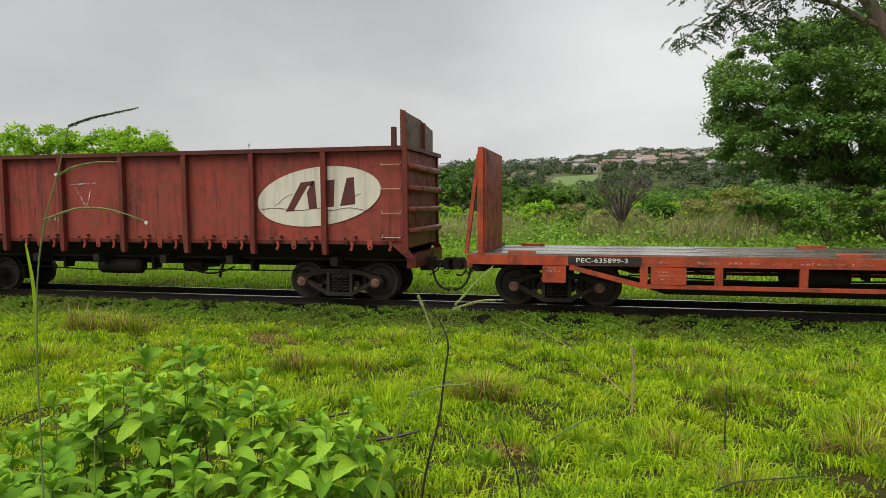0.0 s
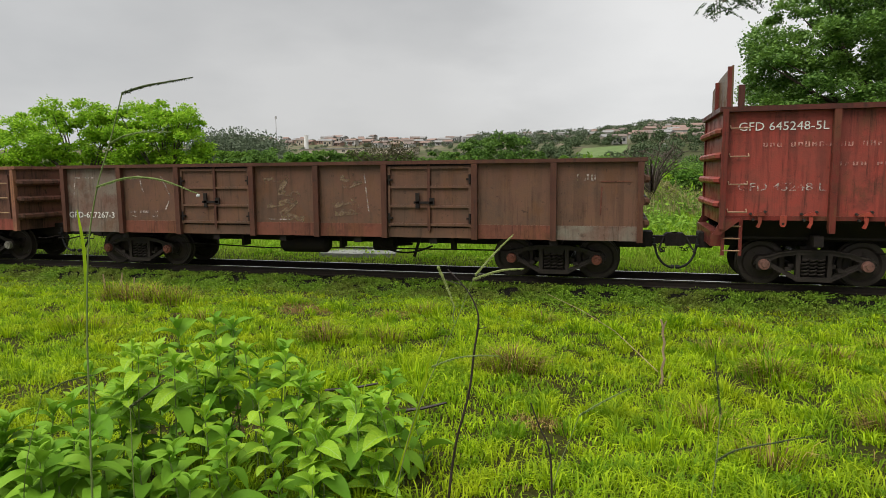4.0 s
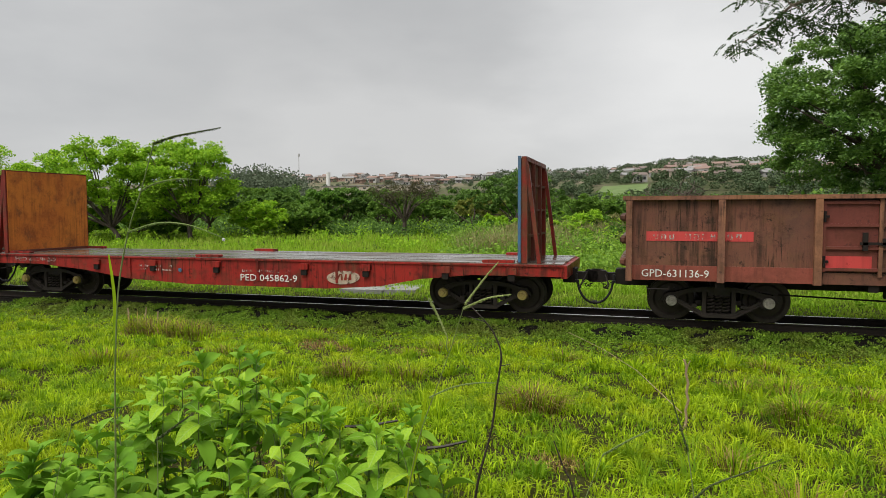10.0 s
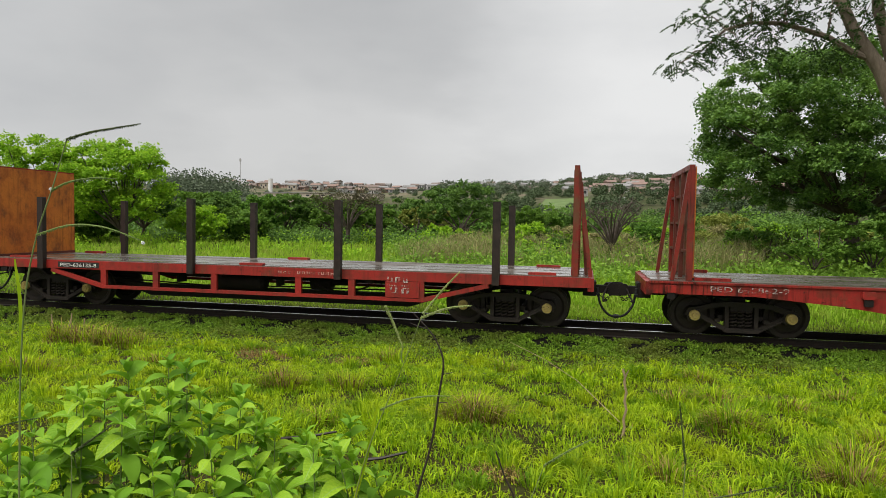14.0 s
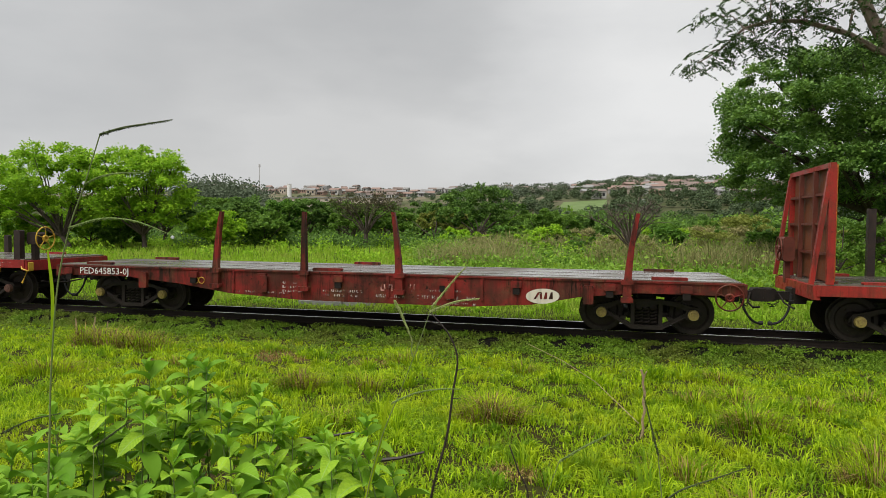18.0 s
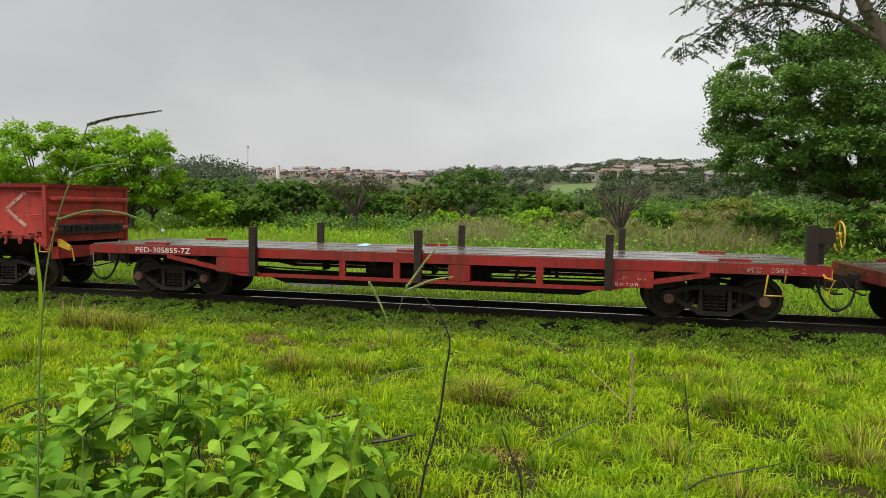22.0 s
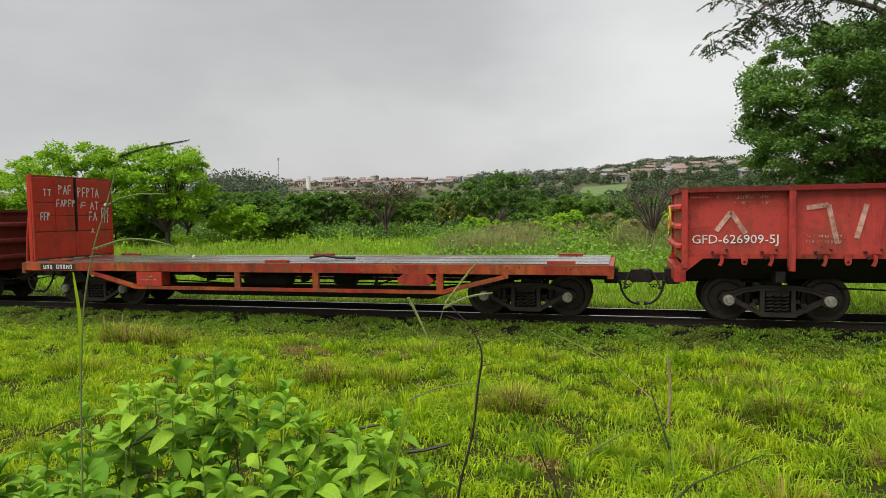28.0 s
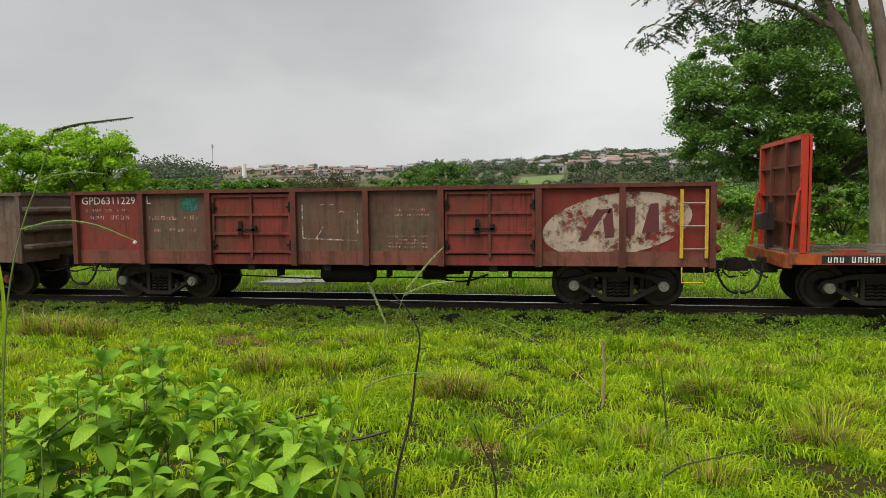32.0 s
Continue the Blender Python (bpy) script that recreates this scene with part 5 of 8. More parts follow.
# red gondola with big logo
P = paint("brown_red_gondola_paint", (0.155, 0.039, 0.0266), (0.25, 0.0351, 0.028), rust=(0.085, 0.045, 0.035), worn=0.5, streak=0.5, seed=11)
PO = paint("olive_brown_panel", (0.115, 0.080, 0.052), (0.13, 0.060, 0.045), rust=(0.075, 0.045, 0.032), worn=0.5, streak=0.5, patch=0.8, seed=11.2)
PRD = paint("wine_red_panel", (0.2, 0.0273, 0.0245), (0.145, 0.0273, 0.0231), worn=0.4, streak=0.4, seed=11.4)
PDR = paint("bright_red_door_paint", (0.21, 0.040, 0.034), (0.13, 0.034, 0.028), worn=0.5, streak=0.6, seed=11.6, chip=0.7)
PP = paint("wine_post_paint", (0.125, 0.038, 0.030), (0.08, 0.032, 0.026), worn=0.45, seed=11.8)
PS = paint("dusky_rose_sill_paint", (0.19, 0.068, 0.050), (0.13, 0.055, 0.042), worn=0.5, streak=0.6, seed=11.9)
w = wagon_at("gondola_wagon", -150.5, "red gondola wagon with large cream oval and yellow ladder")
low_gondola(w, [P, PO, PO, PO, PO, PRD, PRD, PRD], PP, PP, [PS], [P, PDR], M_CAP_GREY, PRD)
lettering(w, "GPD6311229", -6.60, -5.28, 2.16, 2.32, -1.285)
lettering(w, "L", -5.0, -4.90, 2.16, 2.32, -1.285)
bars(w, [(-6.4, -5.4, 1.82, 0.10, 8), (-4.95, -3.7, 1.80, 0.10, 9), (-4.95, -3.8, 1.55, 0.07, 12), (-6.5, -5.5, 2.0, 0.06, 9), (0.6, 1.3, 1.96, 0.05, 8), (0.6, 1.35, 1.86, 0.04, 6)], -1.285, M_PINK)
bars(w, [(0.45, 1.3, 1.42 - 0.07 * k, 0.035, 11) for k in range(4)], -1.285, M_PINK)
patch(w, -4.18, -3.78, 2.0, 2.28, -1.285, M_GREEN)
strokes(w, [[(-1.4, 2.1), (-1.4, 1.4), (-0.2, 1.35), (-0.2, 1.95), (-0.6, 1.95)], [(-1.0, 2.1), (-0.7, 2.1)], [(-1.1, 1.4), (-0.9, 1.7)]], 0.03, -1.285, M_FAINT)
logo(w, 4.98, 1.66, 1.40, 0.60, 0.13, -1.287, M_CREAM_WORN, plain("logo_wine_red", (0.13, 0.03, 0.03), (0.09, 0.03, 0.03), 6))
ladder(w, 6.18, 6.63, 1.02, 2.32, -1.30, M_YELLOW, M_CAP_GREY, 3)
hand_wheel(w, (6.98, 0.1, 2.0), M_STAKE, "x", 0.3)
part("foot_step", Geo().tube([(6.2, -1.3, 0.84), (6.2, -1.34, 0.55), (6.6, -1.34, 0.55), (6.6, -1.3, 0.84)], 0.016, 6), M_YELLOW, w)

# grey gondola at the rear
P = paint("grey_brown_gondola_paint", (0.15, 0.125, 0.095), (0.13, 0.075, 0.055), worn=0.4, streak=0.5, seed=12)
PP = paint("grey_post_paint", (0.12, 0.10, 0.08), (0.13, 0.06, 0.05), worn=0.4, seed=12.3)
w = wagon_at("gondola_wagon", -165.42, "grey-brown gondola wagon with ribbed ends at the rear")
low_gondola(w, [P], PP, PP, [P], [P, P], M_CAP_ORANGE, P)


# ---------- ground ----------
KNOT_Y = (-400, -80, 0, 11.6, 12.4, 16.6, 40, 55, 90, 130, 250, 400, 620, 800, 3000)
KNOT_Z = (1.2, 1.0, 1.0, -0.25, -0.29, -0.27, -0.3, -1.0, -5.0, -8.0, -6.0, 4.0, 15.0, 16.5, 17.0)


def lift(y):
    """The land's gentle rise away from the bank, over the level of the rails."""
    return 0.034 * (y - 13.2)


def level_z(x, y):
    """Height of the ground over that rise; works on arrays."""
    x, y = np.asarray(x, float), np.asarray(y, float)
    z = np.interp(y, KNOT_Y, KNOT_Z)
    rise = np.clip((y - 260) / 340, 0, 1) * np.clip((x + 60) / 120, 0, 1)
    z = z + 5.5 * rise + np.clip((y - 200) / 300, 0, 1) * (1.6 * np.sin(x / 61.0 + 1.0) + 1.0 * np.sin(x / 23.0))
    off = np.clip(np.abs(y - TRACK_Y) - 1.6, 0, 1)
    return z + off * (0.035 * np.sin(x * 1.7 + y * 0.6) + 0.03 * np.sin(y * 2.1 - x * 0.8) + 0.02 * np.sin(x * 4.3 + 1.3) * np.sin(y * 3.7))


def ground_z(x, y):
    return level_z(x, y) + lift(np.asarray(y, float))


def steps(marks):
    out = []
    for a, b, d in marks:
        out += list(np.arange(a, b, d))
    return np.array(out)


def sheet_mesh(name, xs, ys, height):
    gx, gy = np.meshgrid(xs, ys)
    v = np.stack([gx, gy, height(gx, gy)], -1).reshape(-1, 3)
    nx, ny = len(xs), len(ys)
    i = np.arange((ny - 1) * nx).reshape(ny - 1, nx)[:, :-1].ravel()
    return quick_mesh(name, v, np.stack([i, i + 1, i + 1 + nx, i + nx], -1), True)


def quick_mesh(name, verts, faces, smooth=False):
    """A mesh from arrays: verts (n, 3), faces (m, k), all faces alike."""
    me = bpy.data.meshes.new(name)
    m, k = faces.shape
    me.vertices.add(len(verts))
    me.vertices.foreach_set("co", np.ascontiguousarray(verts, dtype=np.float32).ravel())
    me.loops.add(m * k)
    me.loops.foreach_set("vertex_index", np.ascontiguousarray(faces, dtype=np.int32).ravel())
    me.polygons.add(m)
    me.polygons.foreach_set("loop_start", np.arange(0, m * k, k, dtype=np.int32))
    me.polygons.foreach_set("use_smooth", np.full(m, smooth))
    me.update(calc_edges=True)
    return me


DIRT = ((-5.39, 10.31, 0.42), (-3.75, 10.31, 0.30), (-0.72, 4.95, 0.16))


def ground_material():
    m = Mat("grass_soil", spec=0.04)
    a = m.noise(0.35, 6, 0.6)
    b = m.noise(2.2, 7, 0.7, lo=0.50, hi=0.68)
    f = m.noise(22, 4, 0.7, lo=0.3, hi=0.7)
    near = m.mix((0.036, 0.036, 0.010), (0.065, 0.070, 0.014), a)
    near = m.mix(near, (0.070, 0.040, 0.020), m.times(b, 0.85))
    for cx, cy, cr in DIRT:
        d = m.n.new("ShaderNodeVectorMath")
        d.operation = "DISTANCE"
        m.l.new(m.space, d.inputs[0])
        d.inputs[1].default_value = (cx, cy, -0.1 + lift(cy))
        near = m.mix((0.25, 0.155, 0.075), near, m.span(d.outputs["Value"], cr * 0.6, cr * 1.5))
    far = m.mix(m.mix((0.06, 0.105, 0.010), (0.10, 0.155, 0.014), a), (0.085, 0.055, 0.03), m.times(b, 0.5))
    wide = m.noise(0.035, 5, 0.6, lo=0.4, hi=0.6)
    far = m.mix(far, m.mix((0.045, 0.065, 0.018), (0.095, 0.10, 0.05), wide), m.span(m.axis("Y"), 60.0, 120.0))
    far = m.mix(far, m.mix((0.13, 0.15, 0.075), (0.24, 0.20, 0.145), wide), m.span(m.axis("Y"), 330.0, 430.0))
    c = m.mix(near, far, m.span(m.axis("Y"), 15.4, 17.5))
    c = m.mix(c, (0.016, 0.016, 0.007), m.times(f, 0.6))
    m.colour(c).bump(f, 0.6, 0.03)
    m.b.inputs["Roughness"].default_value = 0.8
    return m.m


xs = steps(((-2600, -400, 200), (-400, -60, 20), (-60, -16, 2), (-16, 10, 0.25), (10, 40, 2), (40, 400, 20), (400, 2801, 200)))
ys = steps(((-400, -20, 38), (-20, 0, 4), (0, 18, 0.25), (18, 60, 2), (60, 300, 10), (300, 900, 25), (900, 3001, 150)))
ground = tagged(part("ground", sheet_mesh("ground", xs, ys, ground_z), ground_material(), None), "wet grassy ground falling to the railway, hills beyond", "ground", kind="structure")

# ---------- track ----------
def bed_material():
    m = Mat("oily_track_bed", spec=0.06)
    f = m.noise(9, 6, 0.75, lo=0.3, hi=0.7)
    p = m.noise(1.1, 5, 0.6)
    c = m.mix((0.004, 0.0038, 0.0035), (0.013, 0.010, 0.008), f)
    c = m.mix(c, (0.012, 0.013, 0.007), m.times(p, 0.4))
    m.colour(c).rough(f, 0.7, 0.95).bump(f, 0.9, 0.05)
    return m.m


def rail_geo():
    """A flat-bottomed rail section drawn out along x."""
    half = [(0.05, -0.155), (0.05, -0.145), (0.010, -0.125), (0.010, -0.035), (0.030, -0.028), (0.030, -0.002)]
    ring = half + [(-y, z) for y, z in half[::-1]]
    n = len(ring)
    return Geo().add([(-198, y, z) for y, z in ring] + [(198, y, z) for y, z in ring], [(i, (i + 1) % n, (i + 1) % n + n, i + n) for i in range(n)])


bed = Geo()
bed.prism([(-200.0, -0.5), (200.0, -0.5), (200.0, -0.17), (-200.0, -0.17)], TRACK_Y - 1.15, TRACK_Y + 1.15)
for s in (-1, 1):
    bed.add([(-200, TRACK_Y + s * 1.15, -0.17), (200, TRACK_Y + s * 1.15, -0.17), (200, TRACK_Y + s * 1.75, -0.36), (-200, TRACK_Y + s * 1.75, -0.36)], [(0, 1, 2, 3) if s > 0 else (3, 2, 1, 0)])
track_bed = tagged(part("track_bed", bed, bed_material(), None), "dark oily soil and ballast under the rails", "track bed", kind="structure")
for s in (-1, 1):
    y = TRACK_Y + s * 0.535
    rail = thing("rail", "narrow-gauge steel rail with polished wet head on sleepers", "rail", (0, y, 0), "rails", data=rail_geo().mesh("rail"))
    rail.data.materials.append(M_RAIL)
    part("rail_head", Geo().box(-198, 198, -0.034, 0.034, -0.002, 0.001), M_SHINE, rail)
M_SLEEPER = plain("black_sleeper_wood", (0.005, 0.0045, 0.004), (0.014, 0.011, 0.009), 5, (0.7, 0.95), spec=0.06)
me = Geo().box(-0.11, 0.11, -0.95, 0.95, -0.30, -0.164, 0.012).mesh("sleeper")
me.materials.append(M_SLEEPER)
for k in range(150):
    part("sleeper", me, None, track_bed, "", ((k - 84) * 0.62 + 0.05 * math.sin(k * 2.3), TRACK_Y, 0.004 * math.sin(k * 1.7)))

# concrete slab behind the track
M_CONC = plain("wet_concrete", (0.30, 0.30, 0.29), (0.17, 0.165, 0.155), 2.5, (0.2, 0.55))
slab = thing("concrete_slab", "broken wet grey concrete slab lying beside the track", "slab", (-7.25, 17.75, -0.27 + lift(17.75)))
for k, poly in enumerate(([(-1.1, -0.85), (0.2, -0.8), (0.1, 0.1), (-1.0, 0.2)], [(0.25, -0.8), (1.15, -0.7), (0.95, 0.75), (0.15, 0.7), (0.15, 0.1)], [(-1.0, 0.25), (0.1, 0.15), (0.1, 0.75), (-0.9, 0.8)])):
    n = len(poly)
    part("slab_piece", Geo().add([(x, y, -0.05) for x, y in poly] + [(x, y, 0.07 + 0.015 * k) for x, y in poly], [tuple(range(n, 2 * n)), tuple(range(n - 1, -1, -1))] + [(i, (i + 1) % n, (i + 1) % n + n, i + n) for i in range(n)]), M_CONC, slab)


# ---------- leaves and grass ----------
def leaf_material(name, a, b, c=None, share=0.35, rough=0.6, spec=0.16, deep=None, grain=5.0):
    """Two greens by leaf, a third now and then; lets light through."""
    m = Mat(name, rough=rough, spec=spec)
    r = m.island()
    col = m.mix(a, b, r)
    if c is not None:
        pick = m.span(m.noise(0.9, 4, 0.6, lo=0.45, hi=0.62), 0, 1)
        col = m.mix(col, c, m.times(pick, 0.55))
    if deep is not None:
        col = m.mix(col, deep, m.times(m.noise(grain, 3, 0.6, lo=0.47, hi=0.62), 0.75))
    m.colour(col).thin(col, share)
    return m.m


RNG = np.random.default_rng(11)


def card_leaves(centres, size, flat=0.6, long=1.8, droop=0.0):
    """Folded leaf quads at the centres, turned at random: verts and faces."""
    n = len(centres)
    size = np.broadcast_to(np.asarray(size, float), (n,))[:, None]
    a = RNG.uniform(0, 2 * np.pi, n)
    tilt = RNG.normal(0, flat, n)
    d = np.stack([np.cos(a) * np.cos(tilt), np.sin(a) * np.cos(tilt), np.sin(tilt) - droop], -1)
    d /= np.linalg.norm(d, axis=1, keepdims=True)
    up = np.stack([RNG.normal(0, 0.5, n), RNG.normal(0, 0.5, n), np.ones(n)], -1)
    side = np.cross(d, up)
    side /= np.linalg.norm(side, axis=1, keepdims=True)
    L, W = size * long / 2, size / 2
    v = np.stack([centres - d * L, centres + side * W - d * L * 0.1, centres + d * L, centres - side * W - d * L * 0.1], 1)
    return v.reshape(-1, 3), np.arange(4 * n).reshape(-1, 4)


def blades(x, y, h, w, lean, material, name, out=None):
    """Grass blades of five corners each, as one mesh; out: the way each bends."""
    n = len(x)
    z = ground_z(x, y) - 0.01
    way = RNG.uniform(0, 2 * np.pi, n) if out is None else out
    a = way + np.pi / 2 + RNG.normal(0, 0.7, n)
    base = np.stack([x, y, z], -1)
    side = np.stack([np.cos(a), np.sin(a), np.zeros(n)], -1) * (w / 2)[:, None]
    bend = np.stack([np.cos(way), np.sin(way), np.zeros(n)], -1) * (h * lean)[:, None]
    up = np.stack([np.zeros(n), np.zeros(n), h], -1)
    mid = base + up * 0.62 + bend * 0.3
    tip = base + up * (1 - 0.35 * lean)[:, None] + bend
    v = np.stack([base - side, base + side, mid + side * 0.85, mid - side * 0.85, tip], 1).reshape(-1, 3)
    i = np.arange(n)[:, None] * 5
    quads, tris = i + np.array([[0, 1, 2, 3]]), i + np.array([[3, 2, 4]])
    me = bpy.data.meshes.new(name)
    me.vertices.add(len(v))
    me.vertices.foreach_set("co", v.astype(np.float32).ravel())
    loops = np.concatenate([quads, tris], 1).astype(np.int32)
    me.loops.add(loops.size)
    me.loops.foreach_set("vertex_index", loops.ravel())
    me.polygons.add(2 * n)
    me.polygons.foreach_set("loop_start", np.stack([np.arange(n) * 7, np.arange(n) * 7 + 4], -1).astype(np.int32).ravel())
    me.update(calc_edges=True)
    me.materials.append(material)
    return me


def lumps(x, y, k=1.0):
    """A soft uneven field between 0 and 1, for tufts."""
    f = np.sin(x * 2.3 * k + 1.1 * np.sin(y * 1.7 * k)) + np.sin(y * 2.9 * k + 1.3 * np.sin(x * 1.9 * k + 2)) + 0.7 * np.sin(x * 6.1 * k + y * 4.7 * k) + 0.6 * np.sin(y * 7.7 * k - x * 5.3 * k)
    return np.clip(0.5 + f / 5.2, 0, 1)


M_GRASS = leaf_material("lawn_grass_blades", (0.115, 0.24, 0.006), (0.55, 0.74, 0.018), (0.46, 0.52, 0.014), 0.45, deep=(0.10, 0.23, 0.009), grain=3.2)
M_DRY = leaf_material("dry_brown_grass", (0.055, 0.028, 0.008), (0.46, 0.34, 0.10), (0.15, 0.10, 0.035), 0.2)
M_MEADOW = leaf_material("meadow_grass_blades", (0.18, 0.33, 0.016), (0.33, 0.54, 0.030), (0.40, 0.44, 0.09), 0.48)
M_WEED = leaf_material("small_weed_leaves", (0.09, 0.18, 0.014), (0.21, 0.34, 0.026), (0.13, 0.11, 0.03), 0.36)

def bank(n_of):
    """Random places on the bank in front of the track, thicker near the eye."""
    px, py = [], []
    for y0, y1, dens in n_of:
        n = int((y1 - y0) * (1.8 * (y0 + y1) / 2 + 2.0) * dens)
        y = RNG.uniform(y0, y1, n)
        px.append(-1.32 * y - 1.0 + RNG.uniform(0, 1, n) * (1.84 * y + 2.0))
        py.append(y)
    return np.concatenate(px), np.concatenate(py)


TUFTS = ((-8.9, 10.3, 0.75), (-8.0, 10.2, 0.5), (-3.8, 7.75, 0.34), (-1.1, 7.0, 0.42), (1.5, 7.0, 0.30), (-3.0, 8.05, 0.3), (1.15, 8.4, 0.3), (1.6, 8.3, 0.3), (0.7, 5.5, 0.3), (-3.2, 10.5, 0.3), (2.4, 8.3, 0.3), (-7.5, 7.5, 0.5), (2.3, 6.2, 0.3), (1.0, 4.6, 0.25), (-1.2, 10.4, 0.3), (3.4, 9.6, 0.35), (-6.2, 8.6, 0.35), (1.62, 8.66, 0.26), (1.51, 7.11, 0.26), (2.81, 6.87, 0.24), (-1.07, 6.45, 0.3), (2.07, 5.54, 0.26), (-2.57, 6.05, 0.18), (1.74, 10.2, 0.25))
BALD = ((-9.0, 10.25, 0.62), (-8.2, 10.2, 0.5), (1.62, 8.66, 0.24), (1.51, 7.11, 0.24), (2.81, 6.87, 0.22), (-1.07, 6.41, 0.22), (2.07, 5.54, 0.24), (-2.57, 6.05, 0.16), (1.74, 10.2, 0.22), (-0.62, 4.95, 0.20), (-5.39, 10.31, 0.42), (-3.75, 10.31, 0.3), (-1.05, 6.75, 0.2))


def grown(x, y):
    """How thickly the sward stands, 0 in the bare hollows to 1."""
    t = np.clip((0.45 * lumps(x, y, 1.25) + 0.55 * lumps(x + 1.7, y, 3.7) - 0.26) / 0.42, 0, 1)
    for cx, cy, cr in BALD:
        t = t * np.clip((np.hypot(x - cx, (y - cy) * 0.8) / cr - 0.55) * 1.8, 0.10, 1)
    for cx, cy, cr in TUFTS:
        t = t * np.clip((np.hypot(x - cx, (y - cy) * 0.8) / (cr * 0.8) - 0.3) * 1.5, 0.10, 1)
    return t


# short sward
gx, gy = bank(((2.2, 5.0, 2300), (5.0, 8.0, 1500), (8.0, 13.15, 900)))
tuft, edge = grown(gx, gy), np.clip((13.3 - gy) / 2.2, 0, 1)
keep = RNG.uniform(0, 1, len(gx)) < (np.where(gy < 7, 0.22, 0.14) + 0.82 * tuft) * (0.22 + 0.78 * edge)
gx, gy, tuft = gx[keep], gy[keep], tuft[keep]
gh = (0.045 + 0.075 * tuft) * RNG.uniform(0.6, 1.35, len(gx)) * np.clip((14.4 - gy) / 3.0, 0.6, 1)
gw = (0.0068 + 0.00085 * gy) * RNG.uniform(0.6, 1.35, len(gx))
gl, go = RNG.uniform(0.3, 1.2, len(gx)), RNG.uniform(0, 6.28, len(gx))
# the same sward round and behind the camera, thinner
rx, ry = np.r_[RNG.uniform(-20, 12, 60000), RNG.uniform(-20, 12, 46000)], np.r_[RNG.uniform(-8, 2.4, 60000), RNG.uniform(2.2, 12.8, 46000)]
rt = grown(rx, ry)
keep = (RNG.uniform(0, 1, len(rx)) < 0.25 + 0.75 * rt) & ~((ry > 2.2) & (rx > -1.32 * ry - 1.0) & (rx < 0.52 * ry + 1.0))
rx, ry, rt = rx[keep], ry[keep], rt[keep]
gx, gy, gh, gw = np.r_[gx, rx], np.r_[gy, ry], np.r_[gh, (0.05 + 0.08 * rt) * RNG.uniform(0.7, 1.4, len(rx))], np.r_[gw, RNG.uniform(0.010, 0.020, len(rx))]
gl, go = np.r_[gl, RNG.uniform(0.3, 1.2, len(rx))], np.r_[go, RNG.uniform(0, 6.28, len(rx))]
# tussocks: blades arching out of one foot
cx, cy = bank(((2.2, 5.0, 17), (5.0, 8.0, 15), (8.0, 12.6, 12)))
big = lumps(cx, cy, 0.9)
keep = (RNG.uniform(0, 1, len(cx)) < 0.2 + 0.9 * big) & (cy < 12.4) & (grown(cx, cy) > 0.12)
cx, cy, big = cx[keep], cy[keep], big[keep]
per = 54
ln = ((0.08 + 0.17 * big ** 1.5) * RNG.uniform(0.55, 1.35, len(cx)) * np.clip((13.6 - cy) / 3.0, 0.4, 1))[:, None]
out = RNG.uniform(0, 6.28, (len(cx), per))
rad = RNG.uniform(0, 1, (len(cx), per)) ** 0.7
bx = cx[:, None] + np.cos(out) * rad * ln * 0.55
by = cy[:, None] + np.sin(out) * rad * ln * 0.55
bh = ln * RNG.uniform(0.6, 1.2, out.shape) * (1.15 - 0.45 * rad)
bw = (0.0070 + 0.0009 * by) * RNG.uniform(0.6, 1.35, out.shape)
bl = 0.25 + 0.9 * rad * RNG.uniform(0.6, 1.2, out.shape)
gx, gy, gh, gw, gl, go = (np.r_[p, q.ravel()] for p, q in ((gx, bx), (gy, by), (gh, bh), (gw, bw), (gl, bl), (go, out)))
tagged(new("grass", blades(gx, gy, gh, gw, gl, M_GRASS, "grass", go)), "lush wet yellow-green grass covering the bank", "grass", kind="stuff")

# dry, taller tufts among the green
parts_d, parts_g = [], []
for cx0, cy0, r in TUFTS:
    for n, store, lo, hi, k in ((int(480 * r), parts_d, 0.08, 0.30, 0.75), (int(760 * r), parts_g, 0.12, 0.36, 1.1)):
        a, q = RNG.uniform(0, 6.28, n), np.sqrt(RNG.uniform(0, 1, n)) * (1 + RNG.normal(0, 0.25, n))
        store.append(np.stack([cx0 + r * k * q * np.cos(a), cy0 + 0.8 * r * k * q * np.sin(a), RNG.uniform(lo, hi, n) * (0.7 + 0.7 * r), a], -1))
# the large old tussocks, brown inside, with long blades arching outwards
for cx0, cy0, r, n in ((-9.0, 10.25, 0.55, 900), (-8.2, 10.2, 0.42, 620), (-1.08, 6.45, 0.30, 620), (1.52, 7.12, 0.22, 380), (1.62, 8.66, 0.26, 380), (2.07, 5.54, 0.24, 380), (-3.8, 7.75, 0.22, 320)):
    a, q = RNG.uniform(0, 6.28, n), np.sqrt(RNG.uniform(0, 1, n))
    parts_d.append(np.stack([cx0 + r * q * np.cos(a), cy0 + 0.7 * r * q * np.sin(a), RNG.uniform(0.10, 0.30, n) * (0.6 + r), a], -1))
    a, q = RNG.uniform(0, 6.28, n // 4), np.sqrt(RNG.uniform(0, 1, n // 4))
    parts_g.append(np.stack([cx0 + r * q * np.cos(a), cy0 + 0.7 * r * q * np.sin(a), RNG.uniform(0.25, 0.50, n // 4) * (0.6 + r), a], -1))
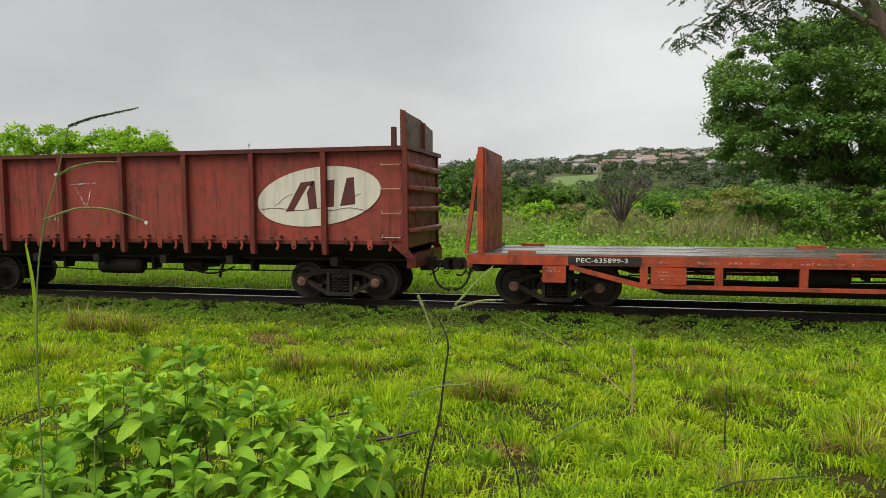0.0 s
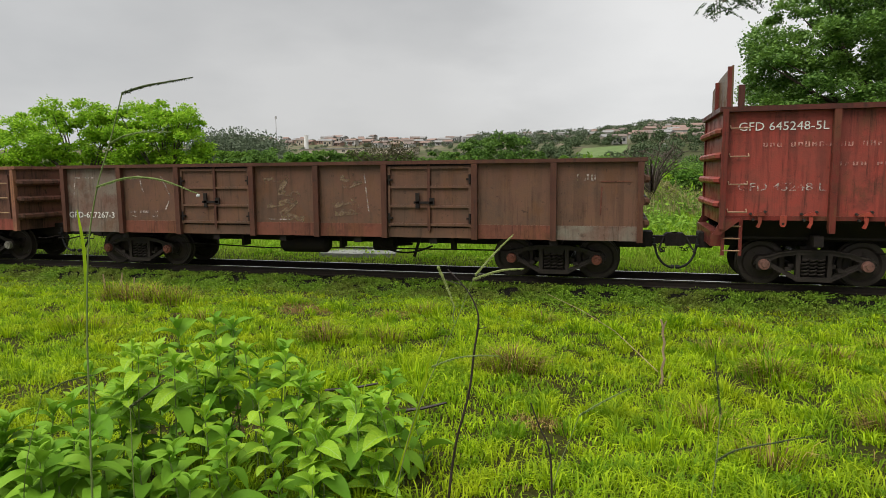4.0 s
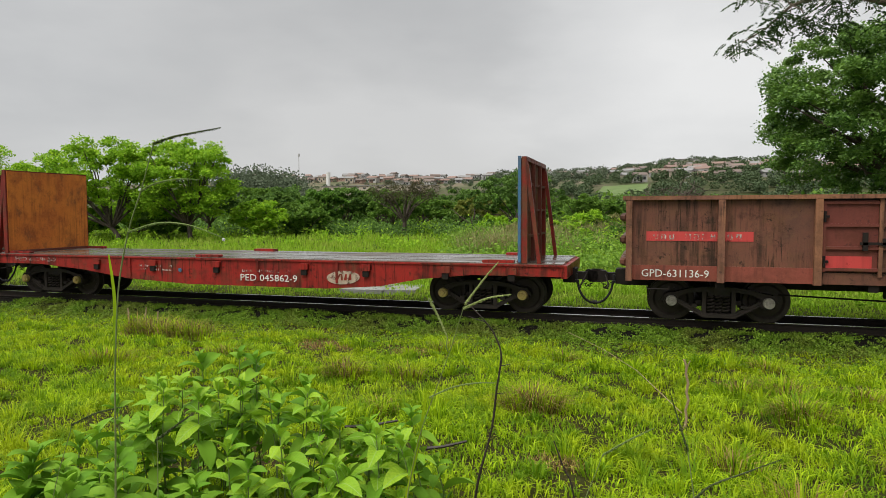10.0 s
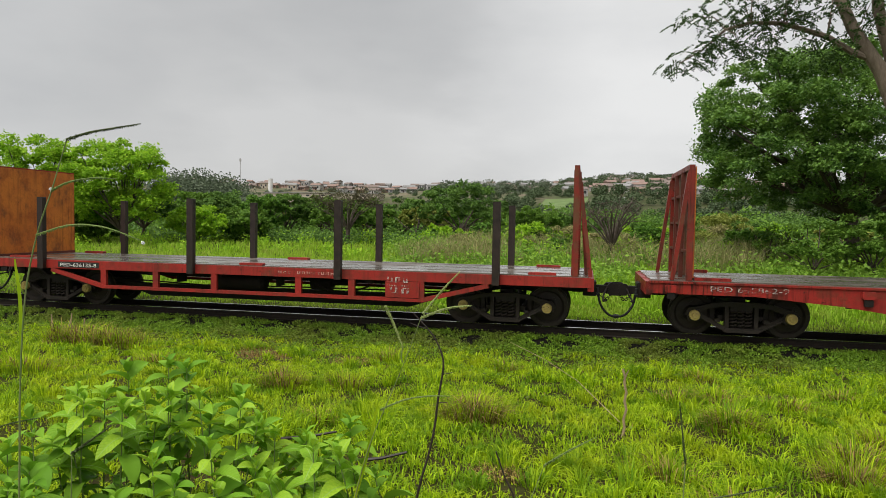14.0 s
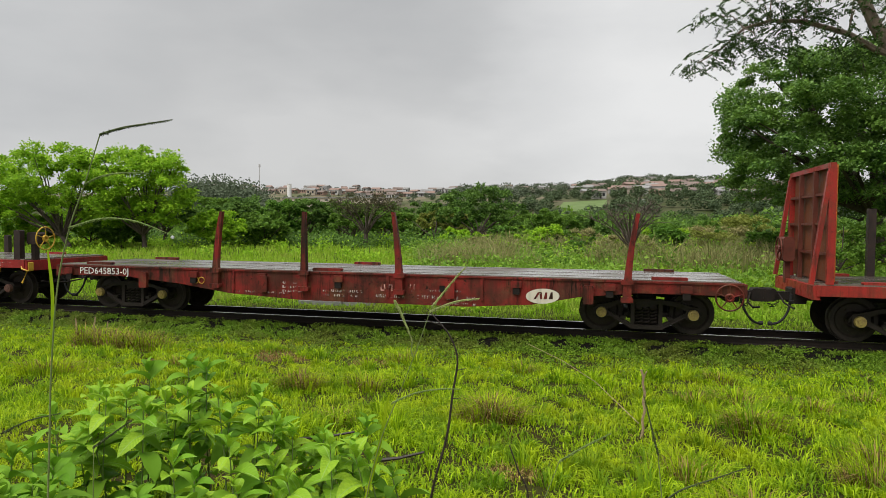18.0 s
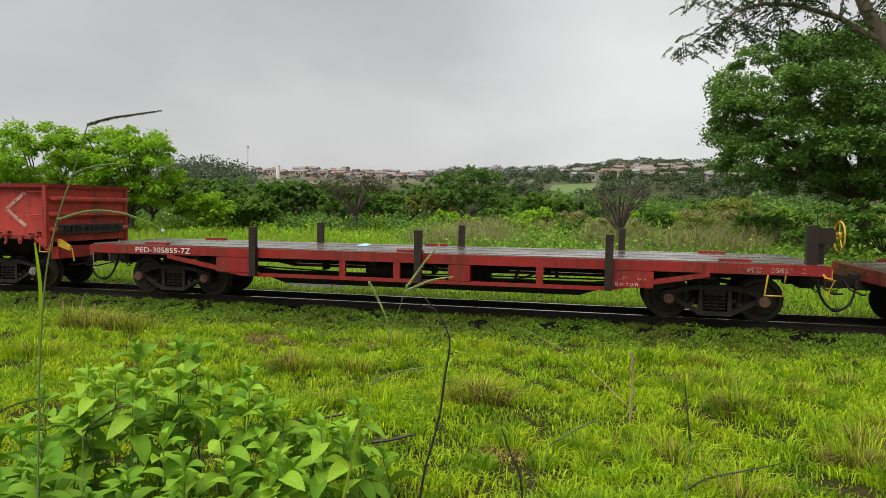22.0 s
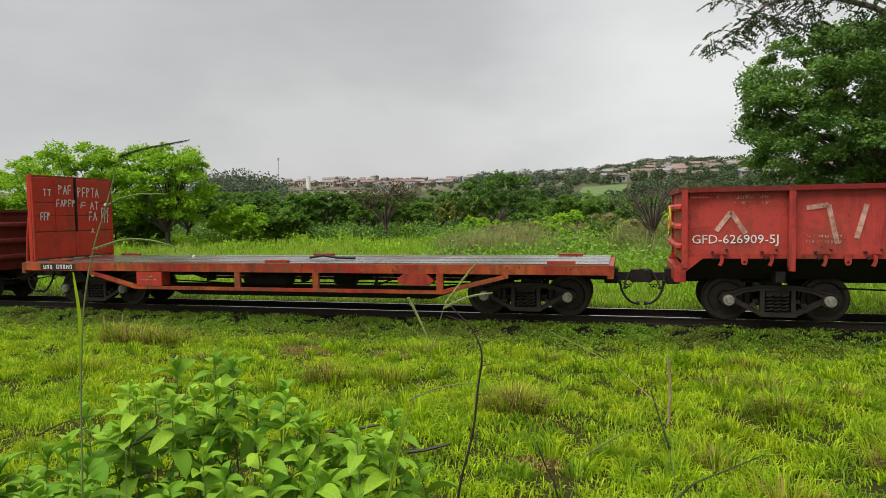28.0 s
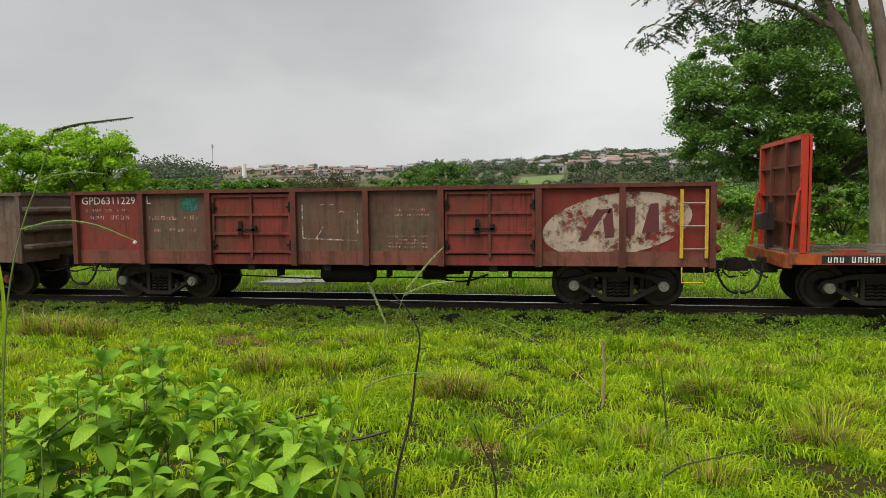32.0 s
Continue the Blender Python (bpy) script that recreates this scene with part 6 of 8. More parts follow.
for cx0, cy0, r in ((-9.0, 10.25, 0.6), (-8.2, 10.2, 0.5), (-1.08, 6.45, 0.28), (-3.8, 7.75, 0.25)):
    n = int(420 * r)
    a, q = RNG.uniform(0, 6.28, n), np.sqrt(RNG.uniform(0, 1, n))
    parts_d.append(np.stack([cx0 + r * q * np.cos(a), cy0 + 0.7 * r * q * np.sin(a), RNG.uniform(0.25, 0.55, n) * (0.5 + r), RNG.uniform(0, 6.28, n)], -1))
# dead blades lying flat in the bare hollows
for cx0, cy0, r in BALD:
    n = int(1500 * r)
    a, q = RNG.uniform(0, 6.28, n), np.sqrt(RNG.uniform(0, 1, n)) * 1.15
    parts_d.append(np.stack([cx0 + r * q * np.cos(a), cy0 + r * q * np.sin(a), RNG.uniform(0.03, 0.11, n), RNG.uniform(0, 6.28, n)], -1))
d, g2 = np.concatenate(parts_d), np.concatenate(parts_g)
n = 8000
ex, ey = RNG.uniform(-15, 7, n), RNG.uniform(3, 12.9, n)
keep = lumps(ex + 3.1, ey - 1.7, 1.6) > 0.55
ex, ey = ex[keep], ey[keep]
d = np.concatenate([d, np.stack([ex, ey, RNG.uniform(0.03, 0.10, len(ex)), RNG.uniform(0, 6.28, len(ex))], -1)])
tagged(new("dry_grass", blades(d[:, 0], d[:, 1], d[:, 2], (0.005 + 0.0005 * d[:, 1]) * RNG.uniform(0.7, 1.4, len(d)), RNG.uniform(0.3, 1.3, len(d)), M_DRY, "dry_grass", d[:, 3])), "brown dry grass tufts in the green bank", "grass", kind="stuff")
tagged(new("tussock_grass", blades(g2[:, 0], g2[:, 1], g2[:, 2], (0.005 + 0.0005 * g2[:, 1]) * RNG.uniform(0.7, 1.4, len(g2)), RNG.uniform(0.3, 1.0, len(g2)), M_GRASS, "tussock_grass", g2[:, 3])), "tall green grass standing in tussocks", "grass", kind="stuff")

# low weeds by the ballast and scattered through the bank
n = 72000
wx, wy = RNG.uniform(-16, 7.5, n), 13.42 - RNG.gamma(1.7, 0.85, n)
keep = (wy > 3.2) & (0.5 * lumps(wx, wy, 1.8) + 0.5 * lumps(wx, wy + 2, 4.0) + RNG.uniform(-0.08, 0.08, n) > 0.47)
wx, wy = wx[keep], wy[keep]
wz = ground_z(wx, wy) + np.clip((wy - 12.5) / 0.6, 0, 1) * 0.12 + RNG.uniform(0.01, 0.13, len(wx)) * (0.4 + lumps(wx, wy, 1.8)) * np.clip((14.2 - wy) / 1.2, 0.4, 1)
v, f = card_leaves(np.stack([wx, wy, wz], -1), RNG.uniform(0.013, 0.036, len(wx)), 0.5, 1.8)
tagged(part("weeds", quick_mesh("weeds", v, f), M_WEED, None), "low broad-leaved weeds growing beside the track", "weeds", kind="stuff")

n = 64000
wx, wy = RNG.uniform(-16, 7.5, n), RNG.uniform(12.45, 13.50, n)
keep = 0.5 * lumps(wx, wy, 1.3) + 0.5 * lumps(wx, wy + 5, 4.2) + (13.1 - wy) * 0.25 > 0.44
wx, wy = wx[keep], wy[keep]
wz = np.clip((wy - 12.5) / 0.6, 0, 1) * 0.16 - 0.33 
shoot = blades(wx, wy, RNG.uniform(0.03, 0.10, len(wx)), RNG.uniform(0.007, 0.016, len(wx)), RNG.uniform(0.4, 1.3, len(wx)), M_WEED, "ballast_weeds")
co = np.empty(len(shoot.vertices) * 3, np.float32)
shoot.vertices.foreach_get("co", co)
co = co.reshape(-1, 3)
co[:, 2] += np.repeat(wz - ground_z(wx, wy) + 0.01, 5)
shoot.vertices.foreach_set("co", co.ravel())
shoot.update()
tagged(new("ballast_weeds", shoot), "small dark-green weeds creeping over the ballast shoulder", "weeds", kind="stuff")

# meadow beyond the track
n = 90000
y = 15.75 + RNG.gamma(1.25, 9.0, n)
y = y[y < 62]
n = len(y)
x = np.tan(RNG.uniform(radians(-54), radians(27), n)) * y
hh = RNG.uniform(0.10, 0.34, n) * (0.6 + 0.7 * lumps(x, y, 0.5)) * np.clip((y - 15.2) / 3, 0.45, 1.4)
tagged(new("meadow_grass", blades(x, y, hh, 0.010 + 0.0011 * y, RNG.uniform(0.2, 0.8, n), M_MEADOW, "meadow_grass")), "tall light-green meadow grass beyond the track", "grass", kind="stuff")


# ---------- trees ----------
def crown_points(centre, radii, lumps_n, per, spread=0.34, seed=1, hollow=0.35, square=2.0, low=-0.85):
    """Leaf places in many small domed clumps that fill an uneven crown."""
    r = np.random.default_rng(seed)
    d = r.normal(0, 1, (lumps_n, 3))
    d /= (np.abs(d) ** square).sum(1, keepdims=True) ** (1 / square)
    d[:, 2] = np.where(d[:, 2] < low, low * r.uniform(0, 1, lumps_n), d[:, 2])
    k = hollow + (1 - hollow) * r.uniform(0, 1, lumps_n) ** 0.45
    c = np.asarray(centre) + d * k[:, None] * np.asarray(radii)
    size = spread * min(radii) * r.uniform(0.55, 1.35, lumps_n)
    q = r.normal(0, 1, (lumps_n, per, 3))
    q /= np.linalg.norm(q, axis=2, keepdims=True)
    q[:, :, 2] = np.where(q[:, :, 2] < -0.2, -q[:, :, 2], q[:, :, 2])
    q *= r.uniform(0.15, 1.0, (lumps_n, per, 1)) ** 0.4
    p = (q * np.array([1.1, 1.1, 0.88]) + r.normal(0, 0.16, q.shape)) * size[:, None, None]
    return c, (c[:, None, :] + p).reshape(-1, 3)


def bark(name, a, b):
    m = Mat(name, spec=0.25)
    g = m.noise(3.0, 7, 0.7, stretch=(3, 3, 0.6))
    p = m.noise(0.9, 4, 0.5)
    m.colour(m.mix(m.mix(a, b, g), tuple(v * 0.55 for v in a), m.times(p, 0.6))).bump(g, 0.7, 0.02)
    m.b.inputs["Roughness"].default_value = 0.8
    return m.m


M_BARK = bark("dark_tree_bark", (0.075, 0.055, 0.042), (0.13, 0.105, 0.085))
M_PALEBARK = bark("pale_smooth_bark", (0.15, 0.115, 0.08), (0.26, 0.21, 0.155))
M_LEAF_DARK = leaf_material("deep_green_leaves", (0.040, 0.11, 0.015), (0.14, 0.28, 0.034), (0.18, 0.33, 0.04), 0.36)
M_LEAF_BROAD = leaf_material("broad_tree_leaves", (0.050, 0.120, 0.024), (0.175, 0.32, 0.058), (0.24, 0.39, 0.068), 0.36, rough=0.45, spec=0.35)
# next two: distance haze is mixed into the greyed leaf colours
M_LEAF_HAZE_FAR = leaf_material("hazed_far_foliage", (0.075, 0.105, 0.062), (0.125, 0.160, 0.092), (0.11, 0.125, 0.085), 0.25)
M_LEAF_HAZE_HILL = leaf_material("hazed_hillside_foliage", (0.045, 0.078, 0.036), (0.095, 0.140, 0.060), (0.12, 0.14, 0.07), 0.25)
M_LEAF_LIGHT = leaf_material("light_green_leaves", (0.17, 0.35, 0.020), (0.46, 0.68, 0.05), (0.16, 0.32, 0.025), 0.52)
M_LEAF_MID = leaf_material("mid_green_leaves", (0.075, 0.165, 0.022), (0.19, 0.33, 0.045), (0.10, 0.17, 0.026), 0.40)
M_LEAF_DEEP = leaf_material("very_dark_green_leaves", (0.044, 0.104, 0.022), (0.145, 0.26, 0.048), (0.18, 0.30, 0.055), 0.36)
M_LEAF_WEED = leaf_material("meadow_weed_leaves", (0.12, 0.25, 0.026), (0.30, 0.48, 0.055), (0.20, 0.30, 0.06), 0.42)
M_LEAF_OLIVE = leaf_material("olive_brown_leaves", (0.06, 0.06, 0.028), (0.11, 0.10, 0.045), None, 0.3)
M_LEAF_YELLOW = leaf_material("yellow_green_leaves", (0.17, 0.20, 0.035), (0.26, 0.29, 0.06), None, 0.35)
M_STRAW = leaf_material("straw_scrub", (0.20, 0.19, 0.075), (0.42, 0.38, 0.16), (0.17, 0.22, 0.06), 0.35)
M_LEAF_FERN = leaf_material("feathery_dark_leaves", (0.03, 0.062, 0.018), (0.075, 0.13, 0.035), None, 0.3)


def tree(label, base, centre, radii, leaf, lumps_n=60, per=160, size=0.14, bark_mat=None, trunk_r=0.16, seed=1, limbs=9, spread=0.34, fork=0.45, hollow=0.35, square=2.0, low=-0.85):
    """A trunk that forks into limbs, each running to a clump of the crown."""
    r = random.Random(seed)
    rise = lift(base[1])
    base, centre = (base[0], base[1], base[2] + rise), (centre[0], centre[1], centre[2] + rise)
    t = thing("tree", label, "tree", base)
    bx, by, bz = base
    lc = (centre[0] - bx, centre[1] - by, centre[2] - bz)
    c, p = crown_points(lc, radii, lumps_n, per, spread, seed, hollow, square, low)
    top = (lc[0] * 0.35, lc[1] * 0.35, max(0.3, lc[2] * fork))
    part("trunk", Geo().tube([(0, 0, -0.15), (0.05 * r.uniform(-1, 1), 0, top[2] * 0.4), (top[0] * 0.6, top[1] * 0.6, top[2] * 0.75), top], trunk_r * 1.15, 9, trunk_r * 0.8), bark_mat or M_BARK, t)
    order = sorted(range(len(c)), key=lambda i: r.random())[:limbs]
    for i in order:
        q = c[i]
        m1 = [top[k] + (q[k] - top[k]) * 0.4 + r.uniform(-0.12, 0.12) * radii[0] * (0.5 if k < 2 else 0.3) for k in range(3)]
        m2 = [top[k] + (q[k] - top[k]) * 0.72 + r.uniform(-0.06, 0.06) * radii[0] for k in range(3)]
        part("limb", Geo().tube([top, m1, m2, tuple(q)], trunk_r * 0.5, 6, 0.018), bark_mat or M_BARK, t)
    v, f = card_leaves(p, np.random.default_rng(seed).uniform(0.6, 1.35, len(p)) * size, 0.55, 1.7, 0.25)
    part("crown", quick_mesh("crown", v, f), leaf, t)
    return t


# the broad dark tree and the pale-barked one in front of it
tree("broad dark-green tree standing beyond the track", (11.35, 31.2, -0.35), (11.0, 31.2, 5.45), (5.7, 4.4, 3.55), M_LEAF_BROAD, 430, 400, 0.088, M_BARK, 0.30, 21, 40, 0.150, 0.42, 0.35, 3.2, -0.97)
tree("small light-green tree under the broad tree", (10.7, 27.4, -0.35), (10.6, 27.4, 1.25), (1.6, 1.2, 0.95), M_LEAF_MID, 40, 150, 0.085, None, 0.07, 22, 9, 0.30, 0.3)
tree("small leafy tree at the meadow's edge", (8.5, 27.0, -0.35), (8.5, 27.0, 1.0), (1.25, 1.0, 0.85), M_LEAF_MID, 24, 110, 0.08, None, 0.05, 23, 9, 0.32, 0.3)
tree("thin sapling with sparse leaves in the meadow", (7.92, 31.0, -0.35), (7.9, 31.0, 0.85), (0.75, 0.6, 0.7), M_LEAF_MID, 16, 50, 0.07, None, 0.03, 24, 9)

tall = thing("tree", "tall pale-barked tree with forked trunk and feathery branch", "tree", (8.72, 19.8, -0.3 + lift(19.8)))
part("trunk", Geo().tube([(0.03, 0, -0.2), (0.02, 0, 1.2), (-0.02, 0, 2.6), (-0.12, 0, 3.9), (-0.22, 0, 4.5)], 0.36, 14, 0.34), M_PALEBARK, tall)
for pts, r0, r1 in (([(-0.22, 0, 4.3), (-0.5, 0, 5.1), (-1.05, 0, 6.5), (-1.75, 0, 7.6), (-2.4, 0.1, 9.2)], 0.26, 0.12), ([(-0.2, 0.1, 4.4), (-0.45, 0.1, 5.6), (-0.75, 0.1, 6.8), (-1.1, 0.2, 8.2), (-1.2, 0.3, 9.8)], 0.22, 0.12), ([(-0.15, 0, 4.3), (0.05, 0, 5.2), (-0.2, 0, 6.4), (-0.45, 0, 7.7), (-0.3, 0, 9.6)], 0.24, 0.13), ([(0.0, -0.05, 4.2), (0.35, 0, 5.3), (0.5, 0, 6.8), (1.2, 0, 9.0)], 0.22, 0.12)):
    part("limb", Geo().tube(pts, r0, 12, r1), M_PALEBARK, tall)
FERN = ((2.69, 6.64), (3.24, 6.82), (3.02, 7.83), (3.67, 7.07), (3.77, 7.61), (4.37, 7.89), (4.12, 6.98), (4.98, 7.03), (5.23, 7.85), (5.8, 7.68), (6.24, 7.05), (5.63, 8.29), (6.58, 8.09), (4.21, 8.39), (6.54, 6.71), (4.86, 7.57), (7.29, 7.46), (7.39, 8.05), (5.4, 9.3), (6.6, 9.6), (7.8, 9.2), (9.2, 9.4), (10.6, 9.0), (9.8, 8.2), (4.5, 9.2))
part("branch", Geo().tube([(-1.15, 0, 6.75), (-1.75, 0, 7.0), (-2.4, 0, 7.45), (-3.5, 0, 7.85), (-4.35, 0, 7.92), (-5.0, 0, 7.75), (-5.6, 0, 7.2), (-6.2, 0, 6.85)], 0.10, 8, 0.015), M_PALEBARK, tall)
rr = random.Random(3)
pts = []
for cx, cz in FERN:
    a = (cx - 8.72, 0.0, cz + 0.3)
    near = min([(-2.4, 7.45), (-3.5, 7.85), (-4.35, 7.92), (-5.0, 7.75), (-5.6, 7.2), (-1.75, 7.4), (0.3, 9.0)], key=lambda q: (q[0] - a[0]) ** 2 + (q[1] - a[2]) ** 2)
    part("twig", Geo().tube([(near[0], 0, near[1]), ((near[0] + a[0]) / 2, rr.uniform(-0.3, 0.3), (near[1] + a[2]) / 2 + 0.08), a], 0.022, 5, 0.006), M_PALEBARK, tall)
    for k in range(28):
        # a pinnate frond: leaflets in pairs along a drooping rib
        o = np.array(a) + np.array([rr.gauss(0, 0.27), rr.gauss(0, 0.5), rr.gauss(0, 0.19)])
        ang, L = rr.uniform(0, 6.28), rr.uniform(0.25, 0.45)
        u = np.linspace(0, 1, 13)[:, None]
        rib = o + u * np.array([math.cos(ang) * L, math.sin(ang) * L, -0.10]) + u * u * np.array([0, 0, -0.12])
        for s in (-1, 1):
            pts.append(rib + s * 0.035 * np.array([-math.sin(ang), math.cos(ang), 0.0]) + np.array([0, 0, -0.01]))
pts = np.concatenate(pts)
v, f = card_leaves(pts, RNG.uniform(0.034, 0.056, len(pts)), 0.4, 2.0, 0.2)
part("crown", quick_mesh("crown", v, f), M_LEAF_FERN, tall)

# light green trees towards the left
tree("light-green tree with spreading brown limbs", (-31.6, 33.2, -0.35), (-33.4, 33.5, 3.55), (3.7, 3.0, 2.55), M_LEAF_LIGHT, 130, 210, 0.115, M_BARK, 0.15, 31, 26, 0.195, 0.22, 0.40, 2.4, -0.80)
tree("light-green bushy tree at the meadow's edge", (-27.2, 34.4, -0.35), (-27.5, 34.4, 3.25), (3.0, 2.5, 2.5), M_LEAF_LIGHT, 130, 210, 0.115, M_BARK, 0.14, 32, 22, 0.215, 0.26, 0.35, 2.4, -0.85)
tree("light-green tree beside the spreading tree", (-39.3, 33.4, -0.35), (-40.4, 33.6, 2.7), (4.3, 2.8, 2.1), M_LEAF_LIGHT, 110, 200, 0.115, M_BARK, 0.13, 33, 20, 0.22, 0.26, 0.35, 2.4, -0.85)
tree("light-green tree at the meadow's far corner", (-48.0, 36.0, -0.35), (-48.0, 36.0, 3.6), (5.0, 3.0, 2.7), M_LEAF_LIGHT, 56, 260, 0.13, M_BARK, 0.16, 34, 16, 0.28, 0.26, 0.40, 2.2, -0.5)

for k, (x, y, top, half) in enumerate(((-36.5, 35.5, 1.7, 1.9), (-30.2, 36.0, 1.8, 2.0), (-24.0, 37.0, 2.0, 2.0), (-21.8, 39.0, 2.0, 1.8), (-34.0, 37.5, 2.2, 2.2))):
    tree("leafy bush filling the gap below taller trees", (x, y, -0.35), (x, y, top * 0.45), (half, half * 0.7, top * 0.55), (M_LEAF_LIGHT, M_LEAF_MID)[k % 2], 60, 130, 0.12, None, 0.07, 320 + k, 8, 0.30, 0.2)

BUSH = ("light-green bush standing in the meadow scrub", "dark-green bush standing in the meadow scrub", "straw-coloured twiggy bush in the meadow scrub")
for k in range(24):
    r = random.Random(500 + k)
    y = r.uniform(35, 46)
    x = math.tan(radians(-14 + 29 * (k + r.random()) / 24)) * y
    top, half, i = r.uniform(0.5, 1.25) - 0.02 * max(0, y - 40), r.uniform(1.0, 1.9), (0, 1, 0, 2, 1, 0, 2)[k % 7]
    z = float(level_z(x, y))
    tree(BUSH[i], (x, y, z), (x, y, z + (top - z) * 0.5), (half, half * 0.7, (top - z) * 0.5), (M_LEAF_LIGHT, M_LEAF_DARK, M_STRAW)[i], 42, 100, (0.11, 0.11, 0.07)[i], None, 0.04, 520 + k, 9, 0.32, 0.2)

# belt of scrubby trees across the meadow: x, y, top, half width
BELT = ((-29.2, 44, 2.75, 2.3), (-28.4, 46, 2.6, 2.2), (-28.1, 50, 2.7, 2.6), (-24.9, 52, 2.5, 2.6), (-22.5, 54, 2.5, 2.6), (-15.4, 55, 2.5, 2.8), (-12.7, 58, 2.2, 2.6), (-9.1, 48, 3.5, 3.5), (-5.0, 60, 1.7, 2.8), (-2.2, 64, 1.2, 2.6), (6.4, 75, 0.2, 3.0), (11.0, 82, 0.8, 3.0), (12.4, 70, 0.9, 2.0), (16.0, 74, 0.3, 2.6), (-20.5, 60, 2.1, 2.6), (-31.5, 42, 2.9, 2.0), (-18.6, 47, 2.3, 2.2), (-26.6, 43, 2.3, 2.0), (-23.4, 45, 2.5, 1.9), (2.6, 66, 0.9, 2.4), (9.2, 66, 0.6, 2.6))
KINDS = ("dark-green scrub tree in the belt behind the meadow", "mid-green bushy tree in the belt behind the meadow")
for k, (x, y, top, half) in enumerate(BELT):
    z = float(level_z(x, y))
    ht = top + 0.25 - z
    leaf = (M_LEAF_MID, M_LEAF_DEEP, M_LEAF_DARK, M_LEAF_DEEP)[k % 4] if k not in (2, 7) else M_LEAF_DEEP
    if k == 12:
        leaf = M_LEAF_YELLOW
    tree(KINDS[0 if leaf is M_LEAF_DEEP else 1], (x, y, z), (x + 0.2 * math.sin(k), y, z + ht * 0.62), (half, half * 0.8, ht * 0.36), leaf, 66, 180, 0.12, None, 0.12, 40 + k, 14, 0.26, 0.3, 0.40, 2.2, -0.7)
for k in range(30):
    r = random.Random(900 + k)
    y = r.uniform(50, 74)
    x = math.tan(radians(-50 + 72 * (k + r.random()) / 30)) * y
    z = float(level_z(x, y))
    ht = (r.uniform(1.4, 2.3) if x < -10 else r.uniform(-0.2, 0.9)) - z
    half = r.uniform(1.6, 3.0)
    tree(KINDS[k % 2], (x, y, z), (x, y, z + ht * 0.58), (half, half * 0.8, ht * 0.36), (M_LEAF_DARK, M_LEAF_MID, M_LEAF_LIGHT, M_LEAF_MID, M_LEAF_YELLOW)[k % 5], 30, 190, 0.14, None, 0.12, 200 + k, 7, 0.34, 0.3, 0.4, 2.2, -0.6)


def bare(label, base, tips, seed, r0, leafy=0):
    """Thin, nearly leafless limbs fanning out from the base."""
    t = thing("tree", label, "tree", (base[0], base[1], base[2] + lift(base[1])))
    r = random.Random(seed)
    part("trunk", Geo().tube([(0, 0, -0.1), (0.02, 0, tips[0] * 0.10), (0.05, 0, tips[0] * 0.28)], r0 * 1.2, 8, r0), M_BARK, t)
    ends = []
    for k in range(tips[3]):
        a = math.tau * k / tips[3] + r.uniform(-0.2, 0.2)
        q = (math.cos(a) * tips[1] * r.uniform(0.35, 1), math.sin(a) * tips[1] * 0.7 * r.uniform(0.35, 1), tips[0] * r.uniform(tips[2], 1.0))
        m = (q[0] * 0.38, q[1] * 0.38, tips[0] * 0.28 + (q[2] - tips[0] * 0.28) * 0.55)
        limb = part("limb", Geo().tube([(0.05, 0, tips[0] * 0.26), m, q], r0 * 0.55, 6, 0.012), M_BARK, t)
        for j in range(7):
            u = r.uniform(0.35, 1.0)
            o = [m[i] + (q[i] - m[i]) * u for i in range(3)]
            e = (o[0] + r.gauss(0, 0.18) * tips[1], o[1] + r.gauss(0, 0.18) * tips[1], o[2] + r.uniform(0.0, 0.28) * tips[0] * 0.6)
            part("twig", Geo().tube([o, ((o[0] + e[0]) / 2, (o[1] + e[1]) / 2, (o[2] + e[2]) / 2 + 0.03), e], 0.018, 4, 0.006), M_BARK, limb)
            ends.append(e)
    if leafy:
        c = np.repeat(np.array(ends), leafy, 0)
        c = c + np.random.default_rng(seed).normal(0, 0.16, c.shape)
        v, f = card_leaves(c, 0.085, 0.5, 1.7, 0.2)
        part("crown", quick_mesh("crown", v, f), M_LEAF_OLIVE, t)
    return t


bare("flat-topped brown tree with few leaves", (-15.0, 40.0, -0.32), (3.3, 2.9, 0.72, 13), 61, 0.13, 26)
bare("bare dark shrub with fanned branches", (1.2, 30.5, -0.32), (3.15, 2.1, 0.66, 24), 62, 0.085, 0)
bare("bare twiggy sapling in the meadow", (8.9, 31.5, -0.32), (1.6, 0.7, 0.7, 7), 63, 0.03, 2)

# scrub at the far edge of the meadow, green and straw-coloured
def scrub(name, label, n, y0, y1, height, per, size, leaf, gate, az=(-50, 25)):
    r = np.random.default_rng(len(name) * 7 + n)
    y = r.uniform(y0, y1, n)
    x = np.tan(np.radians(r.uniform(*az, n))) * y
    keep = lumps(x, y, 0.35) > gate
    x, y = x[keep], y[keep]
    c = np.stack([x, y, ground_z(x, y)], -1)
    s = r.uniform(0.5, 1.2, len(c))
    p = r.normal(0, 1, (len(c), per, 3)) * (s[:, None, None] * np.array([0.55, 0.45, 0.30]) * height)
    p[:, :, 2] = np.abs(p[:, :, 2]) * 1.5
    p = (c[:, None, :] + p).reshape(-1, 3)
    v, f = card_leaves(p, r.uniform(0.6, 1.4, len(p)) * size, 0.7, 2.0)
    tagged(part(name, quick_mesh(name, v, f), leaf, None), label, "scrub", kind="stuff")


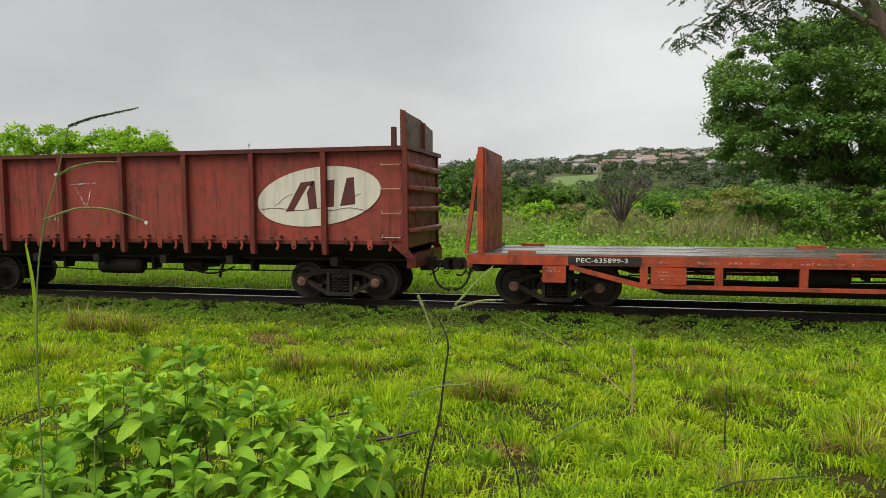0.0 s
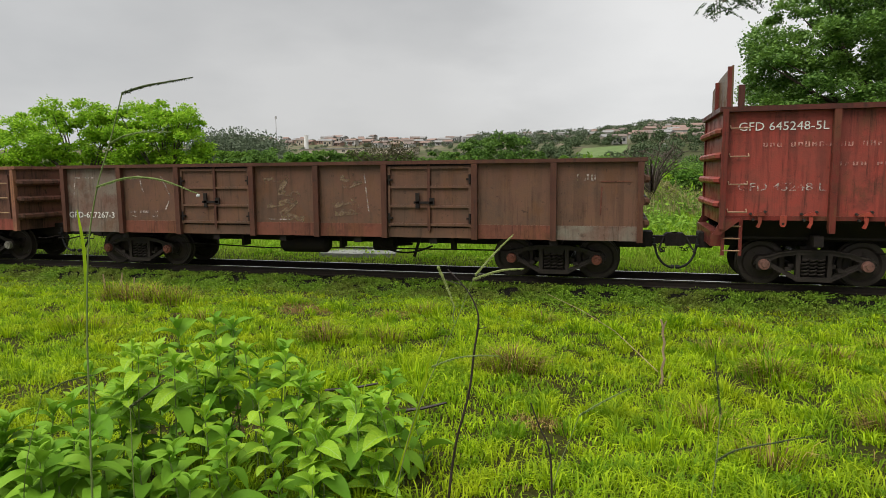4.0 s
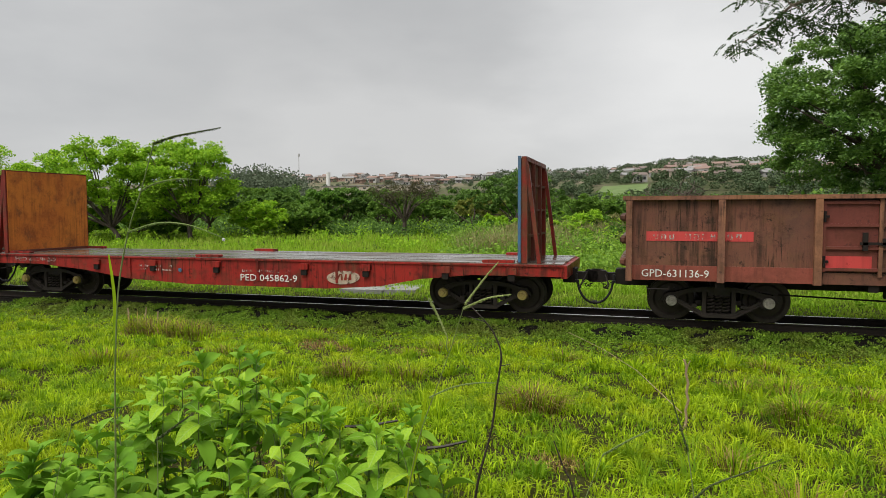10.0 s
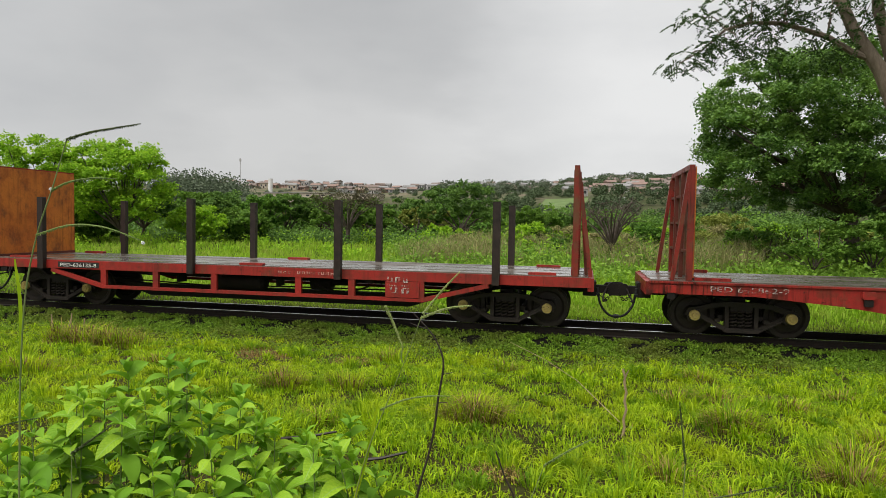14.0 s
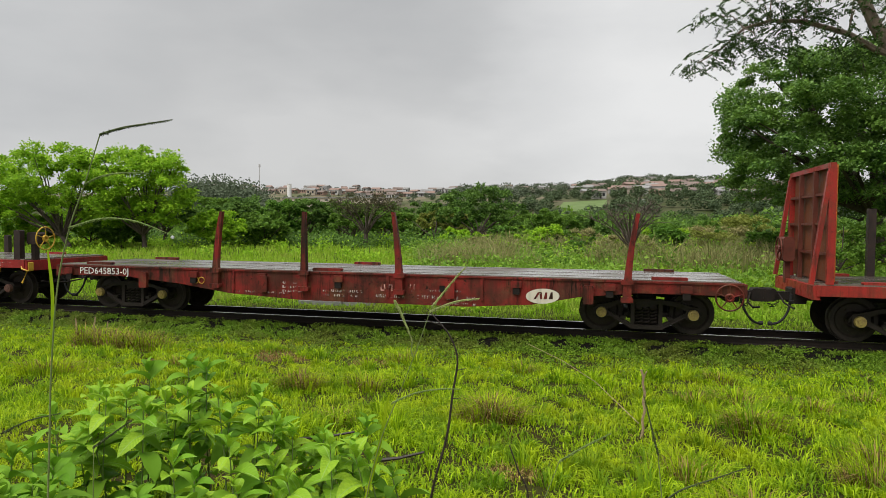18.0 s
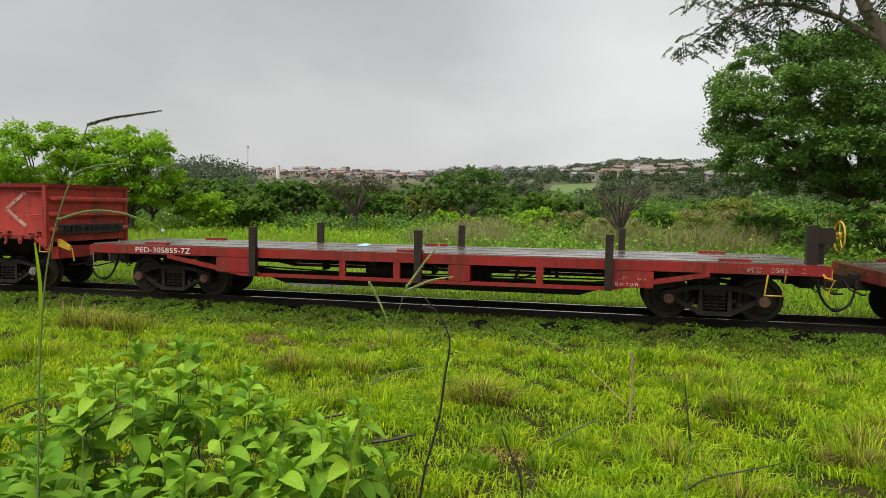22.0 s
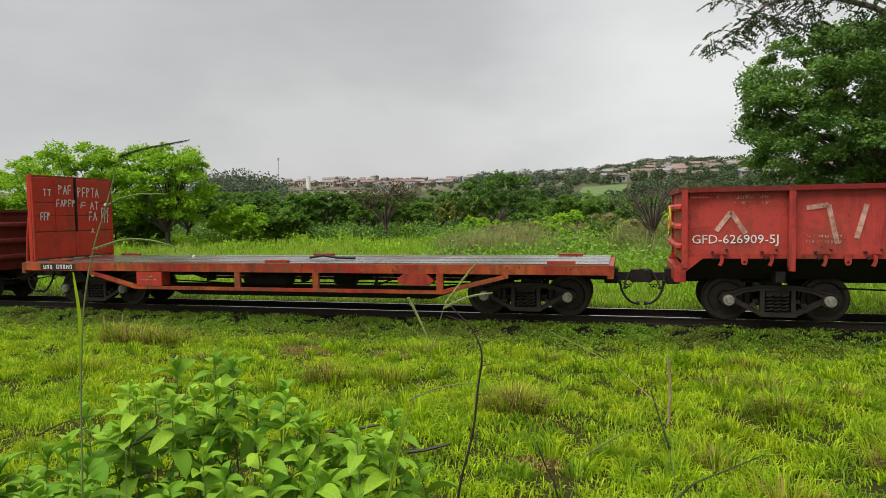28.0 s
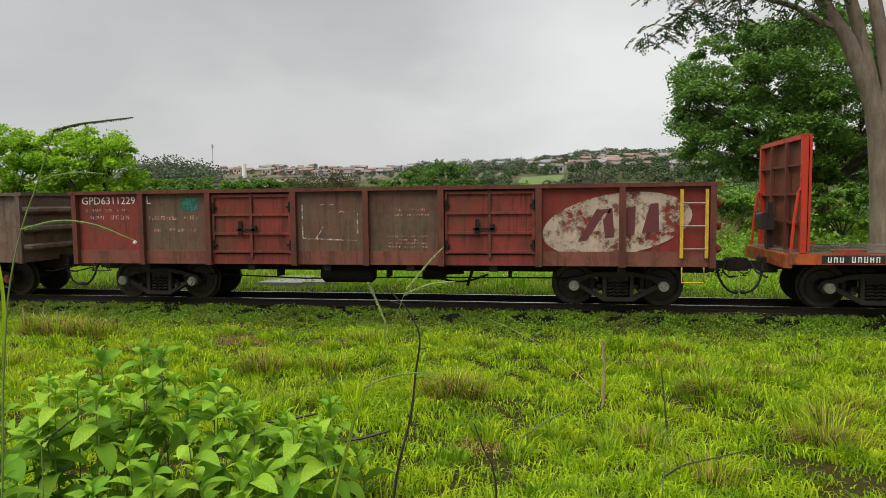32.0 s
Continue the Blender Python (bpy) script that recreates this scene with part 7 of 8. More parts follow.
scrub("scrub", "green leafy scrub along the far edge of the meadow", 300, 29, 48, 0.75, 120, 0.10, M_LEAF_LIGHT, 0.42)
scrub("verge_weeds", "low light-green leafy weeds on the verge beyond the rails", 620, 16.6, 25, 0.20, 60, 0.05, M_LEAF_LIGHT, 0.42, (-52, 24))
scrub("tall_weeds", "light-green broad-leaved weeds standing in the meadow", 620, 22, 40, 0.66, 110, 0.09, M_LEAF_WEED, 0.22, (-17, 22))
scrub("dark_weeds", "dark-green weeds between the lighter ones", 240, 28, 46, 0.70, 110, 0.10, M_LEAF_MID, 0.36, (-15, 10))
tree("low yellow-green bush at the meadow's edge", (5.6, 40.0, -0.35), (5.6, 40.0, 0.25), (2.6, 1.6, 0.75), M_LEAF_YELLOW, 46, 120, 0.08, None, 0.05, 301, 8)
tree("yellow-green bushy tree in the valley", (11.5, 58.0, -1.3), (11.5, 58.0, 0.35), (2.3, 1.8, 1.2), M_LEAF_YELLOW, 46, 120, 0.11, None, 0.08, 302, 8)
# the canopy's shade is put into this undergrowth by its deeper leaf colour
scrub("undergrowth", "undergrowth below the belt of trees, coloured dark as canopy shade", 420, 43, 66, 1.15, 90, 0.15, M_LEAF_DEEP, 0.2)
scrub("thicket", "dark bushes along the front of the tree belt", 150, 38.5, 44, 0.75, 130, 0.11, M_LEAF_DEEP, 0.25, (-36, -13))
r = np.random.default_rng(88)
n = 520
y = r.uniform(27, 45, n)
x = np.tan(np.radians(r.uniform(-15, 16, n))) * y
keep = lumps(x, y, 0.35) > 0.40
x, y = x[keep], y[keep]
tall = np.repeat(r.uniform(0.55, 1.5, len(x)) * np.clip((x + 16) / 10, 0.5, 1), 64)
way = r.uniform(0, 6.28, len(tall))
out = np.sqrt(r.uniform(0, 1, len(tall))) * 0.55 * tall
x, y = np.repeat(x, 64) + out * np.cos(way), np.repeat(y, 64) + out * np.sin(way)
tagged(new("dry_scrub", blades(x, y, tall * r.uniform(0.55, 1.15, len(x)), r.uniform(0.014, 0.034, len(x)), r.uniform(0.2, 0.8, len(x)), M_STRAW, "dry_scrub", way)), "straw-coloured dry scrub standing beyond the meadow", "scrub", kind="stuff")


# far woods on the valley floor and the hill
def far_woods(n, y0, y1, az, size, gate, seed, leaf, name, label, per=210, fine=0.115):
    r = np.random.default_rng(seed)
    y = r.uniform(y0, y1, n)
    x = np.tan(np.radians(r.uniform(*az, n))) * y
    keep = (lumps(x, y, 0.03) > gate) & ~((y > 295) & (y < 385) & (np.abs(np.degrees(np.arctan2(x, y)) + 1.3) < 2.2))
    x, y = x[keep], y[keep]
    s = r.uniform(0.6, 1.3, len(x)) * size
    s = np.where((y > 270) & (np.degrees(np.arctan2(x, y)) < -13), s * 0.5, s)
    d = r.normal(0, 1, (len(x), per, 3))
    d /= np.linalg.norm(d, axis=2, keepdims=True)
    d *= r.uniform(0.55, 1.05, (len(x), per, 1))
    d[:, :, 2] = np.maximum(d[:, :, 2], -0.75)
    d *= s[:, None, None] * np.array([0.62, 0.62, 0.42])
    d[:, :, 2] += s[:, None] * 0.48
    p = (np.stack([x, y, ground_z(x, y)], -1)[:, None, :] + d).reshape(-1, 3)
    v, f = card_leaves(p, np.repeat(np.minimum(s, 8.0), per) * fine, 0.7, 1.3)
    tagged(part(name, quick_mesh(name, v, f), leaf, None), label, "woods", kind="stuff")


far_woods(330, 76, 130, (-50, 28), 5.2, 0.1, 71, M_LEAF_MID, "valley_woods", "dense mixed green woods on the valley floor", 420, 0.065)
far_woods(520, 125, 262, (-50, 28), 5.6, 0.08, 72, M_LEAF_DEEP, "far_woods", "dark woods across the valley", 300, 0.085)
# from here up the hill the trees carry haze in their leaf colour
far_woods(620, 255, 430, (-46, 27), 5.2, 0.12, 73, M_LEAF_HAZE_HILL, "hill_woods", "scattered trees among houses on the hillside", 220, 0.135)
far_woods(330, 500, 690, (-46, 27), 7.4, 0.22, 74, M_LEAF_HAZE_FAR, "ridge_woods", "trees along the ridge of the hill, greyed by painted haze", 220, 0.13)
far_woods(240, 395, 600, (-3, 16), 6.0, 0.1, 76, M_LEAF_HAZE_HILL, "garden_trees", "round trees between the houses on the hill", 220, 0.135)
far_woods(120, 430, 560, (-34, -3), 6.0, 0.1, 77, M_LEAF_HAZE_FAR, "street_trees", "round trees between far houses, greyed by painted haze", 220, 0.135)
far_woods(24, 178, 205, (-34.8, -30.4), 17.0, 0.0, 75, M_LEAF_HAZE_FAR, "tall_grove", "grove of tall trees across the valley, greyed by painted haze", 1500, 0.085)


lawn = tagged(part("lawn", sheet_mesh("lawn", np.arange(-22, 5, 3.0), np.arange(312, 384, 6.0), lambda x, y: ground_z(x, y) + 0.3), plain("pale_terraced_lawn", (0.12, 0.175, 0.05), (0.09, 0.14, 0.04), 0.12, (0.7, 0.9)), None), "light-green terraced lawn on the far hillside", "lawn", kind="structure")

# ---------- far town ----------
def flat_paint(name, a, b):
    return plain(name, a, b, 0.5, (0.6, 0.9), 0.0, 0.05)


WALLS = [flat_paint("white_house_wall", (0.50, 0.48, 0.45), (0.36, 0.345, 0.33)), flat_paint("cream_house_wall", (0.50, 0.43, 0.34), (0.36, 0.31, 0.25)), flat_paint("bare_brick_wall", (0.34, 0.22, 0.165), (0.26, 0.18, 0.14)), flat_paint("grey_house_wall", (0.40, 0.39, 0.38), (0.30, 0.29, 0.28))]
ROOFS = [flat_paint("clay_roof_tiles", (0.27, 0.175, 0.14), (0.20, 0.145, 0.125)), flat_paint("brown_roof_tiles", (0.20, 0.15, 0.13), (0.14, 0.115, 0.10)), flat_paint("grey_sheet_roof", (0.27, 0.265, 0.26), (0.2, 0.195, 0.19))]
M_PANE = plain("dark_window_pane", (0.03, 0.035, 0.04), (0.06, 0.06, 0.06), 1, (0.1, 0.3))


def house(x, y, w, d, hgt, wall, roof, turn, label):
    hs = thing("house", label, "house", (x, y, float(ground_z(x, y)) - 0.2), "houses on the far hill")
    hs.rotation_euler = (0, 0, turn)
    key = f"house{w:.0f}{hgt:.0f}"
    wl_ = part("wall", tinted(shared(key + "wall", lambda: Geo().box(-w / 2, w / 2, -d / 2, d / 2, 0, hgt)), wall), None, hs)
    part("roof", tinted(shared(key + "roof", lambda: Geo().add([(sx * (w / 2 + 0.5), sy * (d / 2 + 0.5), hgt + 0.01) for sx in (-1, 1) for sy in (-1, 1)] + [(-w / 2 - 0.5, 0, hgt + 1.6), (w / 2 + 0.5, 0, hgt + 1.6)], [(0, 2, 5, 4), (3, 1, 4, 5), (1, 0, 4), (2, 3, 5), (0, 1, 3, 2)])), roof), None, hs)
    for k in (-1, 1):
        part("window", shared(key + f"win{k}", lambda: Geo().box(k * w * 0.27 - 0.7, k * w * 0.27 + 0.7, -d / 2 - 0.03, -d / 2 + 0.05, hgt * 0.38, hgt * 0.78)), M_PANE, hs)
    part("door", shared(key + "door", lambda: Geo().box(-0.5, 0.5, -d / 2 - 0.03, -d / 2 + 0.05, 0.2, 2.3)), M_STAKE, hs)


LAB = ("small white house with tiled roof on the hill", "small cream house with tiled roof on the hill", "bare brick house on the hillside", "grey rendered house on the hillside")
rr = random.Random(17)
for k in range(250):
    if k < 130:
        az, y = rr.uniform(-2.5, 15.0), rr.uniform(395, 600)
    else:
        az, y = rr.uniform(-33, -3), rr.uniform(500, 640)
    i = rr.choice((0, 1, 1, 2, 2, 3, 3))
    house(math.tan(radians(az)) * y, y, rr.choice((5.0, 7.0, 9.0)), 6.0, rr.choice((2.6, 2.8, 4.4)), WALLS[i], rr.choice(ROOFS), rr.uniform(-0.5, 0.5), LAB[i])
long_hall = thing("warehouse", "long low beige warehouse across the valley", "warehouse", (-154, 370, 2.2 + lift(370)))
part("wall", Geo().box(-36, 36, -6, 6, -4, 3.4), WALLS[1], long_hall)
part("roof", Geo().box(-36.5, 36.5, -6.5, 6.5, 3.4, 3.7), ROOFS[2], long_hall)
for k in range(14):
    part("window", Geo().box(-33 + 4.9 * k, -31 + 4.9 * k, -6.06, -5.9, 1.7, 2.5), M_PANE, long_hall)
M_TOWER = flat_paint("white_tower_paint", (0.74, 0.73, 0.71), (0.62, 0.61, 0.59))
tw = thing("tower", "plain white pillar tower across the valley", "tower", (-227, 445, -5 + lift(445)))
part("shaft", Geo().tube([(0, 0, 0), (0, 0, 21.5)], 1.6, 16), M_TOWER, tw)
part("cap", Geo().tube([(0, 0, 21.5), (0, 0, 21.9)], 1.68, 16), M_TOWER, tw)
ms = thing("radio_mast", "thin grey radio mast on the skyline", "mast", (-442, 782, 14 + lift(782)))
part("pole", Geo().tube([(0, 0, 0), (0, 0, 40)], 0.55, 6, 0.4), WALLS[3], ms)
part("antenna", Geo().box(-0.9, 0.9, -0.9, 0.9, 36, 39.5), WALLS[3], ms)
wt = thing("water_tower", "small white water tank on a column", "water tower", (-8.1, 500, 2.5 + lift(500)))
part("column", Geo().tube([(0, 0, -2), (0, 0, 6)], 0.8, 10), WALLS[0], wt)
part("tank", Geo().tube([(0, 0, 6), (0, 0, 9.5)], 1.9, 14), WALLS[0], wt)
big = thing("warehouse", "long pale hall on top of the hill", "warehouse", (34, 606, float(ground_z(34, 606))))
part("wall", Geo().box(-11, 11, -8, 8, 0, 4.5), WALLS[0], big)
part("roof", Geo().box(-11.5, 11.5, -8.5, 8.5, 4.5, 5.0), ROOFS[2], big)
rx = np.linspace(0, 1, 30)
cx, cy = 16.6 + 3.2 * rx + 1.5 * np.sin(rx * 3), 308 + 66 * rx
rv = np.concatenate([np.stack([cx - 1.7, cy, ground_z(cx - 1.7, cy) + 0.35], -1), np.stack([cx + 1.7, cy, ground_z(cx + 1.7, cy) + 0.35], -1)])
i = np.arange(29)
tagged(part("road", quick_mesh("road", rv, np.stack([i, i + 30, i + 31, i + 1], -1)), flat_paint("pale_wet_road", (0.2, 0.2, 0.2), (0.15, 0.15, 0.15)), None), "pale wet road climbing the far hillside", "road", kind="structure")


# ---------- plants close to the camera ----------
def shrub_leaf_material():
    m = Mat("downy_shrub_leaf", rough=0.6, spec=0.2)
    f = m.noise(14, 4, 0.6)
    c = m.mix((0.165, 0.35, 0.016), (0.38, 0.56, 0.036), m.each())
    c = m.mix(c, (0.15, 0.33, 0.012), m.times(f, 0.45))
    y = m.axis("Y")
    rib = m.n.new("ShaderNodeMath")
    rib.operation = "ABSOLUTE"
    m.l.new(y, rib.inputs[0])
    c = m.mix((0.30, 0.48, 0.12), c, m.span(rib.outputs[0], 0.003, 0.016))
    # side veins run forward from the midrib
    fwd = m.n.new("ShaderNodeMath")
    fwd.operation = "MULTIPLY_ADD"
    m.l.new(rib.outputs[0], fwd.inputs[0])
    fwd.inputs[1].default_value = -0.9
    m.l.new(m.axis("X"), fwd.inputs[2])
    wave = m.n.new("ShaderNodeMath")
    wave.operation = "SINE"
    m.l.new(m.times(fwd.outputs[0], 62.0), wave.inputs[0])
    vein = m.span(wave.outputs[0], 0.55, 1.0)
    c = m.mix(c, (0.32, 0.50, 0.12), m.times(vein, 0.12))
    m.colour(c).bump(m.span(wave.outputs[0], -1, 1, 0.6, 0.0), 0.20, 0.03).thin(c, 0.30)
    return m.m


def leaf_arrays(droop, fold, wide=0.245):
    """A broad oval leaf of length 1 along x, folded at the midrib, quilted and drooping."""
    n = 10
    u = np.linspace(0, 1, n)
    half = wide * np.sin(np.pi * u ** 0.98) ** 0.66 * (1 + 0.03 * np.sin(u * 41))
    half[0], half[-1] = 0.02, 0.012
    z = -droop * u ** 2 + 0.10 * np.sin(u * np.pi)
    mid = np.stack([u, 0 * u, z], -1)
    quilt = 0.012 * np.cos(u * 33)
    rows = []
    for k in (1.0, 0.5, 0.0, -0.5, -1.0):
        a = abs(k)
        rows.append(np.stack([u - 0.03 * a, half * k, z + half * a * fold * (1.25 - 0.35 * a) + (quilt if a == 0.5 else 0.6 * quilt * (a == 1.0))], -1))
    rows[2] = mid
    v = np.stack(rows, 1).reshape(-1, 3)
    f = []
    for i in range(n - 1):
        for k in range(4):
            f.append((5 * i + k, 5 * i + k + 1, 5 * i + k + 6, 5 * i + k + 5))
    return v, np.array(f)


M_SHRUB = shrub_leaf_material()
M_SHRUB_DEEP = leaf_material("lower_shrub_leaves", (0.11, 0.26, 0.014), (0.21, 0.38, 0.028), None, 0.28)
M_STEM = plain("green_stem", (0.16, 0.24, 0.06), (0.11, 0.14, 0.05), 8, (0.5, 0.7))
LEAVES = []
for k, (dr, fo) in enumerate(((0.16, 0.55), (0.32, 0.35), (0.06, 0.8), (0.45, 0.5))):
    v, f = leaf_arrays(dr, fo)
    me = quick_mesh(f"shrub_leaf_{k}", v, f, True)
    me.materials.append(M_SHRUB)
    LEAVES.append((me, v, f))

SHRUB = (-1.95, 2.95)
TOP_X = (-3.1, -2.95, -2.80, -2.4, -1.8, -1.5, -1.2, -1.0, -0.8)
TOP_Z = (1.26, 1.46, 1.56, 1.47, 1.30, 1.24, 1.15, 1.04, 0.92)
base_z = float(ground_z(*SHRUB))
shrub = thing("leafy_shrub", "downy light-green leafy shrub growing in the grass", "shrub", (SHRUB[0], SHRUB[1], base_z))
r = random.Random(77)
rest_v, rest_f, loose, count = [], [], 0, 0
stems = []
for k in range(64):
    x = -3.02 + 1.84 * (k + r.random()) / 64
    y = r.uniform(2.45, 3.75)
    top = float(np.interp(x, TOP_X, TOP_Z)) - (3.15 - y) * 0.30 * (1 if y < 3.15 else 0.25) - 0.32 * r.random() ** 1.2
    stems.append((y, x, top + lift(y)))
# a lower clump of the same shrub nearer the eye
for k in range(14):
    x, y = r.uniform(-2.85, -2.2), r.uniform(2.05, 2.4)
    stems.append((y, x, r.uniform(1.20, 1.43) + lift(y)))
stems.sort(reverse=True)
for y, x, top in stems:
    g0 = float(ground_z(x, y))
    lx, ly = r.uniform(-0.10, 0.10), r.uniform(-0.10, 0.06)
    foot, head = Vector((x - lx - SHRUB[0], y - ly - SHRUB[1], g0 - base_z - 0.03)), Vector((x - SHRUB[0], y - SHRUB[1], top - base_z))
    mid = (foot + head) / 2 + Vector((r.uniform(-0.03, 0.03), r.uniform(-0.03, 0.03), 0))
    part("stem", Geo().tube([foot, mid, head], 0.006, 6, 0.003), M_STEM, shrub)
    turn, along = r.uniform(0, 3.14), 0.0
    for node in range(9):
        if along > (head - foot).length * 0.85:
            break
        u = 1 - along / (head - foot).length
        p = foot.lerp(mid, u * 2) if u < 0.5 else mid.lerp(head, u * 2 - 1)
        size = (0.08, 0.13, 0.17, 0.195, 0.20, 0.185, 0.175, 0.16, 0.15)[node] * r.uniform(0.75, 1.2)
        rise = (56, 38, 20, 6, -4, -10, -14, -18, -20)[node]
        for s in range(2):
            a = turn + math.pi * s + r.uniform(-0.25, 0.25)
            if node > 4 and r.random() < 0.45:
                continue
            rot = Euler((radians(r.uniform(-24, 24)), radians(-rise + r.uniform(-16, 16)), a)).to_matrix().to_4x4()
            m = Matrix.Translation(p) @ rot @ Matrix.Scale(size, 4)
            me, lv, lf = LEAVES[(0 if node < 2 else r.choice((0, 1, 2, 3)))]
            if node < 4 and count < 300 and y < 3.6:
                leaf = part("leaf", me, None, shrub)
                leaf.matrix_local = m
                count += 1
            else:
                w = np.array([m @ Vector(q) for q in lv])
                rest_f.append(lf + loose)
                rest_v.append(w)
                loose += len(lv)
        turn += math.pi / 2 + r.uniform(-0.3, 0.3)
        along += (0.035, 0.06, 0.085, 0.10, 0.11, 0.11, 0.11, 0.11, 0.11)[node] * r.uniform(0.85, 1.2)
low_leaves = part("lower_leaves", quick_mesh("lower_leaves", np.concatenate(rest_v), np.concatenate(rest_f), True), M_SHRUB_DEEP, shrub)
low_leaves["kind"] = "stuff"
me = quick_mesh("yellow_leaf", *leaf_arrays(0.5, 0.6), True)
me.materials.append(plain("yellowing_leaf", (0.55, 0.50, 0.08), (0.38, 0.30, 0.06), 9, (0.5, 0.7)))
old_leaf = part("yellow_leaf", me, None, shrub, "yellowing drooping leaf")
old_leaf.matrix_local = Matrix.Translation((-0.33, -0.62, 0.33)) @ Euler((0.3, radians(70), -1.2)).to_matrix().to_4x4() @ Matrix.Scale(0.12, 4)

M_STALK = plain("green_grass_stalk", (0.13, 0.20, 0.05), (0.20, 0.22, 0.09), 10, (0.45, 0.7))
M_SEED = leaf_material("green_seed_spikelets", (0.15, 0.23, 0.06), (0.28, 0.36, 0.12), None, 0.3)
M_SEED_DARK = leaf_material("dark_seed_spikelets", (0.040, 0.060, 0.020), (0.11, 0.14, 0.05), None, 0.2)
M_SEED_PALE = leaf_material("pale_seed_spikelets", (0.34, 0.40, 0.13), (0.46, 0.52, 0.22), None, 0.35)
M_TWIG = plain("black_wet_twig", (0.018, 0.014, 0.012), (0.05, 0.035, 0.028), 14, (0.35, 0.6))
M_DRYSTICK = bark("dry_grey_stick", (0.30, 0.21, 0.12), (0.46, 0.35, 0.21))


def smooth(points, n=14):
    """A Catmull-Rom line through the points."""
    p = [Vector(q) for q in points]
    p = [p[0] * 2 - p[1]] + p + [p[-1] * 2 - p[-2]]
    out = []
    for i in range(1, len(p) - 2):
        for k in range(n):
            t = k / n
            a, b, c, d = p[i - 1], p[i], p[i + 1], p[i + 2]
            out.append(0.5 * ((2 * b) + (c - a) * t + (2 * a - 5 * b + 4 * c - d) * t * t + (3 * b - a - 3 * c + d) * t ** 3))
    out.append(p[-2])
    return out


def seed_head(stalk, points, material, thick=0.010, pairs=110):
    line = smooth(points, 16)
    n = len(line)
    rib = part("seed_head", Geo().tube(line[: n * 2 // 3 + 1], thick * 0.20, 8, thick * 0.18).tube(line[n * 2 // 3:], thick * 0.18, 8, thick * 0.06), material, stalk)
    q = np.array([line[min(n - 1, int(i * (n - 1) / pairs))] for i in range(pairs)])
    k = np.linspace(1, 0.55, pairs)[:, None]
    c = np.concatenate([q + k * (RNG.normal(0, thick * 0.10, q.shape) + np.array([0, s * thick * 0.18, -thick * drop])) for s, drop in ((-1, 0.15), (1, 0.15), (0, 0.38))])
    v, f = card_leaves(c, thick * np.tile(k[:, 0], 3) * RNG.uniform(0.28, 0.42, len(c)), 0.5, 2.3, 0.7)
    part("seed_fringe", quick_mesh("seed_fringe", v, f), material, rib)["kind"] = "stuff"
    return rib


def stalk(label, base, stem, heads, stem_r=0.0028, stem_mat=None):
    """A grass stalk whose points are given in the world; its origin is the foot."""
    t = thing("grass_stalk", label, "grass stalk", base)

    def loc(pts):
        return [(0.0, 0.0, 0.0) if q is base else (q[0] - base[0], q[1] - base[1], q[2] + lift(q[1]) - base[2]) for q in pts]
    part("stem", Geo().tube(smooth(loc(stem), 8), stem_r, 6, stem_r * 0.55), stem_mat or M_STALK, t)
    for pts, mat, thick in heads:
        seed_head(t, loc(pts), mat, thick)
    return t


def foot(x, y):
    return (x, y, float(ground_z(x, y)) - 0.02)


def blade_part(t, base, pts, w, mat):
    """A single flat grass leaf on a stalk."""
    line = [q - Vector(base) for q in smooth([(x, y, z + lift(y)) for x, y, z in pts], 6)]
    v, f, n = [], [], len(line)
    for i, q in enumerate(line):
        k = w * math.sin(math.pi * min(1, (i + 0.6) / n)) ** 0.6
        v += [q + Vector((-k / 2, 0, 0)), q + Vector((k / 2, 0.003, 0))]
    for i in range(n - 1):
        f.append((2 * i, 2 * i + 1, 2 * i + 3, 2 * i + 2))
    return part("leaf_blade", Geo().add(v, f), mat, t)


B = foot(-1.74, 1.7)
stalk_a = stalk("tall green grass stalk with three arched seed spikes", B, [B, (-1.72, 1.7, 1.4), (-1.70, 1.7, 1.80), (-1.69, 1.7, 2.0), (-1.66, 1.7, 2.28), (-1.61, 1.7, 2.47), (-1.55, 1.7, 2.61), (-1.49, 1.7, 2.764)],
                [([(-1.49, 1.7, 2.762), (-1.41, 1.7, 2.779), (-1.32, 1.7, 2.788), (-1.235, 1.7, 2.797)], M_SEED_DARK, 0.013), ([(-1.55, 1.7, 2.61), (-1.49, 1.7, 2.632), (-1.41, 1.7, 2.642), (-1.32, 1.7, 2.638)], M_SEED, 0.011), ([(-1.61, 1.7, 2.475), (-1.49, 1.7, 2.502), (-1.37, 1.7, 2.494), (-1.24, 1.7, 2.452)], M_SEED, 0.012)], 0.0036)
blade_part(stalk_a, B, [(-1.69, 1.7, 2.06), (-1.68, 1.7, 2.25), (-1.695, 1.7, 2.40)], 0.011, M_GRASS)
M_DROP = Mat("rain_drop", rough=0.05, spec=0.6)
M_DROP.b.inputs["Transmission Weight"].default_value, M_DROP.b.inputs["IOR"].default_value = 0.6, 1.33
M_DROP.colour((0.93, 0.94, 0.95))
for q in ((-1.24, 1.7, 2.446), (-1.553, 1.7, 2.612)):
    part("rain_drop", Geo().lathe([(0.0, -0.006), (0.0034, -0.005), (0.0056, 0.0), (0.0034, 0.005), (0.0, 0.006)], (q[0] - B[0], q[1] - B[1], q[2] + lift(q[1]) - B[2]), 12), M_DROP.m, stalk_a, "clear hanging rain drop")
B = foot(-0.80, 2.0)
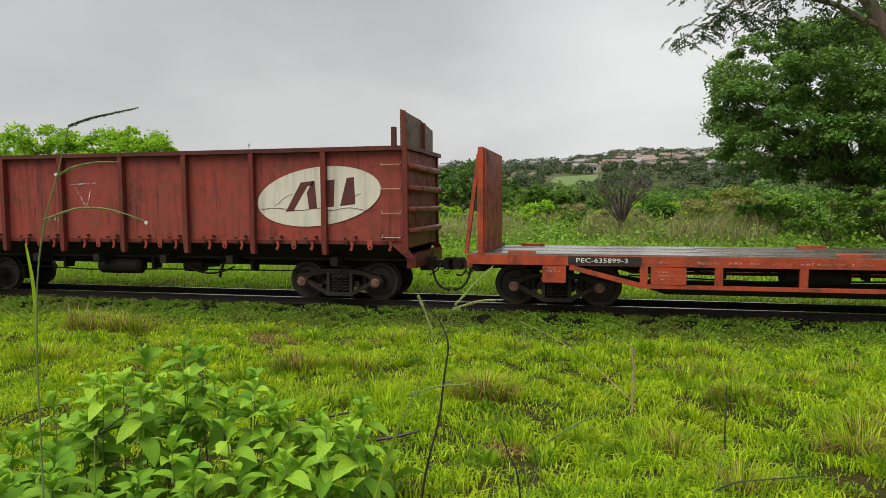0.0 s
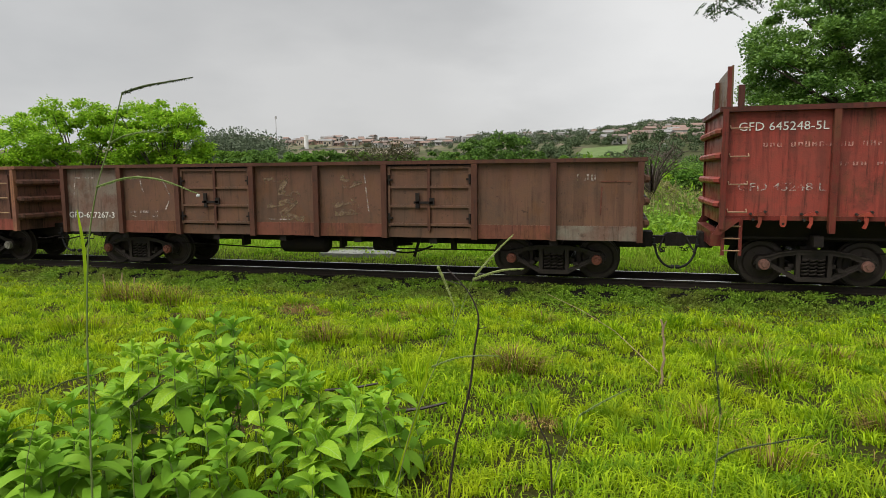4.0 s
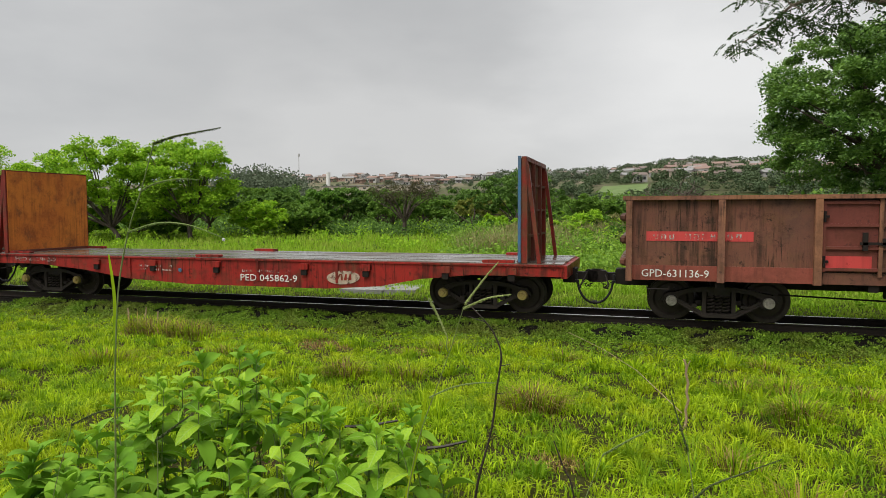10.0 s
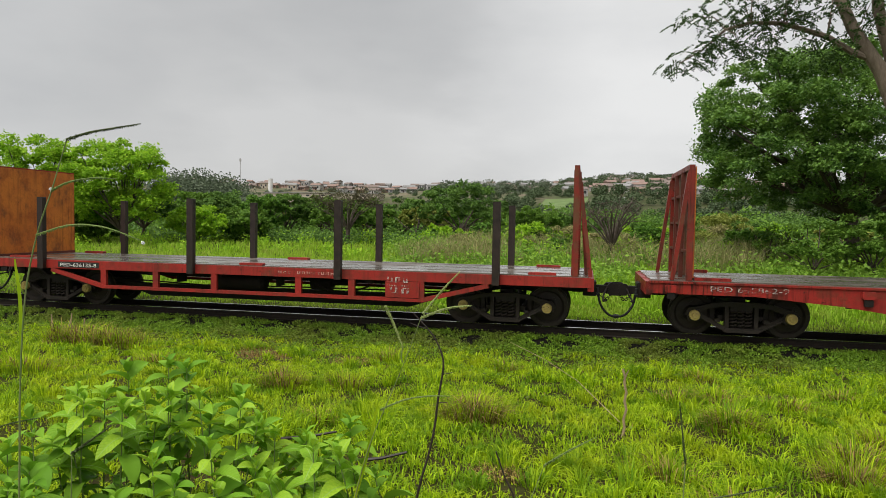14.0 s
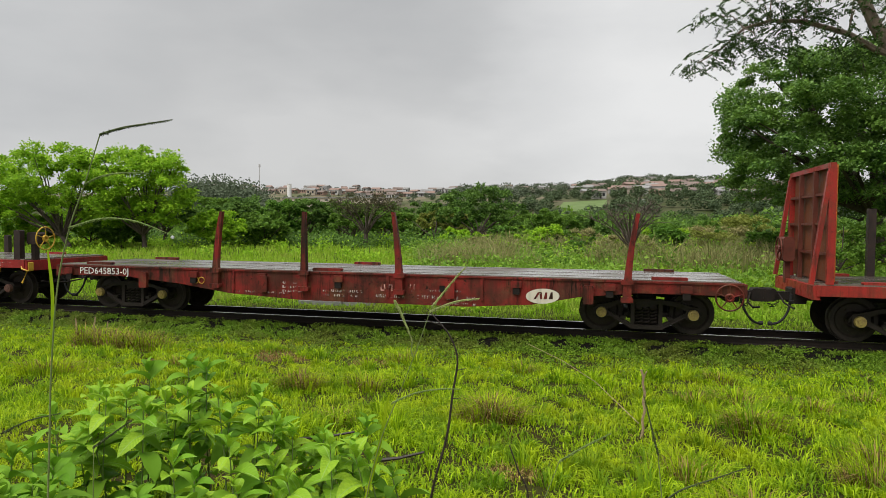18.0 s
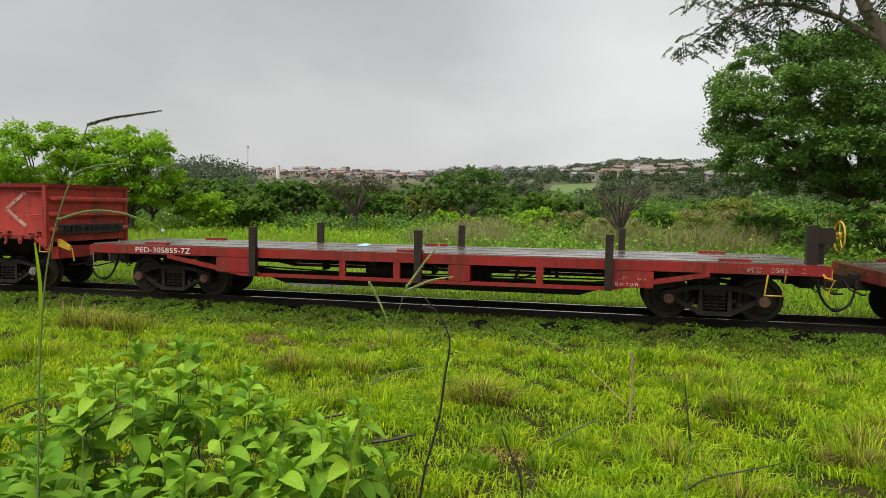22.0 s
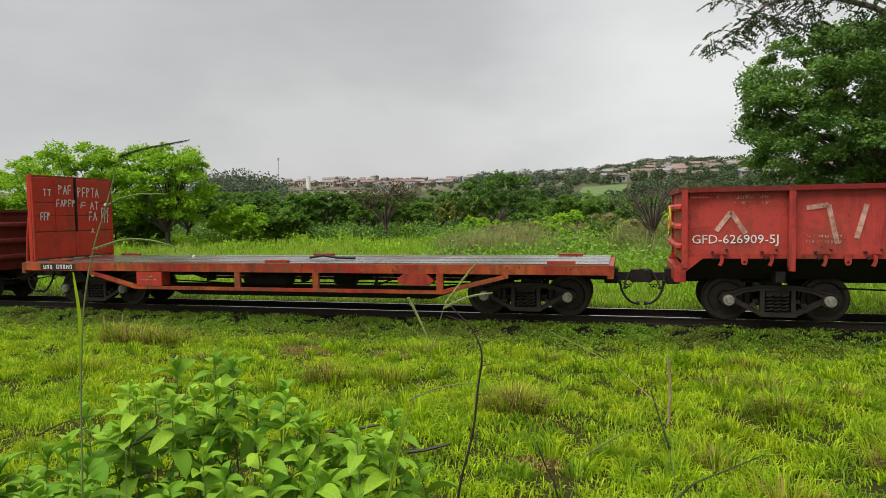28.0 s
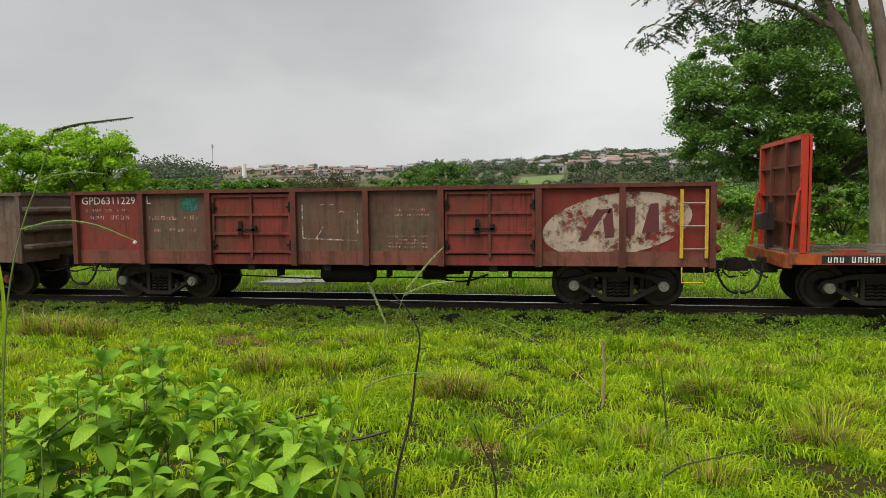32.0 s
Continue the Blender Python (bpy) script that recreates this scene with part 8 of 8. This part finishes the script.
stalk_b = stalk("green grass stalk with pale seed spikes", B, [B, (-0.77, 2.0, 1.35), (-0.74, 2.0, 1.59), (-0.69, 2.0, 1.79), (-0.64, 2.0, 1.92), (-0.575, 2.0, 2.08), (-0.52, 2.0, 2.235)],
                [([(-0.515, 2.0, 2.245), (-0.45, 2.0, 2.325), (-0.40, 2.0, 2.38)], M_SEED_PALE, 0.012), ([(-0.52, 2.0, 2.23), (-0.44, 2.0, 2.262), (-0.36, 2.0, 2.275)], M_SEED_PALE, 0.012), ([(-0.64, 2.0, 2.26), (-0.61, 2.0, 2.20), (-0.58, 2.0, 2.13)], M_SEED_PALE, 0.014), ([(-0.65, 2.0, 1.925), (-0.57, 2.0, 1.962), (-0.49, 2.0, 1.98), (-0.42, 2.0, 1.985)], M_SEED, 0.010)], 0.0020)
blade_part(stalk_b, B, [(-0.77, 2.0, 1.5), (-0.70, 2.0, 1.75), (-0.66, 2.0, 1.95)], 0.012, M_GRASS)
part("stem", Geo().tube([(q[0] - B[0], q[1] - B[1], q[2] + lift(q[1]) - B[2]) for q in ((-0.58, 2.0, 2.08), (-0.585, 2.0, 2.10), (-0.58, 2.0, 2.135))], 0.0018, 5), M_STALK, stalk_b)
B = foot(0.27, 2.2)
stalk_d = stalk("grass stalk with a dark upright spike and a leaning one", B, [B, (0.275, 2.2, 1.3), (0.285, 2.2, 1.60), (0.285, 2.2, 1.77)], [([(0.285, 2.2, 1.765), (0.27, 2.2, 1.86), (0.255, 2.2, 1.96)], M_SEED_DARK, 0.013), ([(0.285, 2.2, 1.60), (0.345, 2.2, 1.645), (0.455, 2.2, 1.685), (0.565, 2.2, 1.725)], M_SEED_DARK, 0.013)], 0.0028)
B = foot(-0.30, 2.6)
stalk_e = stalk("leaning grass stalk with one green seed spike", B, [B, (-0.26, 2.6, 1.2), (-0.15, 2.6, 1.55)], [([(-0.15, 2.6, 1.55), (-0.05, 2.6, 1.62), (0.05, 2.6, 1.68)], M_SEED, 0.014)])
B = foot(-1.73, 1.9)
stalk_g = stalk("thin grass stalk with one dark seed spike", B, [B, (-1.73, 1.9, 1.3), (-1.72, 1.9, 1.725)], [([(-1.72, 1.9, 1.72), (-1.65, 1.9, 1.768), (-1.56, 1.9, 1.83)], M_SEED_DARK, 0.014)])
B = foot(-2.40, 2.0)
stalk_h = stalk("bent grass stalk with one green seed spike", B, [B, (-2.36, 2.0, 1.3), (-2.23, 2.0, 1.69)], [([(-2.23, 2.0, 1.69), (-2.10, 2.0, 1.75), (-1.95, 2.0, 1.79)], M_SEED_DARK, 0.012)])
B = foot(-0.20, 2.0)
stalk_i = stalk("short grass stalk with a broken tip", B, [B, (-0.20, 2.0, 1.5), (-0.21, 2.0, 1.67), (-0.24, 2.0, 1.74), (-0.27, 2.0, 1.82)], [], 0.004, M_TWIG)

B = foot(-0.68, 2.4)
twig = thing("twig", "black wet leafless twig standing in the grass", "twig", B)
line = [(-0.68, 2.4, B[2] - lift(2.4)), (-0.66, 2.4, 1.15), (-0.62, 2.4, 1.45), (-0.57, 2.4, 1.68), (-0.54, 2.4, 1.85), (-0.53, 2.4, 1.98), (-0.55, 2.4, 2.06), (-0.59, 2.4, 2.11), (-0.65, 2.4, 2.17)]
part("stem", Geo().tube([q - Vector(B) for q in smooth([(x + 0.004 * math.sin(9 * i), y, z + lift(y)) for i, (x, y, z) in enumerate(line)], 7)], 0.0062, 6, 0.0022), M_TWIG, twig)
for pts in (((-0.53, 2.4, 1.94), (-0.49, 2.4, 1.95)), ((-0.59, 2.4, 2.11), (-0.63, 2.4, 2.12), (-0.66, 2.4, 2.13)), ((-0.545, 2.4, 1.83), (-0.51, 2.4, 1.835))):
    part("side_twig", Geo().tube([Vector((x, y, z + lift(y))) - Vector(B) for x, y, z in pts], 0.0022, 5, 0.001), M_TWIG, twig)

B = foot(0.40, 6.6)
stick = thing("stick", "dry grey broken stick standing upright in the grass", "stick", B)
part("stem", Geo().tube([(0.0, 0, 0), (0.022, 0, 0.12), (0.010, 0, 0.20), (0.035, 0, 0.30), (0.015, 0, 0.38), (0.030, 0, 0.47), (0.008, 0, 0.56), (0.012, 0, 0.63), (-0.012, 0, 0.70)], 0.014, 7, 0.012), M_DRYSTICK, stick)
part("side_twig", Geo().tube([(0.010, 0, 0.58), (0.030, 0, 0.66), (0.045, 0, 0.69)], 0.007, 6, 0.005), M_DRYSTICK, stick)
for k, (x, y, lean, hgt) in enumerate(((-10.1, 11.2, 0.05, 0.45), (-10.4, 11.1, -0.04, 0.40), (-9.6, 11.0, 0.02, 0.42), (-10.25, 11.3, 0.08, 0.3))):
    s = thing("reed_stub", "broken pale dry reed stub among grass", "reed", foot(x, y), "reed stubs")
    part("stem", Geo().tube([(0, 0, 0), (lean * 0.5, 0, hgt * 0.5), (lean, 0, hgt)], 0.022, 6, 0.012), M_DRYSTICK, s)
B = foot(-0.60, 9.2)
s = thing("dry_stalk", "long thin dry stalk leaning over the grass", "dry stalk", B)
part("stem", Geo().tube([(1.0, -2.2, 0.25), (0.55, -1.2, 0.42), (0.1, -0.2, 0.45), (-0.5, 0.9, 0.46)], 0.005, 5, 0.003), M_DRYSTICK, s)
for x, y, L, a in ((-2.35, 5.3, 0.5, 0.35), (-1.55, 4.9, 0.4, 0.15)):
    s = thing("fallen_branch", "short dark fallen branch lying in the grass", "branch", (x, y, float(ground_z(x, y)) + 0.03))
    part("stem", Geo().tube([(-L / 2, 0, 0.03), (0, 0.03, 0.06), (L / 2, 0.05, 0.12)], 0.016, 6, 0.010), M_TWIG, s)
# a blue scrap on one deck
scrap = part("blue_scrap", Geo().add([(-1.75, 0.1, 1.215), (-1.5, 0.05, 1.215), (-1.45, 0.25, 1.235), (-1.62, 0.34, 1.26), (-1.8, 0.25, 1.22)], [(0, 1, 2, 3, 4)]).add([(-1.75, 0.1, 1.205), (-1.5, 0.05, 1.205), (-1.45, 0.25, 1.225), (-1.62, 0.34, 1.25), (-1.8, 0.25, 1.21)], [(4, 3, 2, 1, 0)]), plain("pale_blue_plastic", (0.25, 0.55, 0.75), (0.5, 0.65, 0.75), 8), WAGONS[7][0])


def rolled(t):
    """Metres rolled since the start, between the rows of ROLL."""
    ts, ss = [r[0] for r in ROLL], [r[1] for r in ROLL]
    return float(np.interp(t, ts, ss))


# lean in degrees of the stalks that the wind moves: (seconds, lean)
LIFT_A = ((0, 0.036), (1, 0.034), (2, 0.04), (3, 0.025), (4, 0.055), (7, 0.005), (10, 0.024), (11, 0.033), (12, 0.095), (13, 0.004), (14, 0.003), (17, -0.012), (18, 0.022), (19, -0.018), (20, 0.0), (24, -0.022), (28, -0.025), (30, -0.004), (32, -0.021))
LEAN_A = ((0, -2.6), (1, -1.0), (2, 0.1), (3, -1.0), (4, -0.1), (7, 0.6), (9, 0.7), (10, -1.0), (11, 0), (12, 0.3), (13, 0.8), (14, -1.7), (17, -0.9), (18, -0.4), (19, 0.2), (21, 0.4), (23, -0.9), (24, -0.1), (25, -1.5), (28, -0.7), (29, -0.5), (30, 0.2), (31, 0.5), (32, 1.5))
LEAN_B = ((0, 3.9), (2, 4.4), (4, 2.5), (7, -1.7), (9, -2.5), (11, -0.2), (13, 2.0), (14, 0.2), (17, 0.2), (19, -1.3), (21, -2.5), (23, -2.7), (25, -3.3), (28, -1.5), (30, 1.4), (32, 1.4))
LEAN_D = ((0, 9.4), (2, 13.9), (4, 2.1), (7, -5.8), (9, -10.1), (11, -1.8), (13, 12.6), (14, 1.9), (17, -6.1), (19, -3.1), (21, 3.4), (23, -2.2), (25, -8.8), (28, -8.6), (30, 8.7), (32, 2.8))


def motions():
    """The train rolls by; every wheelset turns with it."""
    for wagon, centre in WAGONS:
        walk(wagon, [(t, pose(centre + s, TRACK_Y, 0)) for t, s in ROLL])
    for plant, lean in ((stalk_a, LEAN_A), (stalk_b, LEAN_B), (stalk_d, LEAN_D)):
        x, y, z = plant.location
        up = [r[1] if plant is stalk_a else 0.0 for r in LIFT_A]
        walk(plant, [(t, pose(x, y, z + float(np.interp(t, [r[0] for r in LIFT_A], up)), 0, a, 0)) for t, a in lean])
    for n, (wheels, x) in enumerate(WHEELSETS):
        first = n * 0.7
        walk(wheels, [(k / 10, pose(x, 0, WHEEL_R, 0, math.degrees(rolled(k / 10) / WHEEL_R + first), 0)) for k in range(321)])


motions()
